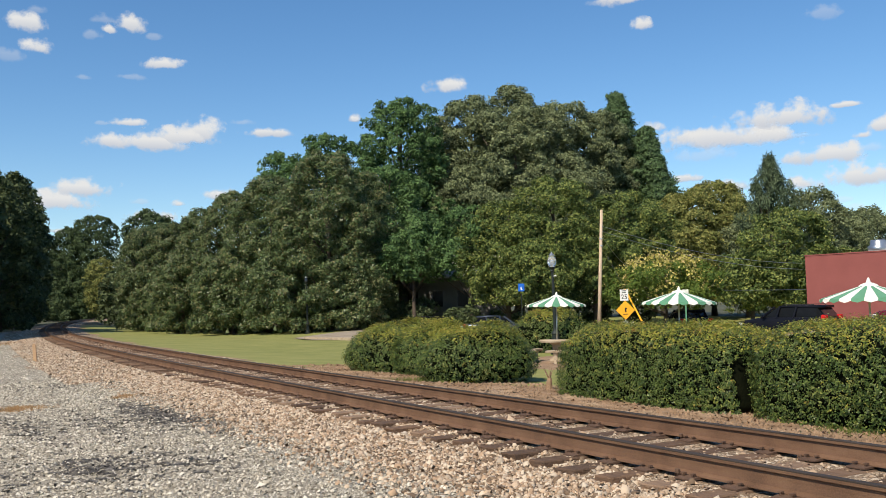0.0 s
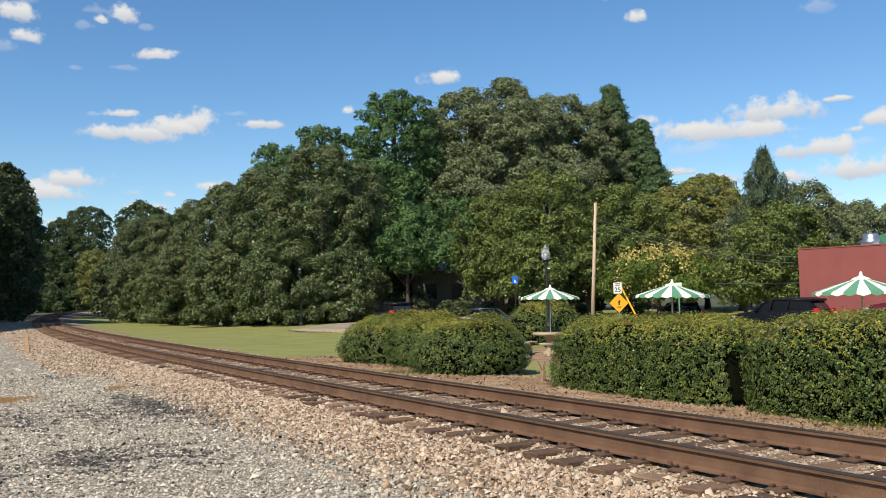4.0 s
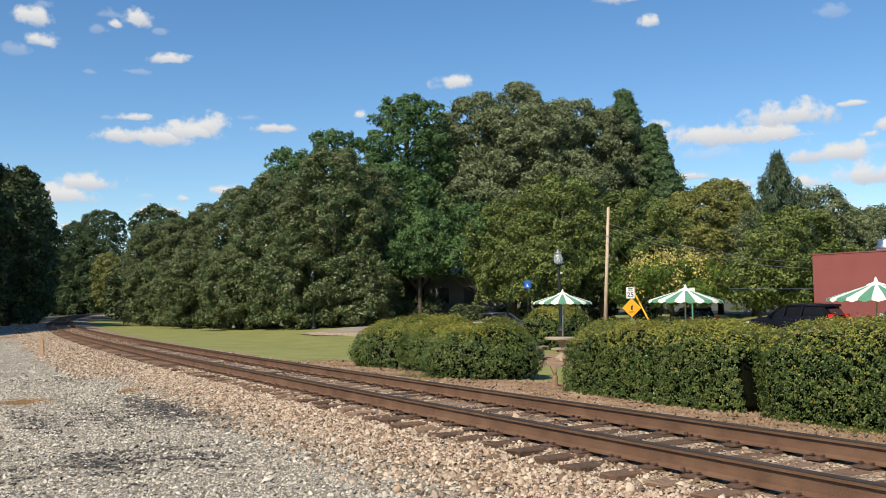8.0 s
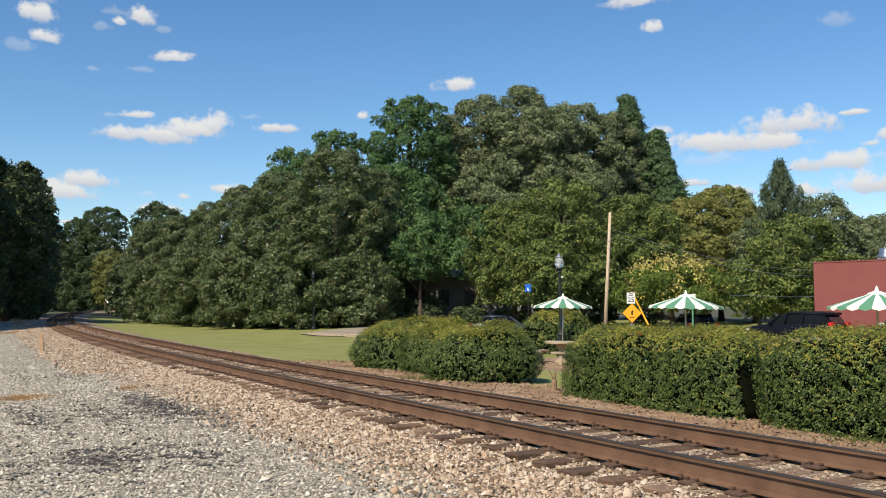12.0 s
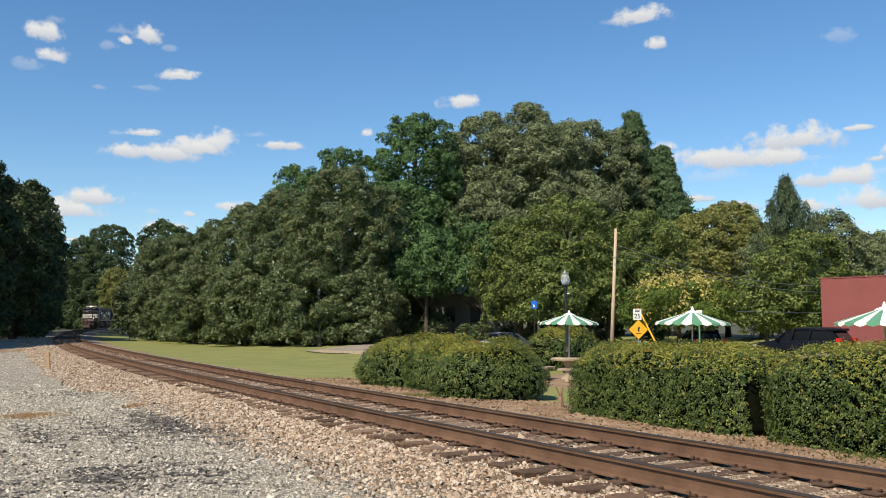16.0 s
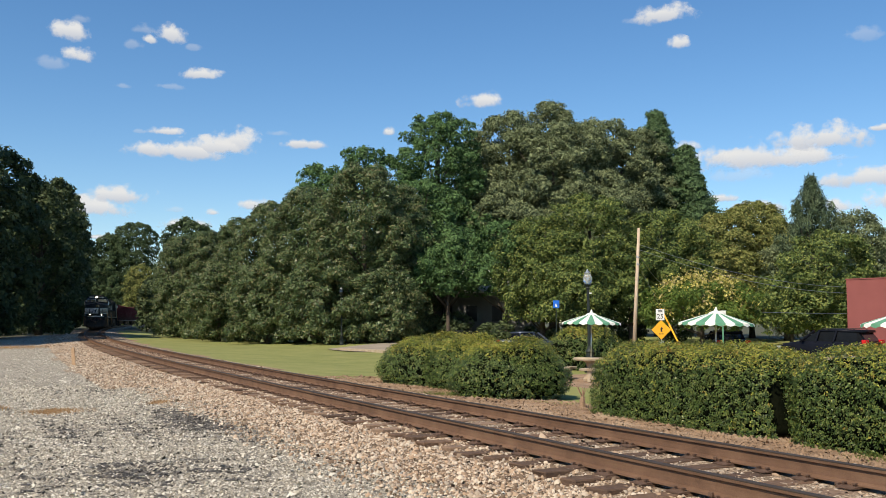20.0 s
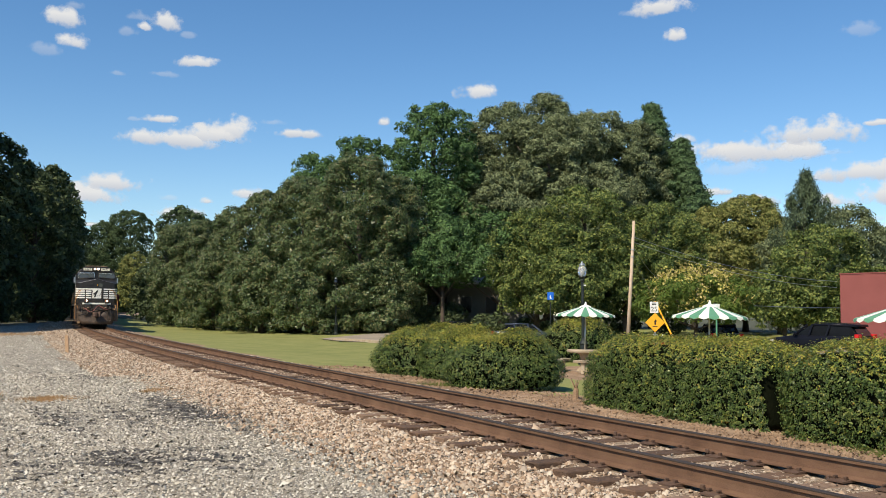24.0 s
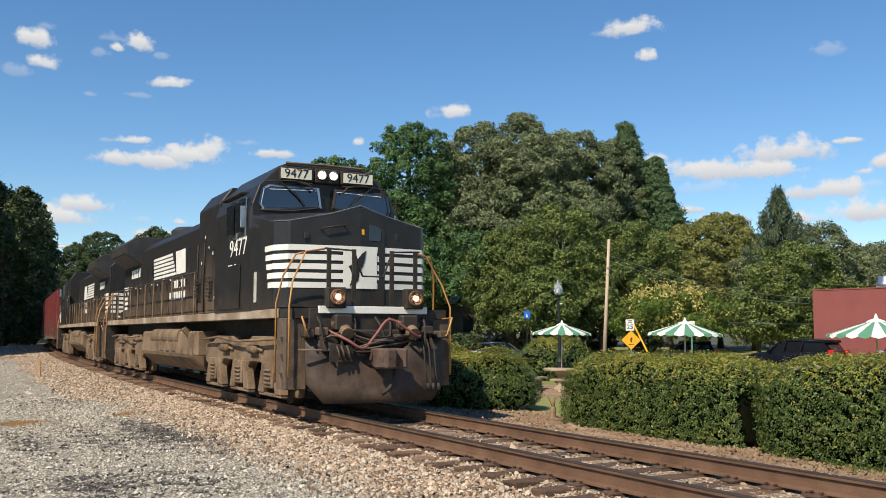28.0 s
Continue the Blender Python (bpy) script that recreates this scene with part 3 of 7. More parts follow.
def tree(name, x, y, top, half, kind, material, label, bottom=2.5, leaf=0.30, coarse=1.0, cover=0.5, group="", category="tree", width=0.6):
    rng = np.random.default_rng(int(abs(x) * 97 + y * 31 + top * 7))
    z0 = ground_at(x, y)
    height = top - z0
    ob = thing(name, pose(x, y, z0), label, category, group)
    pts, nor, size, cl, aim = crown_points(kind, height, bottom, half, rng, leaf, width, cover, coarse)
    v, f = leaf_points(pts, nor, size, rng, width, aim if kind in ("pine", "cedar") else None)
    crown = new("crown", array_mesh("crown", v, f, material))
    crown.parent = ob
    g = Geo()
    r0 = 0.05 + 0.017 * height
    lean = rng.uniform(-0.25, 0.25, 2)
    hs = [-0.1, 0.06 * height, 0.35 * height, 0.7 * height, 0.90 * height]
    g.tube([(lean[0] * t * t, lean[1] * t * t, t2) for t, t2 in zip((0, 0.2, 0.5, 0.8, 1), hs)], [r0 * 1.3, r0, r0 * 0.8, r0 * 0.45, r0 * 0.12], 9)
    for k in range(min(14, len(cl))):
        e = cl[int(rng.integers(len(cl)))]
        b = max(bottom * 0.6, min(0.8 * height, e[2] - 0.25 * height))
        mid = (e[0] * 0.45, e[1] * 0.45, (b + e[2]) / 2 - 0.2)
        g.tube([(0, 0, b), mid, tuple(e)], [r0 * 0.38, r0 * 0.22, r0 * 0.06], 5)
    part("trunk", g, BARK, ob, smooth=True)
    return ob


MAGNOLIAS = [(-9.9, 80.0, 15.0, 5.1), (-15.6, 84.0, 13.6, 4.4), (-19.9, 88.0, 12.8, 3.8), (-24.7, 95.0, 12.0, 3.5), (-30.2, 102.0, 11.4, 3.4), (-35.9, 110.0, 11.7, 3.0), (-6.9, 84.0, 13.6, 3.6), (-12.8, 79.0, 7.2, 4.3), (-7.4, 78.0, 6.1, 2.9), (-25.6, 91.0, 7.0, 3.6), (-33.0, 103.0, 7.0, 3.4), (-19.0, 83.5, 7.0, 3.6)]
OAKS = [(3.5, 104.0, 25.0, 5.4), (8.6, 107.0, 27.0, 4.4), (13.9, 105.0, 24.3, 6.4), (8.3, 101.0, 23.0, 8.2), (18.3, 108.0, 24.0, 4.6), (3.4, 98.0, 16.1, 6.0), (12.0, 99.0, 16.7, 6.6), (-0.7, 106.0, 22.3, 3.9)]
GUMS = [(-4.4, 98.0, 23.6, 5.3), (-12.0, 97.0, 19.8, 4.6), (-5.9, 94.0, 15.7, 6.3), (-16.9, 99.0, 18.4, 3.6), (2.4, 80.0, 10.0, 3.9), (-3.0, 83.0, 10.0, 3.6)]
PINES = [(21.6, 112.0, 26.8, 7.6), (24.2, 108.0, 21.8, 5.6), (24.6, 104.0, 16.9, 3.9)]
MAPLES = [(8.7, 72.0, 11.1, 3.7), (5.2, 76.0, 9.9, 3.7), (15.0, 76.0, 10.4, 3.9), (11.7, 72.0, 7.1, 3.7), (-2.6, 80.0, 8.0, 3.0), (7.0, 70.0, 6.2, 3.0)]
TURNING = [(27.3, 94.0, 13.3, 4.6), (24.4, 90.0, 12.0, 4.2), (21.5, 82.0, 7.9, 3.3), (29.6, 90.0, 10.6, 3.6)]
CEDARS = [(27.1, 76.0, 12.9, 4.6)]
MIXED = [(25.9, 70.0, 8.0, 3.5), (32.0, 80.0, 10.8, 2.8), (35.6, 84.0, 9.0, 3.4), (23.2, 70.0, 5.0, 2.6), (30.0, 72.0, 5.4, 2.6), (27.4, 84.0, 8.3, 2.6), (59.6, 130.0, 14.0, 3.3), (63.1, 130.0, 13.3, 4.0), (55.9, 128.0, 13.2, 2.3)]
FAR = [(-112.8, 300.0, 34.0, 9.2), (-56.8, 180.0, 21.7, 6.0), (-51.9, 170.0, 18.3, 5.7), (-41.8, 150.0, 16.1, 3.7), (-120.5, 300.0, 30.3, 7.3)]
for x, y, top, half in MAGNOLIAS:
    tree("magnolia_tree", x, y, top, half, "magnolia", LEAF_MAG, "dark glossy magnolia tree leafy down to the lawn", 0.1, 0.19, 1.0, 0.55, "magnolia row beside the lawn")
for x, y, top, half in OAKS:
    tree("oak_tree", x, y, top, half, "oak", LEAF_OAK, "tall broad oak tree with dull green crown", 4.0, 0.27, 1.0, 0.62, "tall trees behind the park")
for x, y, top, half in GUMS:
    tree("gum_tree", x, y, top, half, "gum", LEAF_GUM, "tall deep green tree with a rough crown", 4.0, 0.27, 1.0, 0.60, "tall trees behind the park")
for x, y, top, half in PINES:
    tree("pine_tree", x, y, top, half, "pine", LEAF_PINE, "tall pine tree with tufted branches", 4.0, 0.44, 1.15, 0.6, "tall trees behind the park", width=0.34)
for x, y, top, half in MAPLES:
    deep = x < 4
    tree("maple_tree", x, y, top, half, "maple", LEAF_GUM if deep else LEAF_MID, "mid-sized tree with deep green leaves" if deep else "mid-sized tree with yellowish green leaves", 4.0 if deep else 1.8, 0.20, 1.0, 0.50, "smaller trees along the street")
for x, y, top, half in TURNING:
    tree("autumn_tree", x, y, top, half, "maple", LEAF_TURN, "tree with leaves turning yellow", 1.5, 0.23, 1.1, 0.75, "turning trees")
for x, y, top, half in CEDARS:
    tree("cedar_tree", x, y, top, half, "cedar", LEAF_CEDAR, "blue-green cedar tree with feathery top", 1.0, 0.55, 1.0, 0.50, width=0.12)
for x, y, top, half in MIXED:
    if y > 90:
        tree("street_tree", x, y, top, half, "maple", LEAF_OAK, "distant bushy green tree beyond the street", 1.2, 0.36, 1.5, 0.45, "trees behind the street")
        continue
    tree("street_tree", x, y, top, half, "maple", LEAF_MID if top < 8.1 else LEAF_OAK, "bushy green tree behind the street", 1.2, 0.21, 1.0, 0.50, "trees behind the street")
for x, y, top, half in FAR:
    tree("distant_tree", x, y, top, half, "oak", LEAF_FAR, "distant green tree beyond the bend", 0.2, 0.5, 1.1, 0.6, "distant trees")
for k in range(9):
    tree("distant_tree", -160 + k * 10.5, 345 + 12 * math.sin(k * 2.1), 22 + 4 * math.sin(k * 1.3), 8.5, "oak", LEAF_SHADED, "distant dark tree closing the line's far bend", 0.1, 1.1, 1.8, 0.6, "distant trees")
for k in range(17):
    s = 90 + k * 9.5
    p = on_track(s, (7.6 if s < 115 else (7.1 if s < 185 else 19.0)) + (1.0 if 115 <= s < 185 else 2.2) * math.sin(k * 2.3) + (3 if k % 3 == 0 else 0))
    tree("woodland_tree", p.x, p.y, 16.6 + 0.055 * (s - 92) + 1.3 * math.sin(k * 1.7), 4.6, "oak", LEAF_SHADED, "tall leafy tree in the shaded wood beside the track", 0.3, 0.48, 0.9, 0.55, "wood beside the track")
# unseen trees added left of the view to shade the wood
for k in range(7):
    tree("woodland_tree", -50.5 - 0.9 * k, 80 - 6.5 * k, 27 + 2 * math.sin(k * 2.2), 5.0, "oak", LEAF_SHADED, "unseen tall tree added to shade the wood and lot", 0.3, 0.80, 1.2, 0.6, "wood beside the track")
# made-up dark shrubs stand where only the wood's shadow darkens the ground
for k in range(9):
    p = on_track(84 + 3.2 * k, 9.5 + 1.5 * math.sin(k * 1.9) + 1.4 * (8 - k))
    tree("wild_shrub", p.x, p.y, 2.0 + 0.8 * math.sin(k * 2.7), 1.9, "shrub", LEAF_SHADED, "dark shrub added in place of the wood's shadow on the ground", 0.05, 0.25, 1.4, 0.5, "shrubs at the wood's edge", "shrub")
for k in range(11):
    tree("woodland_tree", -52 + 5.2 * k, 150 - 2.6 * k, 8.5 + 1.5 * math.sin(k * 1.9), 4.4, "oak", LEAF_SHADED, "dark leafy tree behind the magnolia row", 0.1, 0.6, 1.0, 0.4, "wood behind the magnolias")
# more unseen trees, added to shade the far edge of the lot
for x, y in ((-43.5, 60.0), (-46.5, 66.0), (-43.5, 53.0)):
    tree("woodland_tree", x, y, 23.5, 4.4, "oak", LEAF_SHADED, "unseen tall tree added to shade the wood and lot", 0.3, 0.50, 1.0, 0.5, "wood beside the track")
tree("autumn_tree", -103.5, 280.0, 18.6, 4.8, "maple", LEAF_TURN, "tree turning yellow beside the track", 2.0, 0.5, 1.5, 0.5, "turning trees")
for k in range(4):
    p = on_track(150 + 9 * k, 6.2 + 0.6 * (k % 2))
    tree("sapling", p.x, p.y, 3.4 + 1.2 * math.sin(k * 2.0), 1.5, "shrub", LEAF_MID, "sunlit light green sapling beside the track", 0.3, 0.3, 1.5, 0.5, "saplings beside the track")
golden = tree("golden_tree", 12.8, 54.0, 3.6, 3.3, "maple", LEAF_BRIGHT, "low spreading tree with cream and golden flower heads", 1.55, 0.15, 0.75, 0.6)


def flower_heads(parent, height, half, n, seed):
    rng = np.random.default_rng(seed)
    d = unit(rng.normal(size=(n, 3)))
    d[:, 2] = np.abs(d[:, 2]) * 1.15 + 0.08
    c = d * np.array([half, half, height * 0.42]) * 1.0 + np.array([0, 0, height * 0.58])
    pts = (c[:, None] + rng.normal(0, 0.19, (n, 40, 3)) * np.array([1, 1, 1.3])).reshape(-1, 3)
    nor = unit(rng.normal(size=pts.shape) + np.array([0, 0, 0.6]))
    v, f = leaf_quads(pts, nor, 0.15, rng, 0.7)
    ob = new("blossom", array_mesh("blossom", v, f, LEAF_GOLD))
    ob.parent = parent
    return tagged(ob, "cream and golden flower heads", kind="stuff")


flower_heads(golden, 4.25, 2.9, 75, 3)


# ---- hedges ----
def hedge_surface(theta, w, length, depth, height, kp, top_r, under, seed):
    """Points and outward normals of a clipped hedge: theta runs round its plan, w from foot (0) to the middle of the top (1)."""
    a, b = length / 2, depth / 2
    c, e = np.cos(theta), np.sin(theta)
    m = (np.abs(c) ** kp + np.abs(e) ** kp) ** (1 / kp)
    px, py = c / m, e / m
    side, arc, flat = height - top_r, top_r * math.pi / 2, min(a, b) - top_r
    u = w * (side + arc + flat)
    t = np.clip((u - side) / arc, 0, 1) * math.pi / 2
    z = np.where(u < side, u, side + top_r * np.sin(t))
    inset = np.where(u < side, 0, top_r * (1 - np.cos(t))) + np.clip(u - side - arc, 0, None)
    inset = inset + under * np.clip(1 - z / (0.42 * height), 0, 1) ** 1.7
    pts = np.stack([px * (a - inset), py * (b - inset), z + 0.05 * np.clip(u - side - arc, 0, 1)], -1)
    g = np.stack([np.sign(px) * np.abs(px) ** (kp - 1) / a, np.sign(py) * np.abs(py) ** (kp - 1) / b], -1)
    g /= np.linalg.norm(g, axis=-1, keepdims=True) + 1e-9
    nor = np.stack([g[..., 0] * np.cos(t), g[..., 1] * np.cos(t), np.sin(t)], -1)
    amp = 0.035 if kp > 3 else 0.075
    if kp > 3:  # a long hedge sinks towards its ends
        pts[..., 2] *= 1 - 0.11 * np.abs(pts[..., 0] / a) ** 4
    lump = np.sin(pts[..., 0] * 2.1 + seed) * np.sin(pts[..., 1] * 2.4 + pts[..., 2] * 2.0 + 2.1 * seed) + 0.6 * np.sin(pts[..., 0] * 4.7 + pts[..., 2] * 3.9 + 1.3 * seed) + 0.45 * np.sin(pts[..., 1] * 6.1 + pts[..., 2] * 7.0 + pts[..., 0] * 1.9 + seed)
    return pts + nor * (amp * lump)[..., None], nor


def hedge(x, y, rz, length, depth, height, label, name="hedge", leaf=0.05, sprigs=190, seed=1, kp=2.3, top_r=0.6, under=0.22, bare=0):
    """A clipped hedge, its long side along local x; base at the ground."""
    rng = np.random.default_rng(seed)
    ob = thing(name, pose(x, y, ground_at(x, y), 0, 0, rz), label, "hedge", "clipped hedges beside the track")
    shape = (length, depth, height, kp, top_r, under, seed * 1.7)
    n = int((2 * (length + depth) * height + length * depth) * sprigs)
    # even spread round the plan by arc length
    th = np.linspace(0, 2 * math.pi, 721)
    ring, _ = hedge_surface(th, np.zeros(721), *shape)
    run = np.concatenate([[0], np.cumsum(np.linalg.norm(np.diff(ring[:, :2], axis=0), axis=1))])
    theta = np.interp(rng.uniform(0, run[-1], n), run, th)
    w = rng.uniform(0, 1, n)
    thin_top = rng.uniform(size=n) < np.where(w > 0.6, 1.25 - 1.1 * (w - 0.6) / 0.4, 1.0)
    theta, w = theta[thin_top], w[thin_top]
    pts, out = hedge_surface(theta, w, *shape)
    seen = (pts[:, 1] < 0.15 * depth) | (pts[:, 2] > 0.75 * height) | (rng.uniform(size=len(pts)) < 0.3)
    if bare:  # leaves are left off this end so the near-black core paints a shaded slit
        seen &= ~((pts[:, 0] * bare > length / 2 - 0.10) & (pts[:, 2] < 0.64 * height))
    pts, out = pts[seen], out[seen]
    n, per = len(pts), 8
    # each sprig: leaves round a short twig that points outwards and up
    aim = unit(out + 0.45 * rng.normal(size=(n, 3)) + np.array([0, 0, 0.5]))
    reach = leaf * rng.uniform(0.8, 3.0, n)
    pts = pts - out * (leaf * np.abs(rng.normal(0.5, 1.15, n)))[:, None]
    t = rng.uniform(-0.6, 1, (n, per))
    lv = pts[:, None] + aim[:, None] * (reach[:, None] * t)[..., None] + rng.normal(0, leaf * 0.45, (n, per, 3))
    nor = unit(out[:, None] * 0.9 + aim[:, None] * 0.3 + np.array([0, 0, 0.25]) + 0.45 * rng.normal(size=(n, per, 3)))
    lv[..., 2] = np.maximum(lv[..., 2], 0.012)
    v, _ = leaf_quads(lv.reshape(-1, 3), nor.reshape(-1, 3), leaf, rng, 0.58)
    high = pts[:, 2] / height
    patch = 0.5 + 0.5 * np.sin(pts[:, 0] * 2.1 + seed) * np.sin(pts[:, 1] * 2.7 + pts[:, 0] * 0.9 + 2 * seed)
    # young leaves crowd the top; their bright colour also paints its sunlight
    young = rng.uniform(0, 1, n) < np.clip((high - 0.64) * 4.0, 0.04, 1.0) * (0.45 + 0.55 * patch)
    young = np.repeat(young, per) & (t.ravel() > -0.2)
    for nm, pick, m in (("foliage", ~young, LEAF_HEDGE), ("new_growth", young, LEAF_NEW_SUNLIT)):
        fv = v.reshape(-1, 4, 3)[pick].reshape(-1, 3)
        fol = new(nm, array_mesh(nm, fv, np.arange(len(fv)).reshape(-1, 4), m))
        fol.parent = ob
        if nm == "new_growth":
            tagged(fol, "yellow-green and reddish young leaves, sunlit top put into their colour")
    # twiggy core in near-black, shade put into its colour
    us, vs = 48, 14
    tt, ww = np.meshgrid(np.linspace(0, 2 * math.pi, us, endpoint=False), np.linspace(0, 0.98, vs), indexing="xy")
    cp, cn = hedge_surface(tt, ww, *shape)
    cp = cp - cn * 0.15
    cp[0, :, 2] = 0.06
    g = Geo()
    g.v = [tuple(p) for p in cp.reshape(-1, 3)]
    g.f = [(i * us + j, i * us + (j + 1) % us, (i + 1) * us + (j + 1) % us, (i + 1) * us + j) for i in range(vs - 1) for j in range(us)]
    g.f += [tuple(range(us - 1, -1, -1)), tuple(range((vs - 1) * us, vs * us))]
    part("branch_core", g, TWIG_SHADE, ob, smooth=True)
    for k in range(5):
        px, py = length * (k - 2) / 6.5, depth * rng.uniform(-0.15, 0.15)
        stem = Geo().tube([(px, py, -0.05), (px + rng.uniform(-0.1, 0.1), py, 0.12), (px + rng.uniform(-0.2, 0.2), py, 0.4)], [0.035, 0.03, 0.02], 6)
        part("stem", stem, BARK, ob)
    return ob


def hedge_between(a, b, depth, height, **kw):
    """A hedge whose front foot runs from a to b (left to right as the track is faced)."""
    a, b = Vector((*a, 0)), Vector((*b, 0))
    d = (b - a).normalized()
    back = Vector((-d.y, d.x, 0))
    if back.y < 0:
        back = -back
    c = (a + b) / 2 + back * depth / 2
    return hedge(c.x, c.y, math.degrees(math.atan2(d.y, d.x)), (b - a).length, depth, height, **kw)


HEDGE = "dense clipped evergreen hedge with reddish new tips"
hedge_between((2.02, 18.36), (4.25, 14.04), 1.9, 1.37, label=HEDGE, seed=2, bare=1, kp=6.5, top_r=0.52, under=0.03, leaf=0.036, sprigs=400)
hedge_between((4.31, 13.87), (6.85, 8.8), 1.9, 1.43, label=HEDGE, seed=3, kp=6.5, top_r=0.52, under=0.05, leaf=0.034, sprigs=420)
hedge_between((-3.40, 27.6), (-1.85, 24.9), 2.3, 1.22, label="rounded clipped evergreen bush", name="round_bush", top_r=0.92, seed=4, leaf=0.046, sprigs=230)
hedge_between((-1.95, 25.35), (-0.15, 22.9), 2.2, 1.22, label="rounded clipped evergreen bush", name="round_bush", top_r=0.92, seed=5, leaf=0.046, sprigs=230)
hedge_between((-0.60, 21.15), (2.26, 21.35), 2.5, 1.27, label="rounded clipped evergreen bush", name="round_bush", top_r=0.92, seed=6, leaf=0.044, sprigs=250)
hedge(-0.75, 30.0, 10, 3.2, 2.4, 1.45, "rounded clipped bush with bronze top", "round_bush", seed=7, top_r=1.0)
hedge(4.35, 38.0, 0, 3.0, 2.6, 1.00 - ground_at(4.35, 38.0), "round clipped bush behind the lamp post", "round_bush", seed=8, top_r=1.0, sprigs=110, leaf=0.06)


# ---- locomotives ----
def dusty(name, paint, dust, low, high, rough=0.5):
    """Paint with road dust that thickens towards the running gear, broken up by noise."""
    m = mat(name, paint, 2.5, rough, 0.0, 0.06, 30)
    n, l = m.node_tree.nodes, m.node_tree.links
    b = n["Principled BSDF"]
    base = b.inputs["Base Color"].links[0].from_socket
    tc, sep, nz = n.new("ShaderNodeTexCoord"), n.new("ShaderNodeSeparateXYZ"), n.new("ShaderNodeTexNoise")
    mp = n.new("ShaderNodeMapping")
    mp.inputs["Scale"].default_value = (1.2, 1.2, 0.35)
    nz.inputs["Scale"].default_value, nz.inputs["Detail"].default_value = 2.2, 6.0
    l.new(tc.outputs["Object"], mp.inputs[0])
    l.new(mp.outputs[0], nz.inputs["Vector"])
    l.new(tc.outputs["Object"], sep.inputs[0])
    add = n.new("ShaderNodeMath")
    add.operation = "MULTIPLY_ADD"
    add.inputs[1].default_value = 1.6
    l.new(nz.outputs[0], add.inputs[0])
    l.new(sep.outputs[2], add.inputs[2])
    rg = n.new("ShaderNodeMapRange")
    for i, v in zip((1, 2, 3, 4), (high + 0.8, low + 0.8, 0.04, 0.92)):
        rg.inputs[i].default_value = v
    l.new(add.outputs[0], rg.inputs[0])
    mx = n.new("ShaderNodeMix")
    mx.data_type = "RGBA"
    l.new(rg.outputs[0], mx.inputs[0])
    l.new(base, mx.inputs[6])
    # the dust itself is blotched by rain and grease
    blot, tint = n.new("ShaderNodeTexNoise"), n.new("ShaderNodeValToRGB")
    blot.inputs["Scale"].default_value, blot.inputs["Detail"].default_value, blot.inputs["Roughness"].default_value = 3.4, 9.0, 0.72
    l.new(tc.outputs["Object"], blot.inputs["Vector"])
    e = tint.color_ramp.elements
    e[0].position, e[0].color = 0.34, (*[c * 0.38 for c in dust], 1)
    e[1].position, e[1].color = 0.66, (dust[0] * 1.25, dust[1] * 1.16, dust[2] * 1.1, 1)
    l.new(blot.outputs[0], tint.inputs[0])
    l.new(tint.outputs[0], mx.inputs[7])
    l.new(mx.outputs[2], b.inputs["Base Color"])
    return m


DUST = (0.165, 0.118, 0.082)
LOCO_BLACK = dusty("black_loco_paint", [(0.011, 0.011, 0.0115), (0.026, 0.0255, 0.025)], (0.085, 0.064, 0.046), 0.9, 2.1, 0.42)
HOOD_BLACK = dusty("dusty_black_hood", [(0.007, 0.007, 0.0075), (0.017, 0.0165, 0.016)], (0.185, 0.130, 0.085), 1.3, 2.9, 0.5)
PLOUGH = dusty("dusty_plough", [(0.018, 0.014, 0.012), (0.050, 0.038, 0.029)], (0.105, 0.070, 0.046), 0.0, 1.5, 0.62)
LOCO_ROOF = mat("roof_black", [(0.018, 0.018, 0.019), (0.045, 0.043, 0.041)], 3, 0.6, 0, 0.1, 40)
FRAME = dusty("dusty_frame", [(0.04, 0.033, 0.028), (0.09, 0.070, 0.054)], DUST, 0.5, 2.4, 0.8)
TRUCK = mat("dusty_truck", [(0.070, 0.045, 0.027), (0.175, 0.117, 0.070), (0.255, 0.178, 0.110)], 2.0, 0.92, 0, 0.12, 30)
SILL = mat("dirty_white_sill", [(0.15, 0.102, 0.062), (0.28, 0.205, 0.135), (0.52, 0.45, 0.36)], 1.6, 0.7, 0, 0.1, 40)
STRIPE = mat("white_stripe", [(0.70, 0.68, 0.60), (0.84, 0.82, 0.75)], 2, 0.5, 0, 0.03, 40)
ORANGE = mat("orange_rail", [(0.36, 0.16, 0.045), (0.55, 0.28, 0.09)], 5, 0.5, 0.1, 0.05, 40)
HOSE = mat("red_hose", [(0.19, 0.055, 0.050), (0.27, 0.095, 0.085)], 6, 0.6, 0, 0.1, 40)
COUPLER = mat("rusty_cast_steel", [(0.045, 0.030, 0.024), (0.10, 0.062, 0.046), (0.15, 0.095, 0.07)], 5, 0.8, 0.1, 0.3, 30)
UNDER = mat("greasy_black", [(0.013, 0.011, 0.009), (0.050, 0.040, 0.031)], 5, 0.75, 0, 0.2, 40)
LAMP = glow("headlight_filament", (1.0, 0.78, 0.52), 60.0)
REFLECTOR = mat("lamp_reflector", [(0.62, 0.50, 0.40), (0.80, 0.68, 0.56)], 22, 0.25, 0.55, 0.1, 60)
# blue base colour paints in the sky mirrored by the panes
WINDSCREEN = mat("sky_blue_glass", [(0.004, 0.009, 0.030), (0.009, 0.018, 0.048)], 2, 0.05, 0, 0, 30, spec=0.7, coat=0.7)
DITCH = glow("ditch_light_filament", (1.0, 0.74, 0.46), 40.0)
BOARD = mat("number_board_cream", [(0.66, 0.62, 0.48), (0.76, 0.71, 0.56)], 3, 0.5, 0, 0.02, 60)
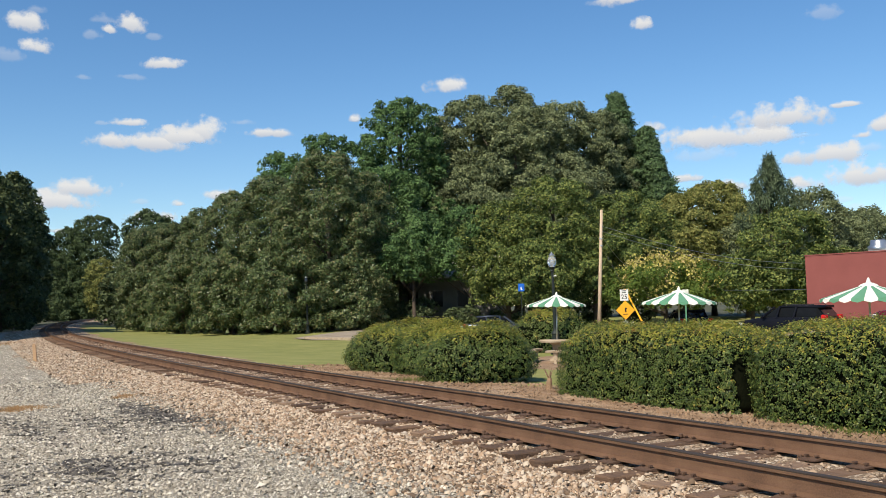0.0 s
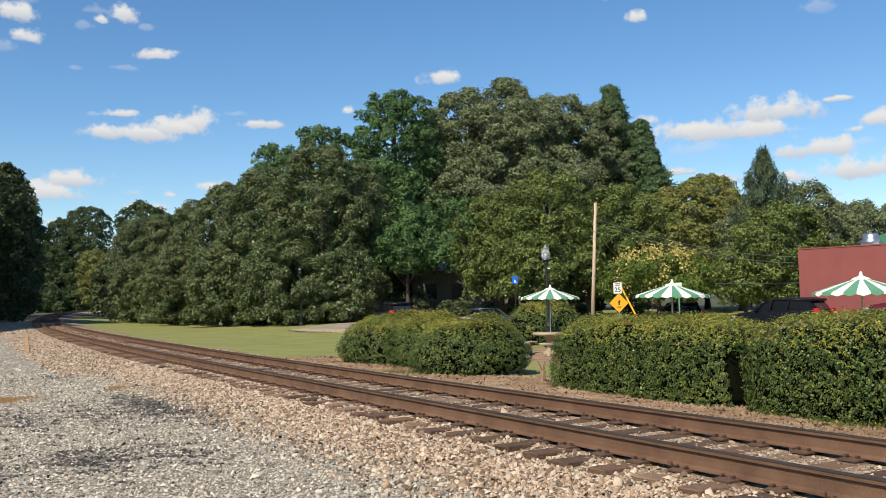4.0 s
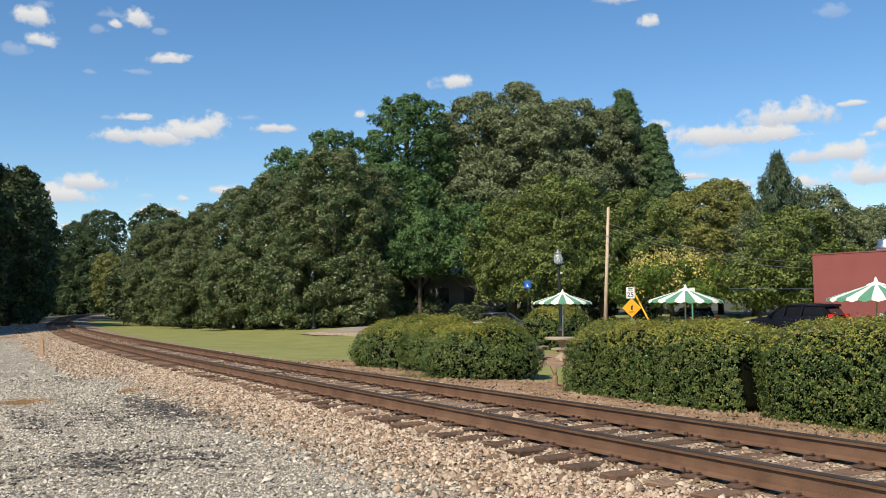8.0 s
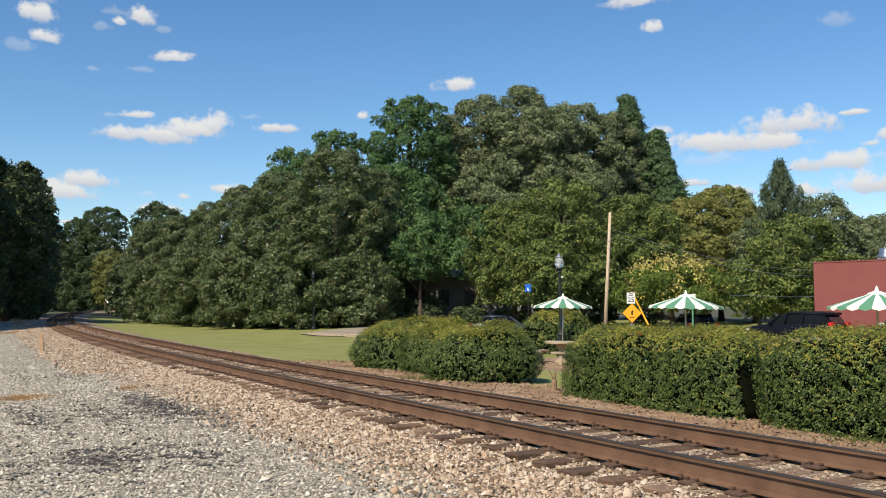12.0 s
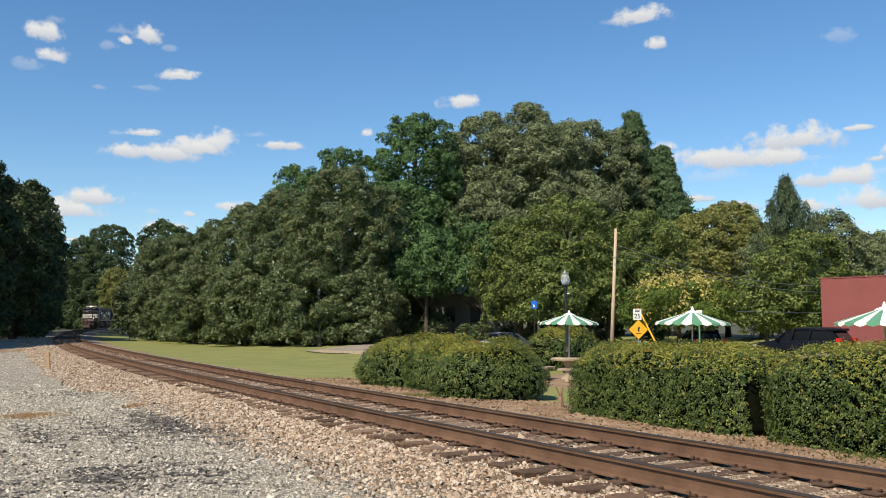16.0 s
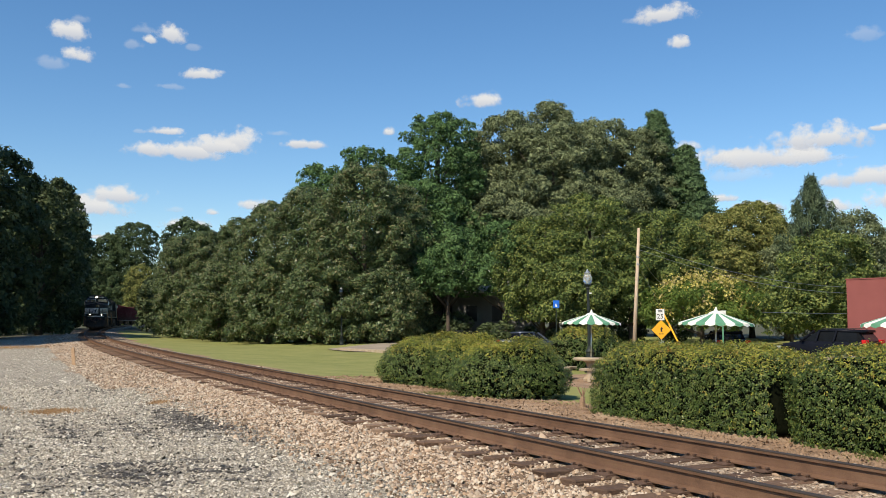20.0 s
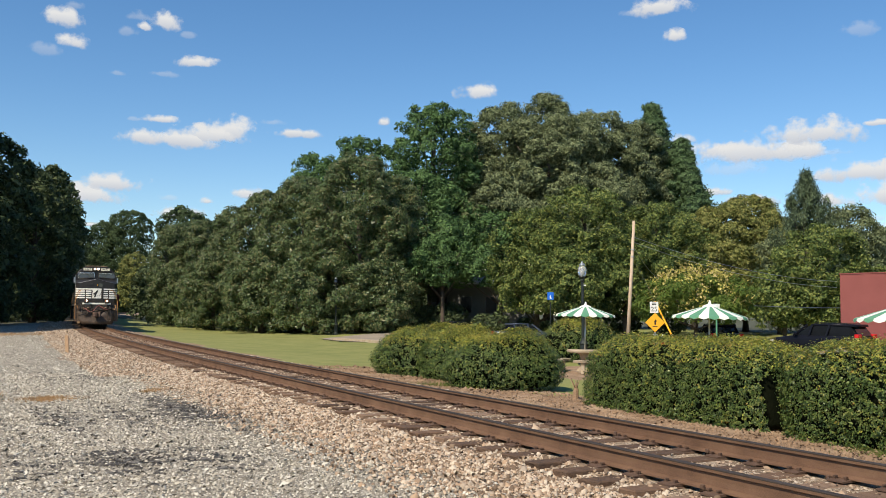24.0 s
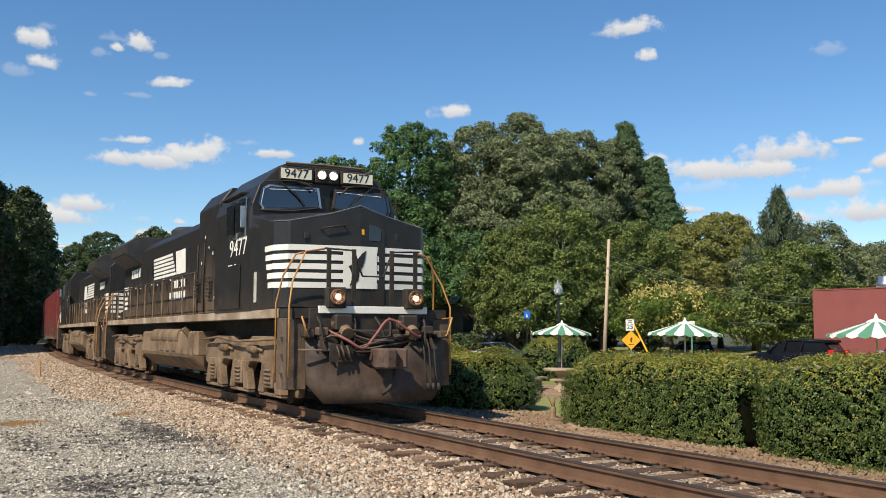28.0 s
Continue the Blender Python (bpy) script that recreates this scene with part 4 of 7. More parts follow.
BOXCAR = dusty("red_boxcar_paint", [(0.13, 0.018, 0.018), (0.21, 0.035, 0.032)], (0.13, 0.07, 0.05), 1.0, 2.4, 0.7)


NOSE_PLAN = [(7.9, 1.50), (9.25, 1.48), (9.52, 1.30), (9.62, 0.55), (9.66, 0.0)]


def nose_outline(grow=0.0):
    right = [(x + (grow if x > 9 else 0), -(w + (grow if w > 0 else 0))) for x, w in NOSE_PLAN]
    return right + [(x, -y) for x, y in reversed(right[:-1])]


def bogie(root, x0, name):
    """A three-axle truck: frame, side frames, axle boxes, springs; returns its wheelsets."""
    t = thing(name, pose(x0, 0, 0), "", "")
    t.parent = root
    g = Geo()
    g.box(-2.5, 2.5, -0.55, 0.55, 0.62, 0.95)
    part("truck_frame", g, UNDER, t)
    for side in (-1, 1):
        y = 1.10 * side
        g = Geo()
        prof = [(-2.85, 0.66), (-2.30, 0.50), (-1.62, 0.50), (-1.35, 0.72), (-0.60, 0.72), (-0.36, 0.50), (0.36, 0.50), (0.60, 0.72), (1.35, 0.72), (1.62, 0.50), (2.30, 0.50), (2.85, 0.66), (2.85, 1.02), (2.2, 1.08), (1.9, 1.20), (0.7, 1.20), (0.4, 1.08), (-0.4, 1.08), (-0.7, 1.20), (-1.9, 1.20), (-2.2, 1.08), (-2.85, 1.02)]
        g.prism(prof, y - 0.09, y + 0.09)
        sf = part("side_frame", g, TRUCK, t, "dust-covered cast side frame", 0.02)
        for ax in (-1.95, 0.0, 1.95):
            # flared pedestal legs either side of a stack of spring plates
            for dx in (-1, 1):
                leg = Geo().prism([(ax + dx * 0.20, 0.74), (ax + dx * 0.44, 0.74), (ax + dx * 0.66, 0.20), (ax + dx * 0.34, 0.20)], y - 0.03 * side, y + 0.13 * side)
                part("pedestal_leg", leg, TRUCK, sf, bevel=0.015)
                for k in range(4):
                    z = 0.27 + 0.085 * k
                    pl = Geo().box(ax + dx * (0.30 - 0.03 * k) - 0.11, ax + dx * (0.30 - 0.03 * k) + 0.11, y - 0.05 * side, y + 0.09 * side, z, z + 0.035)
                    part("spring_plate", pl, TRUCK, sf)
            part("pedestal_tie", Geo().box(ax - 0.64, ax + 0.64, y - 0.02 * side, y + 0.11 * side, 0.15, 0.21), TRUCK, sf, bevel=0.012)
            b = Geo()
            b.prism([(ax - 0.26, 0.30), (ax + 0.26, 0.30), (ax + 0.30, 0.56), (ax + 0.22, 0.74), (ax - 0.22, 0.74), (ax - 0.30, 0.56)], y - 0.06 * side, y + 0.15 * side)
            for k in range(4):
                b.box(ax - 0.17, ax + 0.17, y + 0.15 * side, y + 0.18 * side, 0.36 + k * 0.075, 0.40 + k * 0.075)
            part("axle_box", b, TRUCK, sf, bevel=0.012)
            d = Geo()
            d.prism([(ax + 0.34, 0.16), (ax + 0.58, 0.14), (ax + 0.66, 0.36), (ax + 0.56, 0.60), (ax + 0.44, 0.60)], y - 0.34 * side, y - 0.2 * side)
            part("brake_shoe", d, TRUCK, sf, bevel=0.015)
        for bx in (-1.0, 1.0):
            c = Geo().cyl((bx - 0.26, y + 0.12 * side, 0.96), (bx + 0.22, y + 0.12 * side, 0.96), 0.085, n=14)
            c.cyl((bx + 0.2, y + 0.12 * side, 0.98), (bx + 0.5, y + 0.12 * side, 0.94), 0.03, n=6)
            part("brake_cylinder", c, TRUCK, sf, smooth=True)
        p = Geo().tube([(-2.6, y + 0.2 * side, 1.12), (-1.2, y + 0.22 * side, 1.18), (0.2, y + 0.22 * side, 1.1), (2.5, y + 0.2 * side, 1.16)], 0.028, 6)
        part("sand_pipe", p, TRUCK, sf, smooth=True)
    sets = []
    for ax in (-1.95, 0.0, 1.95):
        w = Geo()
        for side in (-1, 1):
            prof = [(0.505, 0.0), (0.515, 0.03), (0.51, 0.11), (0.545, 0.125), (0.545, 0.145), (0.44, 0.15), (0.40, 0.10), (0.2, 0.09), (0.13, 0.14), (0.13, 0.02), (0.2, 0.04), (0.42, 0.03)]
            n = 28
            for r, a in prof:
                w.v += [(r * math.cos(2 * math.pi * k / n), side * (0.845 - a), r * math.sin(2 * math.pi * k / n)) for k in range(n)]
            o = len(w.v) - len(prof) * n
            m = len(prof)
            w.f += [(o + i * n + k, o + i * n + (k + 1) % n, o + ((i + 1) % m) * n + (k + 1) % n, o + ((i + 1) % m) * n + k) for i in range(m) for k in range(n)]
            for k in range(3):
                a = 2 * math.pi * k / 3
                w.box(0.2, 0.4, -0.02 + side * 0.78, 0.02 + side * 0.78, -0.03, 0.03, Matrix.Rotation(a, 4, "Y"))
        w.cyl((0, -0.85, 0), (0, 0.85, 0), 0.09, n=12)
        ws = part("wheelset", w, UNDER, t, "steel wheels on an axle", smooth=False)
        ws.matrix_basis = pose(ax, 0, 0.512)
        sets.append(ws)
    return sets


SLIM = 0.955  # narrows the locomotive bodies to fit their width in the camera's view


def locomotive(number, label, lead):
    root = thing("locomotive", pose(0, 0, 0), label, "locomotive", "train")
    wheels = bogie(root, 6.55, "front_truck") + bogie(root, -6.55, "rear_truck")
    # frame and deck
    g = Geo().box(-10.2, 10.2, -1.45, 1.45, 1.50, 1.66)
    g.box(-9.6, 9.6, -0.75, 0.75, 1.08, 1.5)
    part("underframe", g, UNDER, root)
    for side in (-1, 1):
        part("sill", Geo().box(-9.7, 9.5, 1.45 * side - 0.02, 1.45 * side + 0.02, 1.51, 1.665), SILL, root, "dirty white side sill", 0.008)
    for e in (-1, 1):
        # end plate, plough, coupler
        end = part("end_plate", Geo().box(e * 10.2 - 0.06, e * 10.2 + 0.06, -1.17, 1.17, 0.95, 1.66), UNDER, root, bevel=0.01)
        part("front_band", Geo().box(e * 10.27 - 0.03, e * 10.27 + 0.03, -1.02, 1.02, 1.58, 1.70), STRIPE, root, "white band along the end deck", 0.006)
        # plough: a concave blade with cut corners and a dip round the coupler
        g = Geo()
        ys = (-1.27, -1.0, -0.5, -0.3, 0.0, 0.3, 0.5, 1.0, 1.27)
        rows = []
        for f in (0.0, 0.3, 0.65, 1.0):
            row = []
            for y in ys:
                bow = 0.30 * (1 - (abs(y) / 1.27) ** 1.6)
                z_low = 0.15 + (0.30 if abs(y) > 1.2 else 0.0)
                z_top = 1.20 if abs(y) > 1.2 else (1.14 if abs(y) > 0.9 else (1.04 if abs(y) > 0.4 else 0.82))
                row.append((e * (10.34 + bow * (1 - 0.35 * f) + 0.10 * (1 - f) ** 2), y, z_low + (z_top - z_low) * f))
            rows.append(row)
        n = len(ys)
        vs = [p for row in rows for p in row] + [(p[0] - e * 0.04, p[1], p[2]) for row in rows for p in row]
        fs = []
        for r in range(3):
            for k in range(n - 1):
                a = r * n + k
                fs += [(a, a + 1, a + n + 1, a + n), (a + 4 * n, a + 5 * n, a + 5 * n + 1, a + 4 * n + 1)]
            fs += [(r * n, r * n + n, r * n + 5 * n, r * n + 4 * n), (r * n + n - 1, r * n + 5 * n - 1, r * n + 6 * n - 1, r * n + 2 * n - 1)]
        for k in range(n - 1):
            fs += [(k, k + 4 * n, k + 4 * n + 1, k + 1), (3 * n + k, 3 * n + k + 1, 7 * n + k + 1, 7 * n + k)]
        g.add(vs, fs)
        plough = part("snow_plough", g, PLOUGH, root, "dusty dark steel plough blade", smooth=True)
        for side in (-1, 1):
            # plate that closes the step well beside the plough
            part("step_panel", Geo().box(e * 10.10, e * 10.16, side * 1.18, side * 1.55, 0.36, 1.5), FRAME, root, "dusty flat panel beside the steps", 0.01)
            part("plough_brace", Geo().prism([(e * 10.2, 1.0), (e * 10.62, 1.0), (e * 10.2, 1.4)], side * 1.02 - 0.02, side * 1.02 + 0.02), PLOUGH, plough)
        for y in (0.80, 0.90, 1.0):
            h = Geo().tube([(e * 10.5, y, 1.16), (e * 10.60, y, 1.0), (e * 10.62, y + 0.02, 0.62), (e * 10.66, y + 0.05, 0.40)], 0.017, 6)
            h.cyl((e * 10.66, y + 0.05, 0.44), (e * 10.68, y + 0.05, 0.32), 0.03, n=8)
            part("air_hose", h, UNDER, plough, "black hose with a metal end", smooth=True)
        # flat dark plate paints the shade of an opening in the blade
        part("hose_hatch", Geo().box(e * 10.585, e * 10.60, -0.94, -0.52, 0.80, 1.07), UNDER, plough, "dark plate painted as a shaded opening in the plough")
        for y in (-0.82, -0.74, -0.64):
            part("air_hose", Geo().tube([(e * 10.60, y, 1.06), (e * 10.66, y + 0.02, 0.96), (e * 10.65, y + 0.05, 0.84)], 0.018, 6), FRAME, plough, smooth=True)
        g = Geo().box(e * 10.0, e * 10.78, -0.17, 0.17, 0.72, 1.02)
        g.prism([(e * 10.72, -0.22), (e * 11.0, -0.30), (e * 11.18, -0.18), (e * 11.16, 0.02), (e * 11.0, 0.06), (e * 11.1, 0.24), (e * 10.95, 0.30), (e * 10.72, 0.2)], 0.70, 1.02, "z")
        part("coupler", g, COUPLER, root, "rusty knuckle coupler", 0.03)
        lift = Geo().tube([(e * 10.5, -1.45, 1.0), (e * 10.52, -0.6, 0.98), (e * 10.8, -0.12, 1.14), (e * 10.8, 0.12, 1.14)], 0.02, 6)
        part("uncoupling_lever", lift, FRAME, root, smooth=True)
        r3 = random.Random(17 + e)
        for k in range(7):
            y = -1.0 + k * 0.33 + r3.uniform(-0.08, 0.08)
            dy, low = r3.uniform(-0.3, 0.3), r3.uniform(0.92, 1.18)
            g = Geo().tube(smooth_line([(e * 10.28, y, 1.52), (e * 10.42, y + dy * 0.2, 1.38), (e * 10.50, y + dy * 0.6, low), (e * 10.46, y + dy, low + 0.06), (e * 10.3, y + dy * 1.3, 1.2)], 4), r3.uniform(0.016, 0.026), 6)
            part("hose", g, UNDER, end, smooth=True)
        for y in (-0.72, -0.5, 0.5, 0.74):
            g = Geo().cyl((e * 10.26, y, 1.42), (e * 10.40, y, 1.38), 0.075, 0.085, 12)
            part("cable_socket", g, FRAME, end, "round jumper socket")
        for k in range(12):
            y = -1.2 + 0.22 * k + r3.uniform(-0.06, 0.06)
            if abs(y) < 0.25:
                continue
            z, w = r3.uniform(1.02, 1.34), r3.uniform(0.05, 0.13)
            part("valve", Geo().box(e * 10.22, e * (10.36 + r3.uniform(0, 0.14)), y - w, y + w, z - w * 0.7, z + w * 0.7), FRAME if k % 2 else PLOUGH, end, "dusty valve and bracket", 0.02)
        for k in range(5):
            y, z = -1.15 + 0.12 * k, 1.08 + 0.06 * k
            pts = [(e * 10.3, y, z), (e * 10.48, y + 0.25, z + r3.uniform(-0.1, 0.1)), (e * 10.5, y + 0.7, z - 0.12), (e * 10.52, y + 1.2, z - r3.uniform(0.0, 0.15)), (e * 10.4, y + 1.7, z)]
            part("pipe", Geo().tube(smooth_line(pts, 4), 0.020, 6), FRAME if k % 2 else UNDER, end, smooth=True)
        for y in (-0.62, 0.62):
            part("jumper_box", Geo().box(e * 10.24, e * 10.44, y - 0.16, y + 0.16, 1.30, 1.56), PLOUGH, end, "dust-brown jumper cable box", 0.03)
            part("box_lid", Geo().cyl((e * 10.42, y + 0.02, 1.30), (e * 10.54, y + 0.02, 1.24), 0.11, n=14), TRUCK, end)
        part("draft_gear", Geo().box(e * 10.24, e * 10.46, -0.42, 0.42, 0.72, 1.32), UNDER, end, bevel=0.03)
        g = Geo().tube(smooth_line([(e * 10.6, 0.16, 0.78), (e * 10.86, 0.12, 0.66), (e * 10.95, 0.0, 0.42), (e * 10.88, -0.12, 0.30)]), 0.034, 8)
        part("brake_hose", g, UNDER, root, "hanging black air brake hose", smooth=True)
        if e > 0 or not lead:
            h = Geo().tube(smooth_line([(e * 10.3, -0.85, 1.3), (e * 10.6, -0.65, 1.16), (e * 10.68, -0.38, 1.02), (e * 10.66, -0.15, 1.22), (e * 10.62, 0.12, 1.48), (e * 10.66, 0.42, 1.34), (e * 10.62, 0.68, 1.2), (e * 10.3, 0.9, 1.26)]), 0.024, 8)
            part("red_hose", h, HOSE, root, "red rubber jumper cable", smooth=True)
        for side in (-1, 1):
            g = Geo().box(e * 9.62, e * 10.08, side * 1.12, side * 1.48, 0.44, 0.48)
            for z in (0.78, 1.10, 1.38):
                g.box(e * 9.62, e * 10.08, side * 1.16, side * 1.48, z, z + 0.03)
            g.box(e * 9.58, e * 9.62, side * 1.12, side * 1.5, 0.36, 1.5)
            part("steps", g, UNDER, root, "corner steps", 0.004)
            rail = Geo().tube([(e * 10.24, side * 1.52, 0.55), (e * 10.24, side * 1.52, 1.7), (e * 10.1, side * 1.42, 2.1), (e * 9.98, side * 1.15, 2.60), (e * 10.1, side * 0.85, 2.64)], 0.0165, 7)
            part("handrail", rail, ORANGE, root, "orange corner handrail", smooth=True)
            # plate along the outer side of the step well; dark triangles paint its shaded toe holes
            well = part("step_side", Geo().box(e * 9.60, e * 10.16, side * 1.485, side * 1.51, 0.36, 1.5), FRAME, root, "dust-brown side plate of the step well", 0.006)
            for z in (0.62, 0.92, 1.2):
                hole = Geo().prism([(e * 9.74, z), (e * 9.92, z), (e * 9.92, z - 0.13)], side * 1.508, side * 1.514)
                part("toe_hole", hole, UNDER, well, "dark triangle painted as a shaded toe hole")
            rail = Geo().tube([(e * 9.58, side * 1.53, 0.45), (e * 9.58, side * 1.53, 1.75), (e * 9.72, side * 1.46, 2.2), (e * 9.9, side * 1.3, 2.55), (e * 9.98, side * 1.18, 2.58)], 0.0165, 7)
            part("handrail", rail, ORANGE, root, "orange corner handrail", smooth=True)
            rail = Geo().tube([(e * 10.34, side * 1.30, 1.5), (e * 10.52, side * 1.40, 1.52), (e * 10.52, side * 1.30, 1.22), (e * 10.36, side * 1.2, 1.2)], 0.018, 6)
            part("grab_iron", rail, ORANGE, root, smooth=True)
            for y in (0.36, 0.82):
                post = Geo().box(e * 10.2, e * 10.24, side * y - 0.035, side * y + 0.035, 1.66, 2.64)
                part("stanchion", post, UNDER, root)
        rail = Geo().tube([(e * 10.22, -0.9, 2.64), (e * 10.22, -0.36, 2.62), (e * 10.22, -0.2, 2.2), (e * 10.22, 0.2, 2.2), (e * 10.22, 0.36, 2.62), (e * 10.22, 0.9, 2.64)], 0.018, 6)
        part("end_rail", rail, UNDER, root, smooth=True)
        for side in (-1, 1):
            g = Geo().box(e * 10.22, e * 10.40, side * 0.73 - 0.17, side * 0.73 + 0.17, 1.66, 2.0)
            box = part("ditch_light", g, UNDER, root, "square ditch light housing", 0.02)
            on = lead and e > 0
            g = Geo().lathe([(0.125, 0.0), (0.135, 0.02), (0.125, 0.05), (0.11, 0.05), (0.10, 0.035)], 20)
            ring = part("rim", g, RAIL, box, "rusty lamp rim", smooth=True)
            ring.matrix_basis = pose(e * 10.40, side * 0.73, 1.84, 0, 90 * e, 0)
            g = Geo().lathe([(0.10, 0.035), (0.085, 0.02), (0.04, 0.012), (0.01, 0.010)], 20)
            lens = part("lens", g, REFLECTOR, box, "round ditch light reflector", smooth=True)
            lens.matrix_basis = pose(e * 10.40, side * 0.73, 1.84, 0, 90 * e, 0)
            g = Geo().lathe([(0.055, 0.012), (0.055, 0.026), (0.038, 0.04), (0.006, 0.046)], 14)
            bulb = part("bulb", g, DITCH if on else WHITE, box, "bright filament" if on else "", smooth=True)
            bulb.matrix_basis = pose(e * 10.40, side * 0.73, 1.84, 0, 90 * e, 0)
    # nose
    out = nose_outline()
    g = Geo()
    n = len(out)
    tops = [3.42 - 0.34 * max(0, (x - 7.9) / 1.76) * (abs(y) / 1.5) ** 0.8 + 0.04 * (1 - abs(y) / 1.5) for x, y in out]
    g.v += [(x, y, 1.66) for x, y in out] + [(x, y, z) for (x, y), z in zip(out, tops)]
    g.f += [(k, (k + 1) % n, (k + 1) % n + n, k + n) for k in range(n)]
    g.v.append((8.3, 0.0, 3.50))
    g.f += [(k + n, (k + 1) % n + n, 2 * n) for k in range(n)]
    g.f.append(tuple(range(n)))
    nose = part("nose", g, LOCO_BLACK, root, "black wide nose with white stripes", 0.03)
    edge = [Vector((x + 0.004, y * 1.003, z + 0.004)) for (x, y), z in zip(out, tops)][1:-1]
    part("worn_edge", Geo().tube(edge, 0.007, 5), STEEL, nose, "paint worn to bare metal along the edge")
    # five white stripes that wrap the nose and open round a white panel
    for i in range(5):
        z0 = 2.02 + i * 0.158
        for side in (-1, 1):
            pts = [(9.0 - 0.05 * i, 1.496 + 0.004), (9.25, 1.488), (9.527, 1.306), (9.627, 0.556)]
            if i in (0, 4):
                pts.append((9.668, 0.0))
            else:
                pts.append((9.652, 0.26))
            g = Geo()
            for x, w in pts:
                g.v += [(x + 0.004, side * w, z0), (x + 0.004, side * w, z0 + 0.098)]
            g.f += [(2 * k, 2 * k + 2, 2 * k + 3, 2 * k + 1) for k in range(len(pts) - 1)]
            part("white_stripe", g, STRIPE, nose)
    g = Geo()
    pts = [(9.655, -0.33), (9.672, 0.0), (9.655, 0.33)]
    g.v += [(x + 0.006, y, z) for x, y in pts for z in (2.02, 2.75)]
    g.f += [(0, 2, 3, 1), (2, 4, 5, 3)]
    panel = part("white_panel", g, STRIPE, nose, "white panel with a black emblem")
    g = Geo()
    em = [(0.20, 2.06), (0.14, 2.24), (0.22, 2.40), (0.10, 2.46), (-0.02, 2.62), (-0.10, 2.68), (-0.08, 2.54), (-0.04, 2.40), (0.02, 2.30), (0.04, 2.16), (0.12, 2.10)]
    g.prism([(-a, b) for a, b in em], 9.676, 9.684, "x")
    part("emblem", g, BLACK, panel, "plain black emblem")
    g = Geo().prism([(-0.02, 1.72), (0.50, 1.72), (0.50, 3.0), (0.40, 3.18), (0.05, 3.26), (-0.02, 3.26)], 9.622, 9.646, "x")
    door = part("nose_door", g, LOCO_BLACK, nose, "nose door with a small window", 0.01)
    g = Geo().prism([(0.16, 2.86), (0.38, 2.86), (0.40, 3.06), (0.30, 3.12), (0.16, 3.14)], 9.65, 9.656, "x")
    part("door_window", g, GLASS, door)
    g = Geo().box(9.65, 9.658, 0.02, 0.075, 2.96, 3.05)
    part("door_label", g, YELLOW_SIGN, door, "small orange label")
    g = Geo().tube([(9.60, -0.72, 3.0), (9.68, -0.72, 3.04), (9.70, -0.3, 3.10), (9.64, -0.3, 3.08)], 0.014, 6)
    part("grab_iron", g, UNDER, nose, smooth=True)
    # cab
    g = Geo()
    prof = [(-1.5, 1.66), (-1.5, 3.62), (-1.36, 3.98), (-0.95, 4.37), (-0.8, 4.43), (0.8, 4.43), (0.95, 4.37), (1.36, 3.98), (1.5, 3.62), (1.5, 1.66)]
    m = len(prof)
    g.v += [(5.3, y, z) for y, z in prof] + [(8.02 - (0.05 if z < 4.2 else 0.16), y, z) for y, z in prof]
    g.f += [tuple(range(m)), tuple(range(2 * m - 1, m - 1, -1))] + [(k, k + m, (k + 1) % m + m, (k + 1) % m) for k in range(m)]
    cab = part("cab", g, LOCO_BLACK, root, "black wide driver's cab", 0.02)
    for side in (-1, 1):
        outer = [(side * 0.10, 3.60), (side * 1.30, 3.50), (side * 1.36, 3.60), (side * 1.30, 3.92), (side * 1.18, 3.99), (side * 0.16, 3.99)]
        cx, cz = sum(a for a, _ in outer) / 6, sum(b for _, b in outer) / 6
        inner = [(cx + (a - cx) * 0.93, cz + (b - cz) * 0.84) for a, b in outer]
        g = Geo()
        g.v += [(7.985, a, b) for a, b in outer] + [(8.0, a, b) for a, b in inner]
        g.f += [(k, (k + 1) % 6, (k + 1) % 6 + 6, k + 6) for k in range(6)]
        win = part("windscreen", g, STEEL if side < 0 else UNDER, cab, "windscreen with rounded frame")
        g = Geo().prism(inner, 7.976, 7.992, "x")
        part("pane", g, WINDSCREEN, win)
        line = Geo().tube([(7.998, side * 0.2, 3.93), (7.998, side * 1.12, 3.90)], 0.008, 5)
        part("blind_edge", line, WHITE, win, "thin white edge of the blind")
        wp = Geo().tube([(8.02, side * 0.95, 4.08), (8.03, side * 0.55, 3.75)], 0.012, 5)
        wp.tube([(8.03, side * 0.66, 3.88), (8.03, side * 0.44, 3.62)], 0.014, 5)
        wp.tube([(7.99, side * 1.2, 4.05), (8.04, side * 0.7, 4.08), (8.04, side * 0.3, 4.04)], 0.016, 5)
        wp.tube([(8.0, side * 1.28, 3.50), (8.05, side * 0.7, 3.51), (8.05, side * 0.15, 3.60)], 0.016, 5)
        part("wiper", wp, UNDER, win)
        # side windows
        y = side * 1.505
        g = Geo()
        for x0, x1 in ((6.45, 7.02), (7.06, 7.62)):
            g.box(x0, x1, y - 0.012, y + 0.012, 3.05, 3.78)
        frame_ob = part("side_window", g, STEEL, cab, "sliding side window in a metal frame", 0.005)
        for x0, x1 in ((6.50, 6.97), (7.11, 7.57)):
            part("pane", Geo().box(x0 + 0.03, x1 - 0.03, y - 0.016, y + 0.016, 3.13, 3.70), GLASS, frame_ob)
        part("mirror", Geo().box(7.68, 7.71, y + side * 0.02, y + side * 0.14, 3.2, 3.6), STEEL, cab, "folding side mirror in a bright frame", 0.006)
        part("sun_visor", Geo().box(6.3, 7.75, y, y + side * 0.16, 3.82, 3.85), UNDER, cab)
        g = Geo().box(8.22, 8.40, y - 0.012, y + 0.012 * side, 1.80, 2.34)
        part("white_plate", g, STRIPE, cab, "pale plate on the cab side")
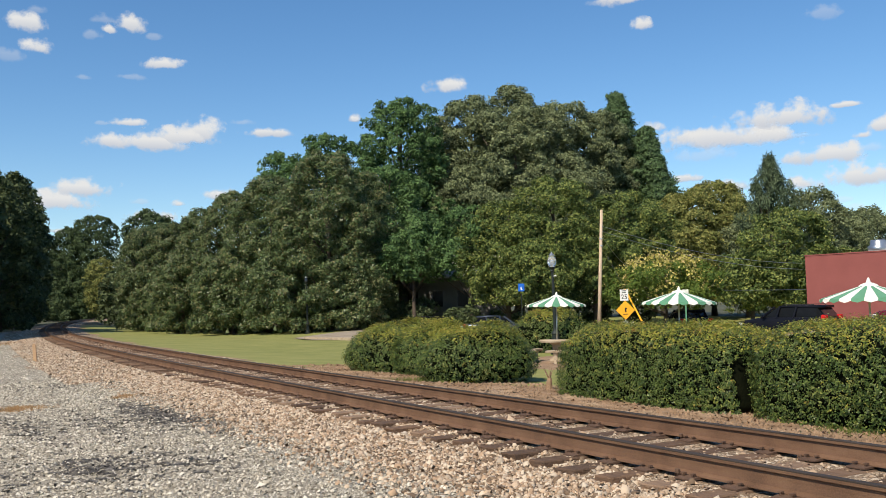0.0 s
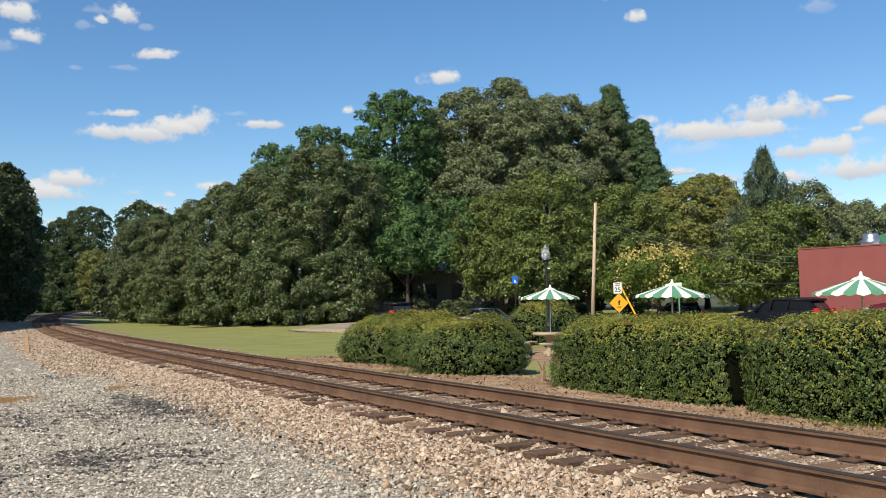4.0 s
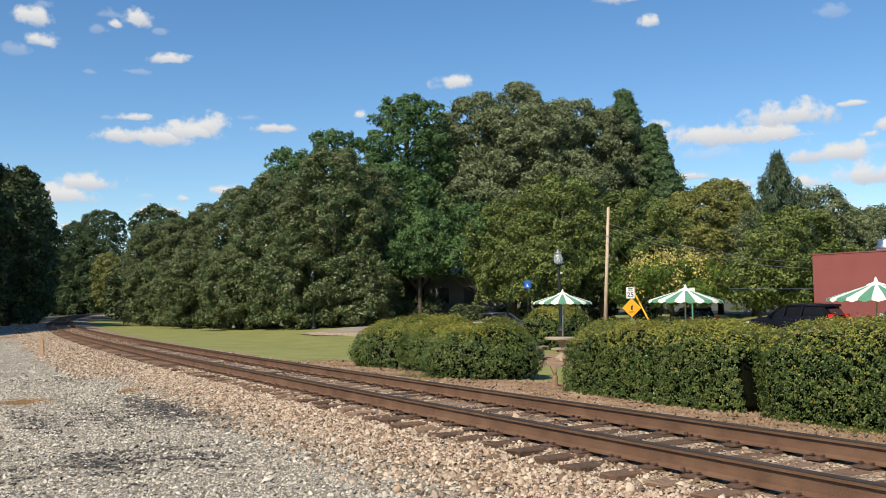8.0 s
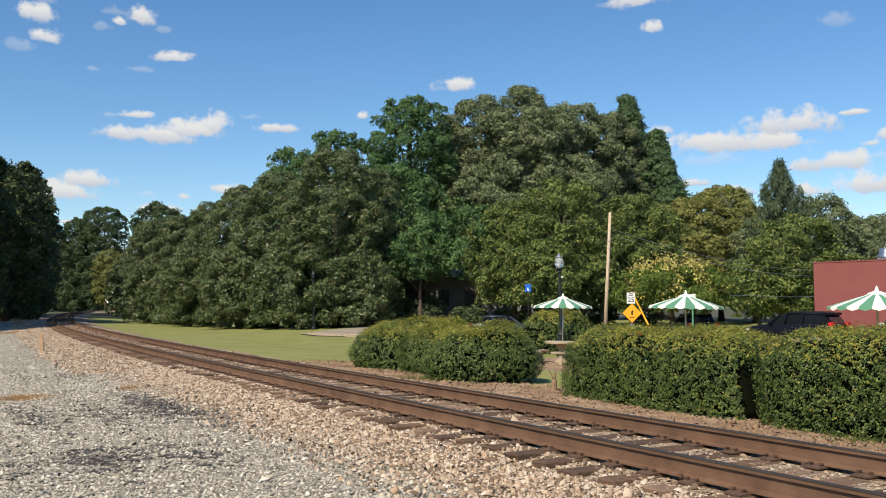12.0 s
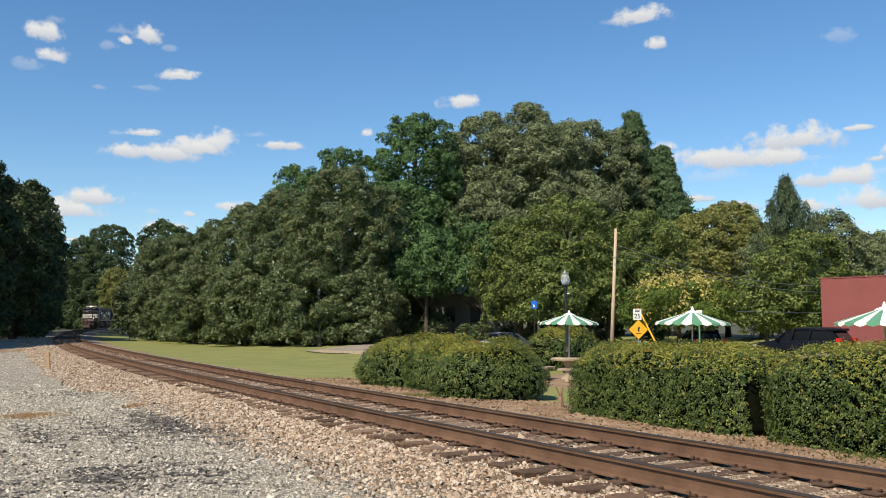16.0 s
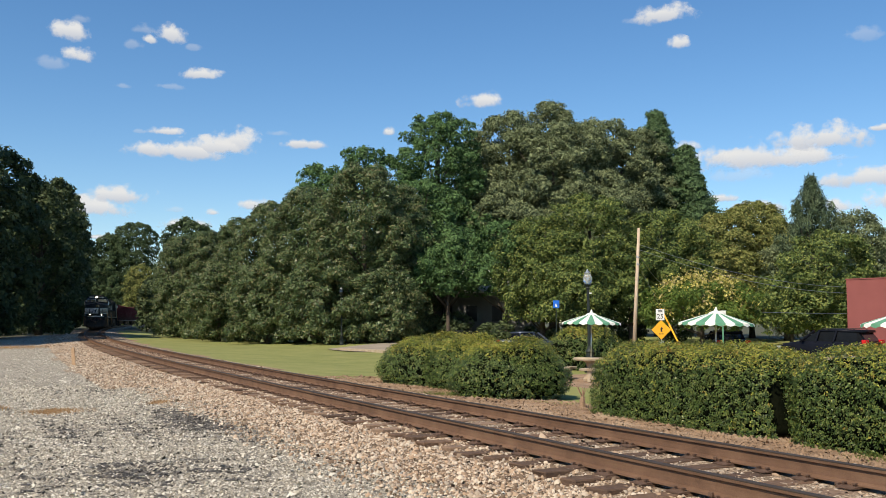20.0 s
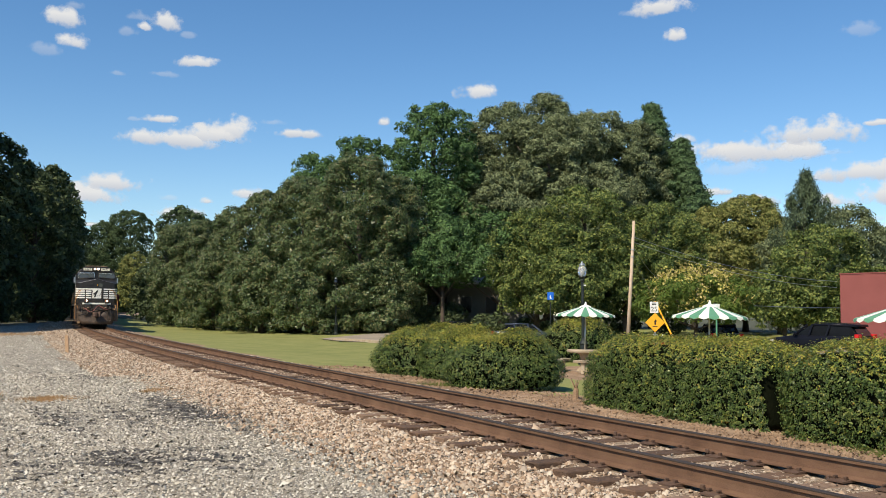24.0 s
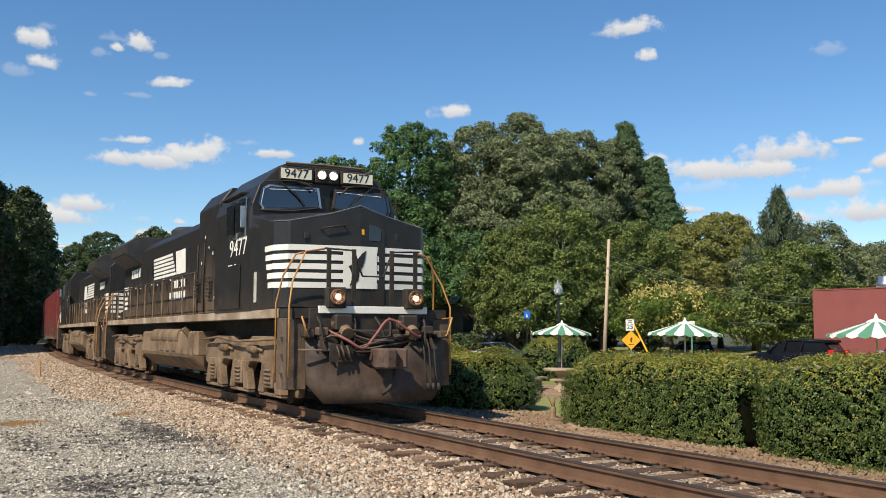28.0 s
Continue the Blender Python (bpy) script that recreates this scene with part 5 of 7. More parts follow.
        g = Geo().box(5.7, 7.3, y - 0.01, y + 0.02 * side, 1.72, 2.55)
        part("side_locker", g, LOCO_BLACK, cab, "locker panel under the window", 0.008)
        if number:
            text_mesh("number", number, 0.47, STRIPE, cab, pose(7.12, y + side * 0.008, 2.86, 90, 0, 0 if side < 0 else 180), "white painted fleet number", 1.3)
        for k in range(2):
            g = Geo().box(6.42 + k * 0.46, 6.74 + k * 0.26, y - 0.006, y + 0.008 * side, 2.50, 2.57)
            part("lettering_bar", g, STRIPE, cab)
        # number boards
        g = Geo().box(7.84, 8.03, side * 0.62 - 0.34, side * 0.62 + 0.34, 4.08, 4.35)
        nb = part("number_board", g, UNDER, cab, "lit number board", 0.02)
        part("board_face", Geo().box(8.03, 8.042, side * 0.62 - 0.30, side * 0.62 + 0.30, 4.12, 4.31), BOARD, nb, "cream number panel")
        if number:
            text_mesh("number", number, 0.235, BLACK, nb, pose(8.045, side * 0.62, 4.215, 90, 0, 90))
    g = Geo().box(7.84, 8.02, -0.26, 0.26, 4.08, 4.36)
    hl = part("headlight", g, UNDER, cab, "twin headlight housing", 0.02)
    for y in (-0.115, 0.115):
        g = Geo().lathe([(0.088, 0.0), (0.092, 0.03), (0.080, 0.034), (0.070, 0.016), (0.03, 0.006)], 20)
        ln = part("lens", g, REFLECTOR, hl, "round headlight reflector", smooth=True)
        ln.matrix_basis = pose(8.02, y, 4.23, 0, 90, 0)
        g = Geo().lathe([(0.055, 0.008), (0.055, 0.02), (0.040, 0.032), (0.006, 0.038)], 14)
        bulb = part("bulb", g, LAMP if lead else WHITE, hl, "bright headlight filament" if lead else "", smooth=True)
        bulb.matrix_basis = pose(8.02, y, 4.23, 0, 90, 0)
    g = Geo().tube([(7.7, -0.75, 4.47), (7.72, 0.75, 4.47)], 0.03, 8)
    for y in (-0.7, -0.35, 0.0, 0.35, 0.7):
        g.cyl((7.7, y, 4.38), (7.7, y, 4.5), 0.025, n=6)
    part("antenna_bar", g, TRUCK, cab, "dusty bar of aerials on the cab roof")
    # tan tube added to paint the roof's front edge as sunlit
    part("roof_lip", Geo().tube([(7.90, -0.82, 4.435), (7.92, 0.0, 4.445), (7.90, 0.82, 4.435)], 0.022, 6), TRUCK, cab, "tan tube painted as the sunlit edge of the cab roof")
    for y in (-0.62, -0.5, 0.1, 0.45):
        part("aerial", Geo().lathe([(0.045, 4.43), (0.045, 4.50), (0.02, 4.53), (0.005, 4.54)], 10, (7.2 + 0.3 * y, y, 0)), UNDER, cab, smooth=True)
    for side in (-1, 1):
        g = Geo().tube([(8.02, side * 0.62, 4.06), (8.08, side * 0.40, 4.02), (8.10, side * 0.30, 3.90)], 0.018, 6)
        part("wiper_motor", g, UNDER, cab)
        part("nose_step", Geo().box(9.50, 9.62, side * 1.18 - 0.12, side * 1.18 + 0.12, 1.70, 1.74), UNDER, nose)
    for y, z in ((-1.0, 2.9), (-0.55, 1.85), (0.75, 2.95), (1.05, 1.85)):
        part("bolt_plate", Geo().box(9.575, 9.60, y - 0.04, y + 0.04, z - 0.05, z + 0.05), UNDER, nose, bevel=0.004)
    # body behind the cab and long hood
    g = Geo()
    prof = [(-1.42, 1.66), (-1.42, 3.95), (-1.15, 4.30), (1.15, 4.30), (1.42, 3.95), (1.42, 1.66)]
    g.prism(prof, 3.55, 5.3, "x")
    aux = part("equipment_cabinet", g, HOOD_BLACK, root, "black equipment cabinet behind the cab", 0.02)
    g = Geo().prism([(-0.98, 1.66), (-0.98, 3.80), (-0.7, 4.06), (0.7, 4.06), (0.98, 3.80), (0.98, 1.66)], -9.2, 3.55, "x")
    hood = part("long_hood", g, HOOD_BLACK, root, "long black engine hood with dusty doors", 0.02)
    g = Geo().prism([(-1.0, 3.42), (-1.50, 3.72), (-1.52, 4.06), (-1.2, 4.28), (1.2, 4.28), (1.52, 4.06), (1.50, 3.72), (1.0, 3.42)], -9.0, -6.0, "x")
    rad = part("radiator", g, LOCO_ROOF, root, "overhanging radiator housing", 0.02)
    for side in (-1, 1):
        for k in range(12):
            x = -8.85 + k * 0.235
            part("grille_slat", Geo().box(x, x + 0.2, side * 1.50, side * 1.535, 3.76, 4.02), UNDER, rad)
    g = Geo().prism([(-0.5, 4.03), (-0.42, 4.36), (0.42, 4.36), (0.5, 4.03)], 0.9, 2.2, "x")
    part("exhaust_stack", g, LOCO_ROOF, root, "dark roof exhaust housing", 0.03)
    part("roof_fan", Geo().lathe([(0.62, 4.03), (0.64, 4.24), (0.5, 4.34), (0.1, 4.36)], 20, (-3.2, 0, 0)), LOCO_ROOF, root, smooth=False)
    for side in (-1, 1):
        y = side * 0.985
        # hood doors
        for k in range(15):
            x = 3.35 - k * 0.83
            g = Geo().box(x - 0.77, x, y - 0.008, y + 0.022 * side, 1.78, 3.42)
            d = part("hood_door", g, HOOD_BLACK, hood, bevel=0.006)
            part("latch", Geo().box(x - 0.14, x - 0.08, y, y + 0.045 * side, 2.45, 2.62), UNDER, d)
        for x0 in (4.75, 3.72):
            d = part("cabinet_door", Geo().box(x0 - 0.28, x0 + 0.42, side * 1.42 - 0.006, side * 1.442, 1.74, 3.1), HOOD_BLACK, aux, bevel=0.008)
            for k in range(6):
                part("louvre", Geo().box(x0 - 0.1, x0 + 0.26, side * 1.44, side * 1.462, 2.02 + k * 0.075, 2.05 + k * 0.075), UNDER, d)
        for x in (3.62, 4.22, 5.22, 5.62, 5.66):
            part("conduit", Geo().tube([(x, side * 1.45, 1.7), (x, side * 1.47, 2.4), (x, side * 1.45, 3.2)], 0.016, 6), UNDER, aux, smooth=True)
        for x, z in ((4.9, 2.9), (4.55, 3.05), (3.9, 2.75), (5.1, 1.95), (4.2, 3.3)):
            part("label", Geo().box(x, x + 0.05, side * 1.443, side * 1.448, z, z + 0.07), STRIPE, aux, "tiny white notice")
        for k in range(9):
            x = -0.6 - 0.9 * k
            part("label", Geo().box(x, x + 0.12, y + 0.023 * side, y + 0.027 * side, 2.62 + 0.05 * (k % 3), 2.66 + 0.05 * (k % 3)), STRIPE, hood, "tiny white notice")
        for i in range(4):
            x = -6.1 - 0.42 * i
            part("lettering_bar", Geo().box(x - 0.3, x, side * 0.99, side * 1.012, 3.02, 3.30), STRIPE, hood)
        # emblem block and lettering bars on the hood
        for k in range(6):
            part("emblem_bar", Geo().box(-3.75 - 0.02 * k, -0.75 - 0.09 * k, y + 0.024 * side - 0.002, y + 0.028 * side, 2.80 + k * 0.108, 2.872 + k * 0.108), STRIPE, hood)
        part("emblem_block", Geo().prism([(-0.66, 2.80), (0.45, 2.80), (0.37, 3.42), (-0.78, 3.42)], y + 0.024 * side - 0.002, y + 0.029 * side), STRIPE, hood, "plain white emblem block")
        for z, k in ((2.44, 6), (2.14, 7)):
            for i in range(k):
                x = 0.45 - i * 0.29
                part("lettering_bar", Geo().box(x - 0.2, x, y + 0.022 * side - 0.002, y + 0.028 * side, z, z + 0.2), STRIPE, hood)
        for i in range(5):
            part("white_stripe", Geo().box(-9.15, -8.35 + 0.04 * i, y + 0.024 * side - 0.002, y + 0.03 * side, 2.02 + i * 0.165, 2.12 + i * 0.165), STRIPE, hood)
        # walkway rail
        rail = Geo().tube([(3.4, side * 1.42, 2.62), (-9.3, side * 1.42, 2.62)], 0.019, 6)
        part("walkway_rail", rail, LOCO_ROOF, root, smooth=True)
        for k in range(11):
            x = 3.2 - k * 1.22
            part("rail_post", Geo().cyl((x, side * 1.42, 1.66), (x, side * 1.42, 2.62), 0.02, n=6), TRUCK, root)
    part("rear_panel", Geo().box(-9.26, -9.2, -0.9, 0.9, 1.7, 3.8), HOOD_BLACK, hood)
    for i in range(5):
        part("white_stripe", Geo().box(-9.275, -9.262, -0.92, 0.92, 2.02 + i * 0.165, 2.12 + i * 0.165), STRIPE, hood)
    # fuel tank and reservoirs
    g = Geo().prism([(-1.38, 1.30), (-1.42, 0.72), (-1.0, 0.36), (1.0, 0.36), (1.42, 0.72), (1.38, 1.30)], -3.3, 2.9, "x")
    tank = part("fuel_tank", g, TRUCK, root, "dust-brown fuel tank", 0.05)
    for side in (-1, 1):
        c = Geo().cyl((-1.9, side * 1.22, 1.16), (1.5, side * 1.22, 1.16), 0.22, n=18)
        part("air_reservoir", c, TRUCK, tank, "long air cylinder", smooth=False)
        for k in range(3):
            x = -0.4 + k * 0.75
            part("bracket", Geo().prism([(x - 0.2, 0.82), (x + 0.2, 0.82), (x, 1.06)], side * 1.40, side * 1.45), TRUCK, tank)
        part("fuel_filler", Geo().cyl((2.5, side * 1.36, 1.22), (2.5, side * 1.5, 1.36), 0.07, n=10), TRUCK, tank)
        part("bell_box", Geo().box(3.05, 3.5, side * 0.9, side * 1.38, 0.75, 1.3), TRUCK, root, bevel=0.02)
    for p in root.children:
        if p.type != "MESH":
            continue
        for q in [p] + list(p.children):
            loc = q.matrix_basis.translation
            if loc.length > 0:
                q.matrix_basis.translation = (loc.x, loc.y * SLIM, loc.z)
            else:
                for vert in q.data.vertices:
                    vert.co.y *= SLIM
    return root, wheels


def freight_car(material, label, length=15.5, open_top=False):
    root = thing("freight_car", pose(0, 0, 0), label, "freight car", "train")
    h = length / 2
    z1 = 3.3 if open_top else 3.95
    g = Geo()
    if open_top:
        g.box(-h + 0.3, h - 0.3, -1.5, -1.42, 1.0, z1).box(-h + 0.3, h - 0.3, 1.42, 1.5, 1.0, z1).box(-h + 0.3, -h + 0.38, -1.5, 1.5, 1.0, z1).box(h - 0.38, h - 0.3, -1.5, 1.5, 1.0, z1).box(-h + 0.3, h - 0.3, -1.5, 1.5, 0.95, 1.05)
    else:
        g.prism([(-1.48, 1.0), (-1.48, z1 - 0.2), (0, z1), (1.48, z1 - 0.2), (1.48, 1.0)], -h + 0.3, h - 0.3, "x")
    body = part("body", g, material, root, bevel=0.02)
    for side in (-1, 1):
        for k in range(13):
            x = -h + 0.5 + (length - 1.0) * k / 12
            part("side_rib", Geo().box(x - 0.06, x + 0.06, side * 1.48, side * 1.57, 1.0, z1 - 0.25), material, body)
        part("side_sill", Geo().box(-h + 0.3, h - 0.3, side * 1.3, side * 1.55, 0.86, 1.06), FRAME, root)
    for e in (-1, 1):
        part("coupler", Geo().box(e * h - 0.5, e * h + 0.05, -0.15, 0.15, 0.75, 1.0), FRAME, root, bevel=0.02)
        lad = Geo()
        for k in range(7):
            lad.box(e * (h - 0.85), e * (h - 0.42), -1.60, -1.57, 1.0 + k * 0.42, 1.03 + k * 0.42)
        part("ladder", lad, FRAME, root)
        for k in range(6):
            part("end_rib", Geo().box(e * (h - 0.3), e * (h - 0.22), -1.4, 1.4, 1.3 + k * 0.4, 1.44 + k * 0.4), material, body)
        part("end_panel", Geo().box(e * (h - 0.29), e * (h - 0.27), -1.0, 1.0, z1 - 0.42, z1 - 0.22), STRIPE, body, "pale panel at the top of the end")
        part("end_platform", Geo().box(e * (h - 0.3), e * (h - 0.02), -1.4, 1.4, 1.1, 1.16), FRAME, root)
        for ax in (-0.9, 0.9):
            x = e * (h - 2.2) + ax
            w = Geo()
            for side in (-1, 1):
                w.cyl((x, side * 0.70, 0.46), (x, side * 0.83, 0.46), 0.46, n=20)
                w.cyl((x, side * 0.66, 0.46), (x, side * 0.70, 0.46), 0.49, n=20)
            w.cyl((x, -0.9, 0.46), (x, 0.9, 0.46), 0.08, n=8)
            part("wheelset", w, UNDER, root)
        for side in (-1, 1):
            x = e * (h - 2.2)
            g = Geo().prism([(x - 1.2, 0.36), (x - 0.7, 0.36), (x - 0.4, 0.3), (x + 0.4, 0.3), (x + 0.7, 0.36), (x + 1.2, 0.36), (x + 1.2, 0.6), (x + 0.4, 0.85), (x - 0.4, 0.85), (x - 1.2, 0.6)], side * 0.92, side * 1.08)
            part("side_frame", g, TRUCK, root, bevel=0.02)
    return root


lead_loco, lead_wheels = locomotive("9477", "black freight diesel locomotive with white nose stripes and lit headlights", True)
rear_loco, rear_wheels = locomotive("", "dusty black trailing diesel locomotive with white stripes", False)
red_car = freight_car(BOXCAR, "red boxcar with ribbed sides")
TRAIN = [(lead_loco, 0.0), (rear_loco, 22.3), (red_car, 41.4)]
for k in range(4):
    TRAIN.append((copy_thing(red_car, pose(0, 0, 0)), 41.4 + 15.6 * (k + 1)))
SPEED, HEAD_AT_END = 14.6, 23.86

# ---- tables and umbrellas ----
def umbrella(x, y, tip, radius, lean=0.0):
    z0 = ground_at(x, y)
    ob = thing("patio_umbrella", pose(x, y, z0, 0, lean, 0), "green and white striped patio umbrella over a concrete table", "umbrella", "umbrellas over the tables")
    h = tip - z0
    n = 24
    rings = [(0.04, h - 0.05), (radius * 0.16, h - 0.10), (radius * 0.55, h - 0.225), (radius * 0.98, h - 0.37)]
    canopy = part("canopy", Geo().lathe([(0.03, h - 0.07), (radius * 0.5, h - 0.225), (radius * 0.96, h - 0.385), (radius * 0.95, h - 0.39), (radius * 0.5, h - 0.23), (0.03, h - 0.08)], 32), WHITE_CLOTH, ob, "striped cloth canopy")
    for k in range(n):
        g = Geo()
        a0, a1 = 2 * math.pi * k / n, 2 * math.pi * (k + 1) / n
        for r, z in rings:
            g.v += [(r * math.cos(a), r * math.sin(a), z) for a in (a0, (a0 + a1) / 2, a1)]
        r, z = radius, h - 0.37
        g.v += [(r * math.cos(a), r * math.sin(a), z - d) for a, d in ((a0, 0.05), ((a0 + a1) / 2, 0.09), (a1, 0.05))]
        m = len(rings) + 1
        g.f += [(i * 3 + j, i * 3 + j + 1, i * 3 + j + 4, i * 3 + j + 3) for i in range(m - 1) for j in range(2)]
        part("gore", g, GREEN_CLOTH if k % 2 else WHITE_CLOTH, canopy)
    part("cap", Geo().lathe([(radius * 0.20, h - 0.11), (radius * 0.17, h - 0.075), (0.05, h - 0.03), (0.025, h + 0.05), (0.005, h + 0.08)], 16), WHITE_CLOTH, canopy, "white vent cap")
    part("pole", Geo().cyl((0, 0, 0.2), (0, 0, h - 0.05), 0.022, n=10), STEEL, ob, "thin metal pole", smooth=True)
    return ob


def stone_table(x, y, rz):
    z0 = ground_at(x, y)
    ob = thing("picnic_table", pose(x, y, z0, 0, 0, rz), "round tan concrete picnic table with curved benches", "picnic table", "concrete picnic tables")
    part("tabletop", Geo().lathe([(0.52, 0.68), (0.60, 0.70), (0.61, 0.75), (0.59, 0.775), (0.02, 0.78)], 28), CONCRETE, ob)
    part("pedestal", Geo().lathe([(0.26, 0.0), (0.27, 0.06), (0.15, 0.2), (0.12, 0.42), (0.17, 0.6), (0.30, 0.68)], 20), CONCRETE, ob)
    for k in range(3):
        a = k * 120
        b = part("bench", bench_geo(), CONCRETE, ob, "curved concrete bench", 0.012)
        b.matrix_basis = pose(0, 0, 0, 0, 0, a)
        for da in (-20, 20):
            w = radians(da)
            leg = part("bench_leg", Geo().prism([(-0.13, 0), (0.13, 0), (0.09, 0.14), (0.09, 0.28), (0.13, 0.37), (-0.13, 0.37), (-0.09, 0.28), (-0.09, 0.14)], -0.06, 0.06), CONCRETE, b, bevel=0.01)
            leg.matrix_basis = pose(0.92 * math.cos(w), 0.92 * math.sin(w), 0, 0, 0, da)
    return ob


def bench_geo():
    g = Geo()
    n = 9
    for i in range(n):
        a = radians(-38 + 76 * i / (n - 1))
        g.v += [(r * math.cos(a), r * math.sin(a), z) for r, z in ((0.77, 0.37), (1.08, 0.37), (1.10, 0.45), (0.75, 0.45))]
    for i in range(n - 1):
        g.f += [(i * 4 + k, i * 4 + (k + 1) % 4, (i + 1) * 4 + (k + 1) % 4, (i + 1) * 4 + k) for k in range(4)]
    g.f += [(0, 1, 2, 3), tuple((n - 1) * 4 + k for k in (3, 2, 1, 0))]
    return g


for x, y, tip, lean in ((3.85, 32.2, 1.63, 1.0), (6.46, 25.8, 1.62, 1.5), (9.24, 20.2, 1.61, 0.0)):
    umbrella(x, y, tip, 1.02, lean)
    stone_table(x, y, 40)


# ---- street furniture ----
def street_lamp(x, y, top, clear=True):
    z0 = ground_at(x, y)
    h = top - z0
    ob = thing("street_lamp", pose(x, y, z0, 0, -1.0, 0), "dark green iron street lamp with an acorn glass globe", "street lamp", "street lamps")
    part("base", Geo().lathe([(0.22, 0), (0.22, 0.12), (0.16, 0.2), (0.14, 0.75), (0.17, 0.8), (0.10, 0.9), (0.075, 1.0)], 16), IRON, ob)
    part("post", Geo().lathe([(0.07, 0.95), (0.05, h - 0.80), (0.085, h - 0.74), (0.06, h - 0.70), (0.11, h - 0.64), (0.13, h - 0.60)], 14), IRON, ob)
    part("arm", Geo().box(0.0, 0.14, -0.02, 0.02, h - 0.96, h - 0.91), WHITE, ob)
    # dark glass in place of clear paints a globe as shaded
    globe = part("globe", Geo().lathe([(0.10, h - 0.62), (0.165, h - 0.50), (0.18, h - 0.40), (0.15, h - 0.25), (0.09, h - 0.15)], 18), LAMP_GLASS if clear else GLASS, ob, "acorn glass globe", smooth=True)
    part("bulb", Geo().lathe([(0.03, h - 0.60), (0.05, h - 0.48), (0.045, h - 0.36), (0.01, h - 0.32)], 12), WHITE, globe, smooth=True)
    part("finial", Geo().lathe([(0.13, h - 0.17), (0.10, h - 0.12), (0.04, h - 0.07), (0.025, h - 0.02), (0.005, h)], 14), STEEL, ob, smooth=True)
    return ob


LAMP_GLASS = mat("lamp_glass", [(0.72, 0.75, 0.77), (0.85, 0.87, 0.88)], 3, 0.12, 0.0, 0.0, 30, spec=0.7)
LAMP_GLASS.node_tree.nodes["Principled BSDF"].inputs["Transmission Weight"].default_value = 0.75
street_lamp(4.28, 36.0, 3.32)
# the far lamp's globe is darkened to look shaded
street_lamp(-11.15, 75.6, 4.12, False)

z0 = ground_at(8.8, 53.0)
pole = thing("utility_pole", pose(8.75, 53, z0), "bare leaning wooden utility pole", "utility pole")
part("shaft", Geo().tube([(0, 0, -0.2), (0.2, 0, 3.4), (0.40, 0, 6.62 - z0)], [0.115, 0.10, 0.075], 14), POLEWOOD, pole, smooth=True)
for zc in (5.5, 5.1):
    part("clamp", Geo().cyl((0.32, 0, zc), (0.33, 0, zc + 0.05), 0.115, n=14), STEEL, pole)
guy = thing("guy_wire", pose(11.12, 50.7, ground_at(11.12, 50.7)), "steel guy wire with a yellow plastic guard", "guy wire")
part("wire", Geo().cyl((-1.85, 2.25, 4.7), (0, 0, 0), 0.008, n=5), IRON, guy)
part("guard", Geo().cyl((-1.0, 1.22, 2.55), (-0.04, 0.05, 0.1), 0.05, n=10), YELLOW_SIGN, guy, "yellow guard tube")
for k in range(3):
    f = 0.12 + 0.1 * k
    part("band", Geo().cyl((-1.85 * f * 0.43, 2.25 * f * 0.43, 4.7 * f * 0.43), (-1.85 * (f + 0.05) * 0.43, 2.25 * (f + 0.05) * 0.43, 4.7 * (f + 0.05) * 0.43), 0.053, n=10), BLACK, guy, "black band")
wires = thing("overhead_wire", pose(0, 0, 0), "thin grey overhead wires sagging from the pole", "overhead wire")
for a, b, sag in (((9.1, 53, 5.7), (24, 62, 3.6), 0.5), ((9.1, 53, 5.4), (24, 62, 3.2), 0.5), ((9.1, 53, 5.2), (14, 70, 4.0), 0.3), ((14, 56, 2.0), (27, 60, 1.9), 0.12)):
    pts = [Vector(a).lerp(Vector(b), k / 8) - Vector((0, 0, 4 * sag * (k / 8) * (1 - k / 8))) for k in range(9)]
    part("wire", Geo().tube(pts, 0.014, 5), STEEL, wires)

z0 = ground_at(10.0, 51.0)
sign = thing("road_sign", pose(9.93, 51, z0), "yellow warning diamond under a speed limit plate on a steel post", "road sign")
part("post", Geo().box(-0.03, 0.03, 0.0, 0.05, 0, 2.4), STEEL, sign)
dz = 0.86 - z0
dia = part("warning_plate", Geo().prism([(0, dz - 0.53), (0.53, dz), (0, dz + 0.53), (-0.53, dz)], -0.02, -0.012), YELLOW_SIGN, sign, "yellow diamond plate with a worn symbol", 0.004)
part("symbol", Geo().prism([(-0.03, dz - 0.12), (0.06, dz - 0.1), (0.03, dz + 0.02), (0.09, dz + 0.08), (0.02, dz + 0.17), (-0.05, dz + 0.06)], -0.026, -0.022), BLACK, dia)
part("bar", Geo().box(-0.14, 0.14, -0.026, -0.022, dz - 0.24, dz - 0.20), BLACK, dia)
sz = 1.68 - z0
spd = part("speed_plate", Geo().box(-0.23 - 0.05, 0.23 - 0.05, -0.02, -0.012, sz - 0.30, sz + 0.31), WHITE, sign, "white speed limit plate reading 25", 0.004)
text_mesh("numerals", "25", 0.36, BLACK, spd, pose(-0.05, -0.024, sz - 0.1, 90, 0, 0))
for k in range(2):
    part("bar", Geo().box(-0.17, 0.07, -0.026, -0.022, sz + 0.14 + k * 0.08, sz + 0.18 + k * 0.08), BLACK, spd)

cone = thing("traffic_cone", pose(10.35, 51.2, ground_at(10.35, 51.2)), "red traffic cone with a white collar", "traffic cone")
part("base", Geo().box(-0.22, 0.22, -0.22, 0.22, 0, 0.04), RED, cone, bevel=0.01)
part("body", Geo().lathe([(0.17, 0.04), (0.11, 0.4), (0.10, 0.48)], 16), RED, cone)
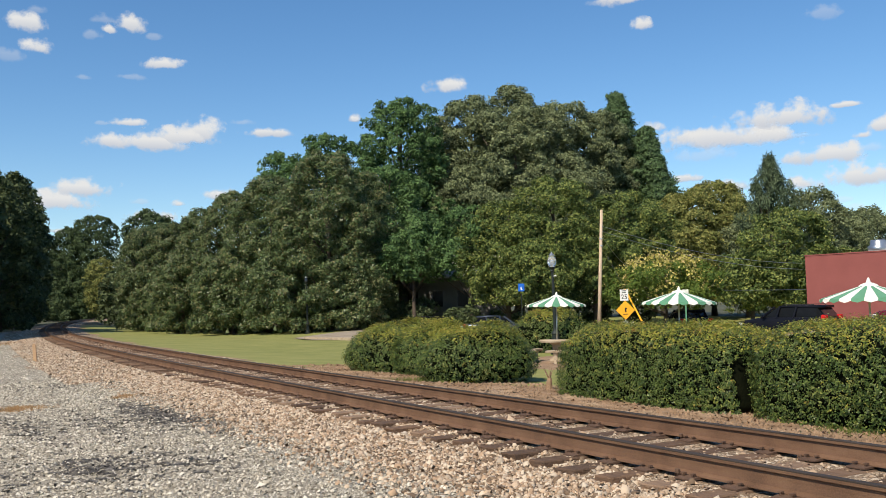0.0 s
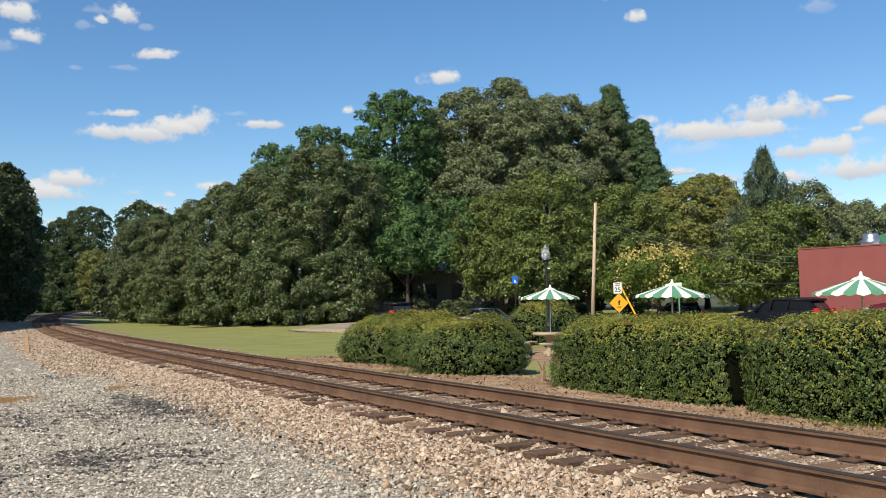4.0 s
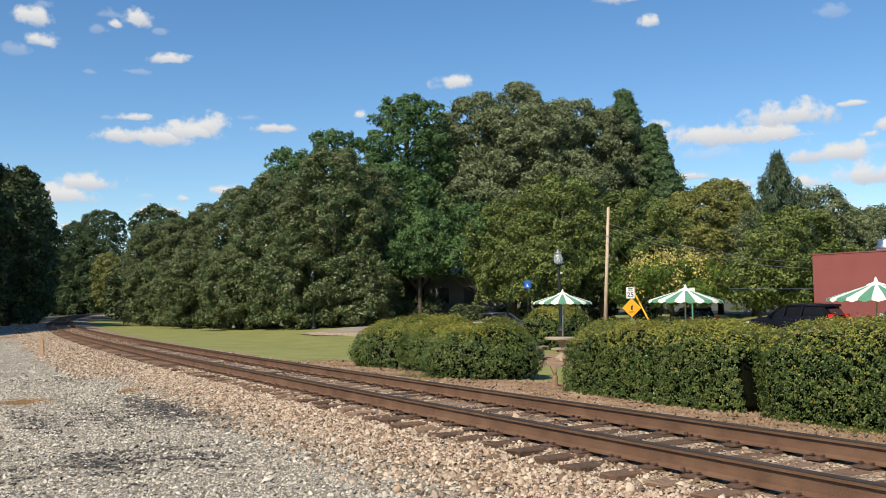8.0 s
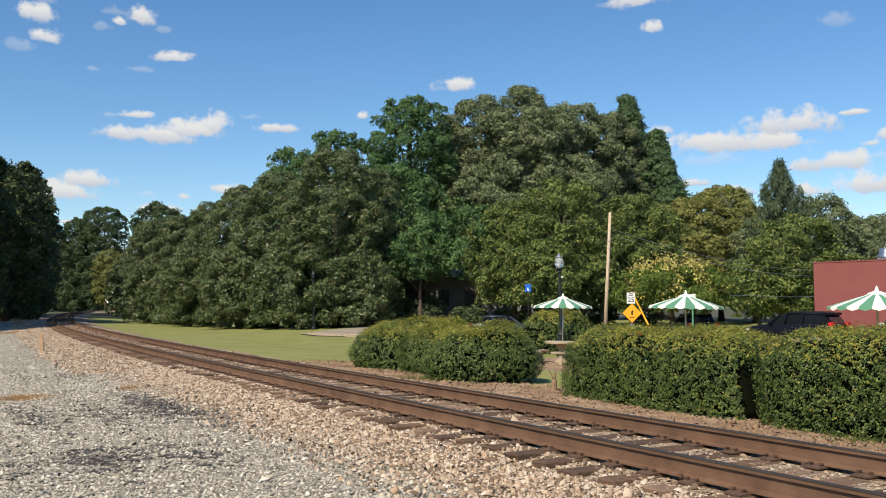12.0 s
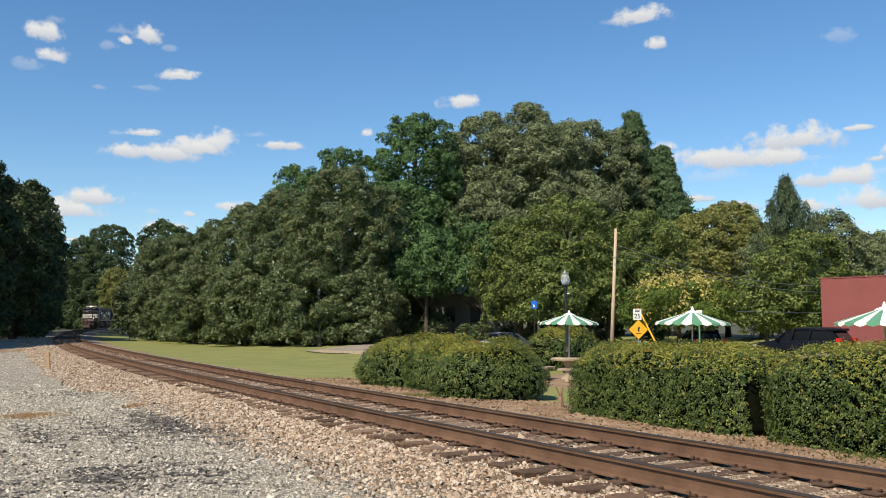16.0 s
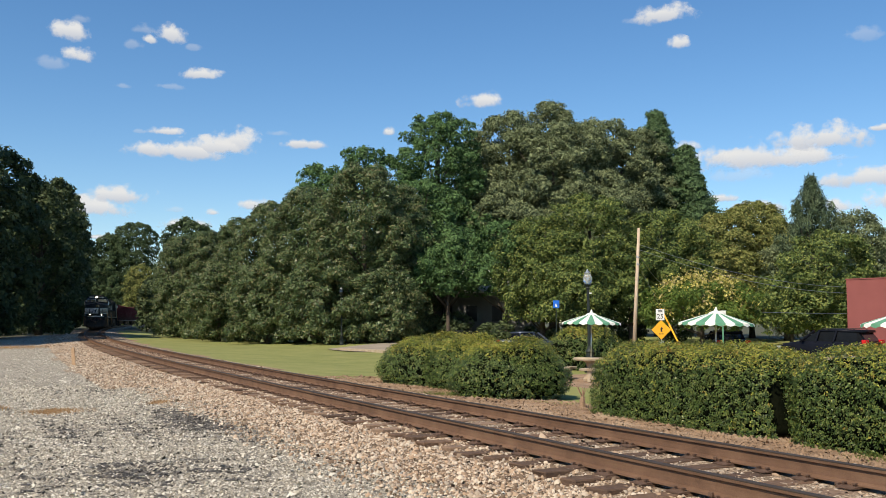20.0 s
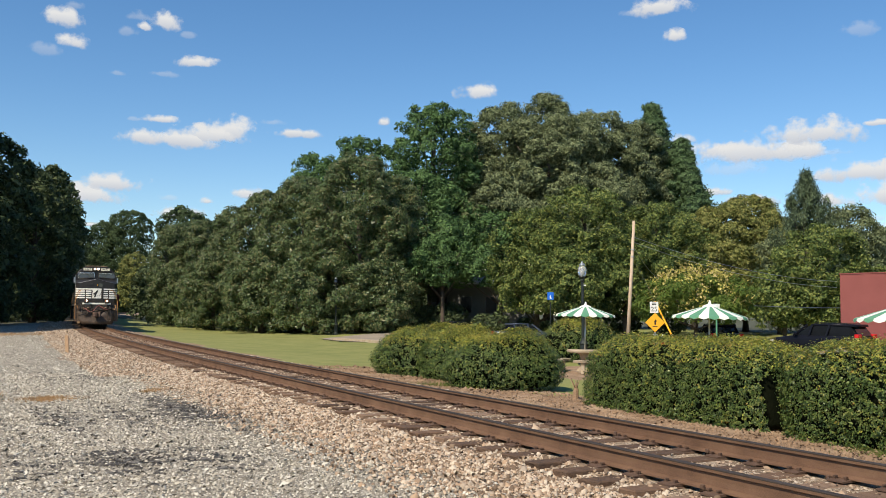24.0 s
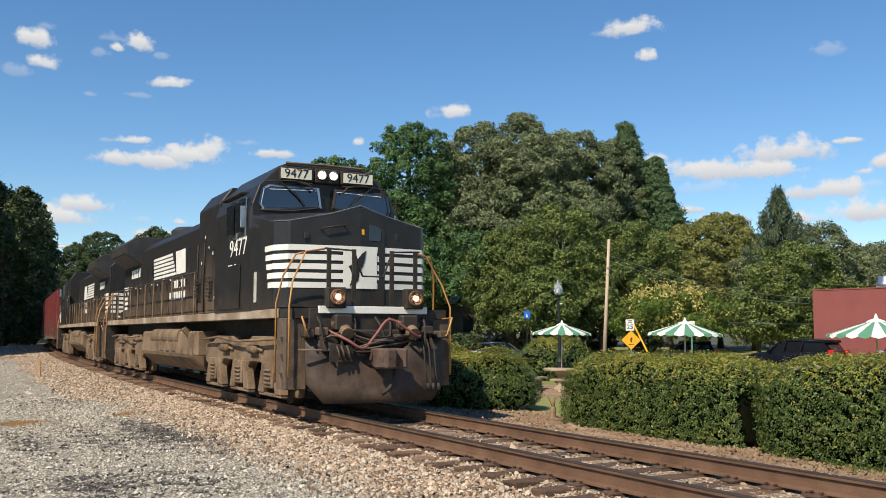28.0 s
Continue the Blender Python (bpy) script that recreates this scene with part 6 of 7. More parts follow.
part("collar", Geo().lathe([(0.105, 0.48), (0.085, 0.62), (0.04, 0.72)], 16), WHITE, cone, "white reflective collar")
stake2 = thing("marker_stake", pose(10.0, 51.6, ground_at(10.0, 51.6)), "short pale wooden marker stake", "stake")
part("peg", Geo().box(-0.13, 0.13, -0.02, 0.02, 0, 0.75, pose(0, 0, 0, 0, 4, 0)), WHITE, stake2, bevel=0.01)

p = (-15.24, 34.6)
stake = thing("survey_stake", pose(*p, ground_at(*p) - 0.02, 0, -4, 10), "orange-brown wooden survey stake in the gravel", "stake")
part("post", Geo().prism([(-0.06, 0), (0.06, 0), (0.06, 0.66), (0.0, 0.72), (-0.06, 0.66)], -0.04, 0.04), WOOD, stake, bevel=0.006)

notice = thing("notice_sign", pose(9.35, 36.0, ground_at(9.35, 36.0)), "small blank white notice on a green post", "sign")
part("post", Geo().box(-0.025, 0.025, -0.02, 0.02, 0, 1.6 - ground_at(9.35, 36.0)), GREEN_CLOTH, notice)
part("plate", Geo().box(-0.12, 0.12, -0.035, -0.022, 1.42 - ground_at(9.35, 36.0), 1.72 - ground_at(9.35, 36.0)), WHITE, notice, "blank white plate", 0.004)
bin_ = thing("litter_bin", pose(6.7, 29.0, ground_at(6.7, 29.0)), "grey square litter bin near the tables", "litter bin")
part("body", Geo().box(-0.38, 0.38, -0.3, 0.3, 0, 1.05), ROOF, bin_, bevel=0.02)
part("lid", Geo().prism([(-0.42, 1.05), (0.42, 1.05), (0.36, 1.17), (-0.36, 1.17)], -0.33, 0.33), IRON, bin_, bevel=0.01)
blue = thing("parking_sign", pose(5.0, 60, ground_at(5.0, 60)), "small blue parking sign on a post", "sign")
part("post", Geo().box(-0.025, 0.025, 0, 0.05, 0, 2.9), IRON, blue)
pl = part("plate", Geo().box(-0.2, 0.2, -0.02, 0, 3.05, 3.55), BLUE, blue, "blue plate with a white mark", 0.01)
part("mark", Geo().prism([(-0.05, 3.14), (0.08, 3.14), (0.04, 3.22), (-0.01, 3.36), (-0.06, 3.30)], -0.026, -0.022), WHITE, pl)


# ---- street, kerb and building ----
def band(name, pts, width, z_up, material, label, thick=0.0):
    g = Geo()
    n = len(pts)
    sides = []
    for i, p in enumerate(pts):
        a, b = Vector(pts[max(i - 1, 0)]), Vector(pts[min(i + 1, n - 1)])
        d = (b - a).normalized()
        nrm = Vector((-d.y, d.x))
        sides.append([Vector(p) + nrm * width * k for k in (-0.5, -0.17, 0.17, 0.5)])
    for row in sides:
        g.v += [(q.x, q.y, ground_at(q.x, q.y) + z_up) for q in row]
    g.f += [(i * 4 + j, i * 4 + j + 1, i * 4 + j + 5, i * 4 + j + 4) for i in range(n - 1) for j in range(3)]
    if thick:
        o = len(g.v)
        g.v += [(x, y, z - thick) for x, y, z in g.v[:]]
        g.f += [(i * 4 + j, (i + 1) * 4 + j, o + (i + 1) * 4 + j, o + i * 4 + j) for i in range(n - 1) for j in (0, 3)]
    ob = new(name, mesh_of(name, g, material, smooth=False))
    return tagged(ob, label, name.split("_")[0], kind="structure")


ROADLINE = [(42, 15.6)] + [(42 - 4 * k, 15.6 + 4 * k) for k in range(1, 13)] + [(-7.5, 67), (-5.5, 73), (-2.5, 80), (0, 90), (0, 120)]
OLD_ROAD = mat("old_asphalt", [(0.24, 0.20, 0.155), (0.34, 0.285, 0.22)], 0.6, 0.9, 0, 0.3, 60)
band("road", ROADLINE, 7.0, 0.05, OLD_ROAD, "worn grey asphalt street behind the hedges")
band("kerb_near", [(p[0] - 2.65, p[1] - 2.65) for p in ROADLINE[:12]] + [(-9.4, 64.5)], 0.9, 0.17, CONCRETE, "pale concrete kerb and walk beside the street", 0.3)
band("parking_area", [(30, 40), (20, 56), (8, 66), (-1, 72)], 11, 0.03, ASPHALT, "dark asphalt parking area under the trees")


def red_building():
    z0 = -1.0
    m = pose(20.3, 52.0, z0, 0, 0, math.degrees(math.atan2(-3.2, 2.7)))
    ob = thing("brick_building", m, "single-storey red painted brick building with parapet", "building")
    part("side_wall", Geo().box(0, 14, 0, 0.3, 0, 4.62), RED_WALL, ob, "smooth red painted wall", 0.01)
    part("end_wall", Geo().box(0, 0.3, 0.3, 12, 0, 4.62), RED_WALL, ob)
    part("back_wall", Geo().box(0.3, 14, 11.7, 12, 0, 4.62), RED_WALL, ob)
    part("far_wall", Geo().box(13.7, 14, 0.3, 11.7, 0, 4.62), RED_WALL, ob)
    part("roof", Geo().box(0.3, 13.7, 0.3, 11.7, 4.2, 4.3), ROOF, ob)
    part("coping", Geo().box(-0.03, 14.03, -0.03, 0.33, 4.62, 4.68), RED_WALL, ob)
    part("roof_vent", Geo().lathe([(0.38, 4.3), (0.38, 4.66), (0.52, 4.68), (0.54, 4.98), (0.42, 5.06), (0.42, 5.26), (0.36, 5.34), (0.05, 5.36)], 28, (3.4, 1.6, 0)), STEEL, ob, "shiny metal roof ventilator", smooth=True)
    g = Geo().prism([(1.2, 4.3), (9.0, 4.3), (8.6, 5.6), (7.6, 5.9), (3.4, 5.75), (1.6, 5.2)], 5.0, 8.2)
    part("roof_house", g, GREEN_ROOF, ob, "green metal rooftop cover", 0.05)
    part("duct", Geo().tube([(4.6, 2.2, 4.2), (4.6, 2.2, 5.4), (4.8, 2.2, 5.9), (5.6, 2.2, 6.0)], 0.3, 14), STEEL, ob, smooth=True)
    return ob


GREEN_ROOF = mat("green_metal_roof", [(0.05, 0.16, 0.09), (0.07, 0.20, 0.12)], 2, 0.5, 0.1, 0.05, 30)
red_building()


def park_house():
    z0 = ground_at(1.0, 85)
    ob = thing("park_house", pose(0.6, 85, z0, 0, 0, -8), "house with shade-darkened walls and pale grey roof under the trees", "house")
    part("wall", Geo().box(-4.5, 4.5, 0, 7, 0, 4.4), SHADED_SIDING, ob)
    for side in (-1, 1):
        y0 = 3.5
        g = Geo()
        g.v += [(-5.1, y0 + side * 4.3, 4.2), (5.1, y0 + side * 4.3, 4.2), (5.1, y0, 6.6), (-5.1, y0, 6.6), (-5.1, y0 + side * 4.3, 4.05), (5.1, y0 + side * 4.3, 4.05), (5.1, y0, 6.45), (-5.1, y0, 6.45)]
        g.f += [(0, 1, 2, 3), (7, 6, 5, 4), (0, 4, 5, 1), (1, 5, 6, 2), (2, 6, 7, 3), (3, 7, 4, 0)]
        part("roof", g, ROOF, ob, "light grey roof slope")
    g = Geo().box(2.2, 4.4, -1.6, -0.02, 0, 2.5)
    part("porch", g, SHADED_SIDING, ob, "low shaded porch", 0.02)
    g = Geo().prism([(-1.9, 2.5), (0.1, 2.5), (0.1, 4.1), (-0.5, 4.1)], 2.0, 4.6)
    part("porch_roof", g, ROOF, ob, "pale sloping porch roof", 0.02)
    for k in range(3):
        x = -3.5 + k * 2.3
        w = part("window", Geo().box(x - 0.55, x + 0.55, -0.06, 0.02, 1.4, 3.0), SHADED_SIDING, ob, bevel=0.01)
        part("pane", Geo().box(x - 0.47, x + 0.47, -0.075, -0.062, 1.48, 2.92), CARGLASS, w)
    part("door", Geo().box(-0.5, 0.5, -0.05, 0.02, 0, 2.1, pose(-1.7, 0, 0)), SHADED_SIDING, ob, bevel=0.01)
    return ob


park_house()
# shade under the trees is put into these shrubs' dark leaves
for k in range(7):
    tree("wild_shrub", -5.8 + 3.7 * k, 80.0 + 1.5 * math.sin(k * 2.0), 1.5 + 0.7 * math.sin(k * 1.7), 1.7, "shrub", LEAF_SHADED, "shrub under the trees with shade in its leaf colour", 0.05, 0.26, 1.3, 0.5, "shrubs under the trees", "shrub")


# ---- cars ----
TAIL = mat("tail_lens", [(0.45, 0.01, 0.012), (0.60, 0.02, 0.02)], 4, 0.2, 0, 0, 40, coat=0.6)


def loft(sections):
    """Closed outlines of equal length joined along x."""
    g = Geo()
    n = len(sections[0][1])
    for x, ring in sections:
        g.v += [(x, y, z) for y, z in ring]
    g.f += [(i * n + k, i * n + (k + 1) % n, (i + 1) * n + (k + 1) % n, (i + 1) * n + k) for i in range(len(sections) - 1) for k in range(n)]
    g.f += [tuple(range(n)), tuple(range((len(sections) - 1) * n, len(sections) * n))]
    return g


def body_ring(w, z0, z1, tuck=0.08):
    return [(-w + tuck, z0), (-w, z0 + 0.18), (-w, z1 - 0.16), (-w + 0.07, z1), (w - 0.07, z1), (w, z1 - 0.16), (w, z0 + 0.18), (w - tuck, z0)]


def car(paint, label, suv=True, name="parked_car", group=""):
    ob = thing(name, pose(0, 0, 0), label, "car", group)
    hood, belt, roof = (1.0, 1.06, 1.62) if suv else (0.88, 0.94, 1.45)
    part("body", loft([(-2.36, body_ring(0.78, 0.42, belt - 0.12)), (-2.25, body_ring(0.90, 0.30, belt)), (-1.0, body_ring(0.93, 0.26, belt)), (0.7, body_ring(0.93, 0.26, belt)), (1.15, body_ring(0.92, 0.26, hood + 0.04)), (2.0, body_ring(0.88, 0.28, hood - 0.08)), (2.32, body_ring(0.74, 0.34, hood - 0.2))]), paint, ob, "", 0.03, True)
    back = -2.2 if suv else -1.6
    tops = [(back, 0.80, belt), (back + 0.35, 0.68, roof - 0.04), (-0.6, 0.68, roof), (0.1, 0.66, roof - 0.02), (1.05, 0.78, belt)]
    part("cabin", loft([(x, [(-w - 0.08, belt - 0.1), (-w, z), (w, z), (w + 0.08, belt - 0.1)]) for x, w, z in tops]), CARGLASS, ob, "dark tinted glass cabin")
    part("roof", loft([(back + 0.15, [(-0.72, roof - 0.12), (-0.66, roof - 0.0), (0.66, roof - 0.0), (0.72, roof - 0.12)]), (-0.6, [(-0.72, roof - 0.06), (-0.66, roof + 0.03), (0.66, roof + 0.03), (0.72, roof - 0.06)]), (0.15, [(-0.70, roof - 0.09), (-0.64, roof - 0.0), (0.64, roof - 0.0), (0.70, roof - 0.09)])]), paint, ob, smooth=True)
    for side in (-1, 1):
        for x0, x1 in ((-0.72, -0.84), (0.18, 0.06), (1.0, 0.32)):
            pil = Geo().tube([(x0, side * 0.88, belt - 0.03), (x1, side * 0.71, roof - 0.05)], 0.05, 6)
            part("pillar", pil, paint, ob)
        if suv:
            part("roof_rail", Geo().tube([(-1.7, side * 0.62, roof + 0.0), (-1.6, side * 0.62, roof + 0.06), (-0.1, side * 0.62, roof + 0.05), (0.0, side * 0.62, roof + 0.0)], 0.02, 6), RUBBER, ob)
        part("tail_light", Geo().box(-2.37, -2.15, side * 0.62, side * 0.925, belt - (0.10 if suv else 0.22), belt + (0.10 if suv else -0.02)), TAIL, ob, "red tail light", 0.02)
        part("headlight", Geo().box(2.1, 2.30, side * 0.5, side * 0.82, hood - 0.34, hood - 0.2), WHITE, ob, bevel=0.02)
        part("mirror", Geo().box(0.72, 0.86, side * 0.92, side * 1.1, belt, belt + 0.14), paint, ob, bevel=0.03)
        for x in (-1.4, 1.42):
            w = Geo().cyl((x, side * 0.70, 0.345), (x, side * 0.94, 0.345), 0.345, n=24)
            wheel = part("wheel", w, RUBBER, ob, "black tyre", 0.03)
            hub = Geo().cyl((x, side * 0.90, 0.345), (x, side * 0.95, 0.345), 0.20, n=20)
            part("rim", hub, STEEL, wheel, "grey alloy rim", 0.01)
    part("rear_window", Geo().prism([(back - 0.06, belt + 0.02), (back + 0.24, roof - 0.14), (back + 0.26, roof - 0.14), (back - 0.02, belt + 0.02)], -0.6, 0.6), GLASS, ob)
    part("bumper", Geo().box(-2.42, -2.28, -0.8, 0.8, 0.36, 0.58), RUBBER, ob, bevel=0.03)
    part("plate", Geo().box(-2.40, -2.375, -0.16, 0.16, belt - (0.24 if suv else 0.36), belt - (0.10 if suv else 0.22)), YELLOW_SIGN if suv else WHITE, ob, "small plain plate")
    return ob


def park(ob, x, y, rz):
    ob.matrix_basis = pose(x, y, ground_at(x, y) + 0.05, 0, 0, rz)
    return ob


park(car(CARPAINT, "black estate car parked before the red building", True), 17.3, 46.8, 131)
park(car(CARPAINT, "dark saloon car parked with red tail lights showing", False), 14.5, 55.5, 88)
park(car(REDPAINT, "dark red car parked beside the red building", False), 20.4, 38.6, 137)
park(car(CARPAINT, "dark car parked in the shade of the trees", False), -0.9, 69.0, -5)
park(car(SILVER, "silver-blue car parked in the shade of the trees", False), 3.6, 62.0, -4)
moving_car = car(CARPAINT, "black sport utility car driving along the street", True, "moving_car")


# ---- small ground things ----
def tufts(name, x, y, spread, n, height, material, label, seed):
    rng = np.random.default_rng(seed)
    z0 = ground_at(x, y)
    base = np.stack([rng.normal(0, spread[0], n), rng.normal(0, spread[1], n), np.zeros(n)], 1)
    tip = base + np.stack([rng.normal(0, height * 0.6, n), rng.normal(0, height * 0.6, n), height * rng.uniform(0.4, 1.2, n)], 1)
    side = unit(rng.normal(size=(n, 3)) * np.array([1, 1, 0])) * 0.006
    v = np.stack([base - side, base + side, tip], 1).reshape(-1, 3)
    ob = new(name, array_mesh(name, v, np.arange(3 * n).reshape(n, 3), material))
    ob.matrix_basis = pose(x, y, z0)
    return tagged(ob, label, "grass", kind="stuff")


tufts("dry_grass", -7.85, 17.0, (0.24, 0.26), 1800, 0.05, DRY, "flattened dry straw-coloured grass on the gravel", 5)
tufts("dry_grass", -6.40, 18.7, (0.13, 0.22), 600, 0.05, DRY, "flattened dry straw-coloured grass on the gravel", 6)
tufts("dry_grass", -9.3, 17.2, (0.22, 0.2), 700, 0.09, DRY, "flattened dry straw-coloured grass on the gravel", 7)
tufts("dry_grass", -29.4, 57.1, (1.3, 2.2), 2600, 0.12, DRY, "flattened dry straw-coloured grass on the gravel", 12)
tufts("weeds", 5.2, 12.1, (0.22, 0.35), 350, 0.09, GRASS, "low green weeds at the hedge's foot", 8)
tufts("weeds", -1.0, 22.0, (0.5, 0.3), 500, 0.10, GRASS, "low green weeds at the hedge's foot", 9)
sprout = thing("stump", pose(2.15, 19.6, ground_at(2.15, 19.6)), "small cut stump with bare shoots in the mulch", "stump")
part("stub", Geo().tube([(0, 0, -0.05), (0.01, 0, 0.16), (0.03, 0.01, 0.24)], [0.075, 0.06, 0.045], 8), MULCH, sprout)
for k in range(5):
    a = k * 1.3
    part("shoot", Geo().tube([(0.02, 0, 0.2), (0.07 * math.cos(a), 0.07 * math.sin(a), 0.36), (0.13 * math.cos(a), 0.13 * math.sin(a), 0.46)], [0.016, 0.010, 0.005], 5), MULCH, sprout)


# ---- stones ----
# a four-sided chip, and a blockier stone with a broken top
STONE_ROUGH = (np.array([(1, 0.1, -0.35), (-0.9, -0.2, -0.2), (0.1, 1, -0.15), (-0.1, -1, -0.3), (0.15, 0.1, 0.85)]), np.array([(0, 2, 4), (2, 1, 4), (1, 3, 4), (3, 0, 4)]))
STONE_CUT = (np.array([(1, 0.2, -0.4), (0.3, 1, -0.3), (-0.8, 0.6, -0.4), (-0.9, -0.5, -0.3), (0.4, -0.95, -0.4), (0.55, 0.3, 0.62), (-0.45, 0.45, 0.75), (0.0, -0.6, 0.68)]), np.array([(0, 1, 5), (1, 6, 5), (1, 2, 6), (2, 3, 6), (3, 7, 6), (3, 4, 7), (4, 5, 7), (4, 0, 5), (5, 6, 7)]))


def stones(name, ss, oo, size, material, label, seed, sink=0.3, z_of=None, flat=0.85, fine=False):
    """Loose angular stones at track coordinates, joined."""
    rng = np.random.default_rng(seed)
    n = len(ss)
    a = ss / RADIUS
    x = CENTRE.x + (U_DIR.x * np.sin(a) - N_DIR.x * np.cos(a)) * (RADIUS + oo)
    y = CENTRE.y + (U_DIR.y * np.sin(a) - N_DIR.y * np.cos(a)) * (RADIUS + oo)
    z = lie(ss, oo) if z_of is None else z_of
    base, tri = STONE_CUT if fine else STONE_ROUGH
    nv = len(base)
    r = size * rng.lognormal(0, 0.35, n)
    ang = rng.uniform(0, 2 * math.pi, n)
    tilt = rng.normal(0, 0.55, n)
    c, s_ = np.cos(ang), np.sin(ang)
    p = base[None] * (1 + 0.32 * rng.normal(size=(n, nv, 3))) * r[:, None, None] * np.array([1.0, 0.8, flat])
    p = np.stack([p[..., 0] * np.cos(tilt)[:, None] + p[..., 2] * np.sin(tilt)[:, None], p[..., 1], -p[..., 0] * np.sin(tilt)[:, None] + p[..., 2] * np.cos(tilt)[:, None]], -1)
    v = np.stack([p[..., 0] * c[:, None] - p[..., 1] * s_[:, None] + x[:, None], p[..., 0] * s_[:, None] + p[..., 1] * c[:, None] + y[:, None], p[..., 2] + (z + r * (0.8 - sink) * 0.5 + rng.uniform(0, 0.012, n))[:, None]], -1)
    f = (tri[None] + nv * np.arange(n)[:, None, None]).reshape(-1, 3)
    ob = new(name, array_mesh(name, v.reshape(-1, 3), f, material))
    return tagged(ob, label, "stones", kind="stuff")


rng = np.random.default_rng(11)


def scatter(n, s0, s1, o0, o1, power=1.0):
    return s0 + (s1 - s0) * rng.uniform(0, 1, n) ** power, rng.uniform(o0, o1, n)


def dark_patch(s, o):
    """How far a place lies within the oil-dark patches of the lot."""
    x = on_track_np(s, o)
    u, w = (x[0] + 4.75) * -0.529 + (x[1] - 15.2) * 0.849, (x[0] + 4.75) * 0.849 + (x[1] - 15.2) * 0.529
    d1 = np.hypot(u / 3.5, w / 0.80)
    d2 = np.hypot((x[0] + 3.7) / 1.7, (x[1] - 10.3) / 1.5)
    d3 = np.hypot((x[0] + 9.3) / 1.6, (x[1] - 22.6) / 2.0)
    d4 = np.hypot((x[0] + 6.0) / 2.6, (x[1] - 14.2) / 2.6)
    wob = 0.40 * np.sin(x[0] * 5.1 + x[1] * 3.3) + 0.35 * np.sin(x[1] * 7.7 - x[0] * 2.9) + 0.35 * np.sin(x[1] * 17 + x[0] * 6) + 0.25 * np.sin(x[0] * 23 - x[1] * 9)
    return np.maximum.reduce([1.02 - d1, 0.72 - 0.7 * d2, 0.50 - 0.6 * d3, 0.42 - 0.4 * d4]) + wob * 0.36


def on_track_np(s, o):
    a = s / RADIUS
    return (CENTRE.x + (U_DIR.x * np.sin(a) - N_DIR.x * np.cos(a)) * (RADIUS + o), CENTRE.y + (U_DIR.y * np.sin(a) - N_DIR.y * np.cos(a)) * (RADIUS + o))


def tar_patch():
    """The old asphalt that shows through the gravel in dark patches: small torn flakes lying on the lot."""
    ss, oo = np.meshgrid(np.arange(2, 26, 0.09), np.arange(2.2, 9.5, 0.09), indexing="ij")
    jit = np.random.default_rng(77)
    sc, oc = ss.ravel() + jit.uniform(-0.03, 0.03, ss.size), oo.ravel() + jit.uniform(-0.03, 0.03, ss.size)
    hit = dark_patch(sc, oc) > jit.uniform(0.22, 1.0, ss.size)
    sc, oc = sc[hit], oc[hit]
    n = len(sc)
    ang = (np.arange(6) * math.pi / 3)[None] + jit.uniform(-0.3, 0.3, (n, 6))
    rad = jit.uniform(0.03, 0.08, (n, 6))
    sv, ov = sc[:, None] + rad * np.cos(ang), oc[:, None] + rad * np.sin(ang)
    x, y = on_track_np(sv, ov)
    v = np.stack([x, y, lie(sv, ov) + 0.006 + jit.uniform(0, 0.004, n)[:, None]], -1).reshape(-1, 3)
    ob = new("old_asphalt", array_mesh("old_asphalt", v, np.arange(6 * n).reshape(n, 6), TAR))
    return tagged(ob, "dark old asphalt showing through the gravel lot", "asphalt", kind="stuff")


tar_patch()
BALLAST_LABEL = "tan and grey crushed ballast stones beside the rails"
s, o = scatter(60000, 0, 24, 0.9, 3.1)
thinner = o < 2.0 + 1.1 * rng.uniform(0, 1, len(o)) ** 1.6
s, o = s[thinner], o[thinner]
keep = (o > 1.36) | (rng.uniform(0, 1, len(o)) < 0.45)
s, o = s[keep], o[keep]
oily = dark_patch(s, o) > rng.uniform(0.05, 1.2, len(s))
stones("ballast_stones", s[~oily], o[~oily], 0.0175, STONE, BALLAST_LABEL, 21, sink=0.35, flat=0.75, fine=True)
stones("lot_stones", s[oily], o[oily], 0.019, TAR, "oil-darkened crushed stone of the lot", 30, flat=0.6)
s, o = scatter(26000, 24, 70, 1.36, 3.5, 1.4)
stones("ballast_stones", s, o, 0.025, STONE, BALLAST_LABEL, 22, flat=0.65)
s, o = scatter(13000, 0, 40, -1.1, 0.72, 1.3)
keep = np.abs(np.abs(o) - GAUGE) > 0.09
stones("ballast_stones", s[keep], o[keep], 0.019, STONE, "ballast stones packed between the ties", 23, sink=0.5, z_of=lie(s[keep], o[keep]) - 0.004, flat=0.45)
s, o = scatter(9000, 40, 90, -1.0, 0.7, 1.3)
keep = np.abs(np.abs(o) - GAUGE) > 0.1
stones("ballast_stones", s[keep], o[keep], 0.030, RUSTY_STONE, "rust-stained ballast stones packed between the ties", 28)
s, o = scatter(14000, 4, 28, -5.8, -2.4)
stones("mulch_chips", s, o, 0.022, MULCH, "brown pine straw and bark mulch", 29)
s, o = scatter(16000, 0, 40, -2.8, -1.25, 1.3)
stones("ballast_stones", s, o, 0.020, STONE, BALLAST_LABEL, 24, flat=0.55)
s, o = scatter(106000, 2, 26, 1.9, 9.0, 1.3)
outer = o > 2.9 - rng.uniform(0, 1, len(o)) ** 1.6
s, o = s[outer], o[outer]
pd = dark_patch(s, o)
dark = pd > rng.uniform(0.1, 1.15, len(s))
bare_ = (pd > 0.25) & (rng.uniform(0, 1, len(s)) < 0.30)
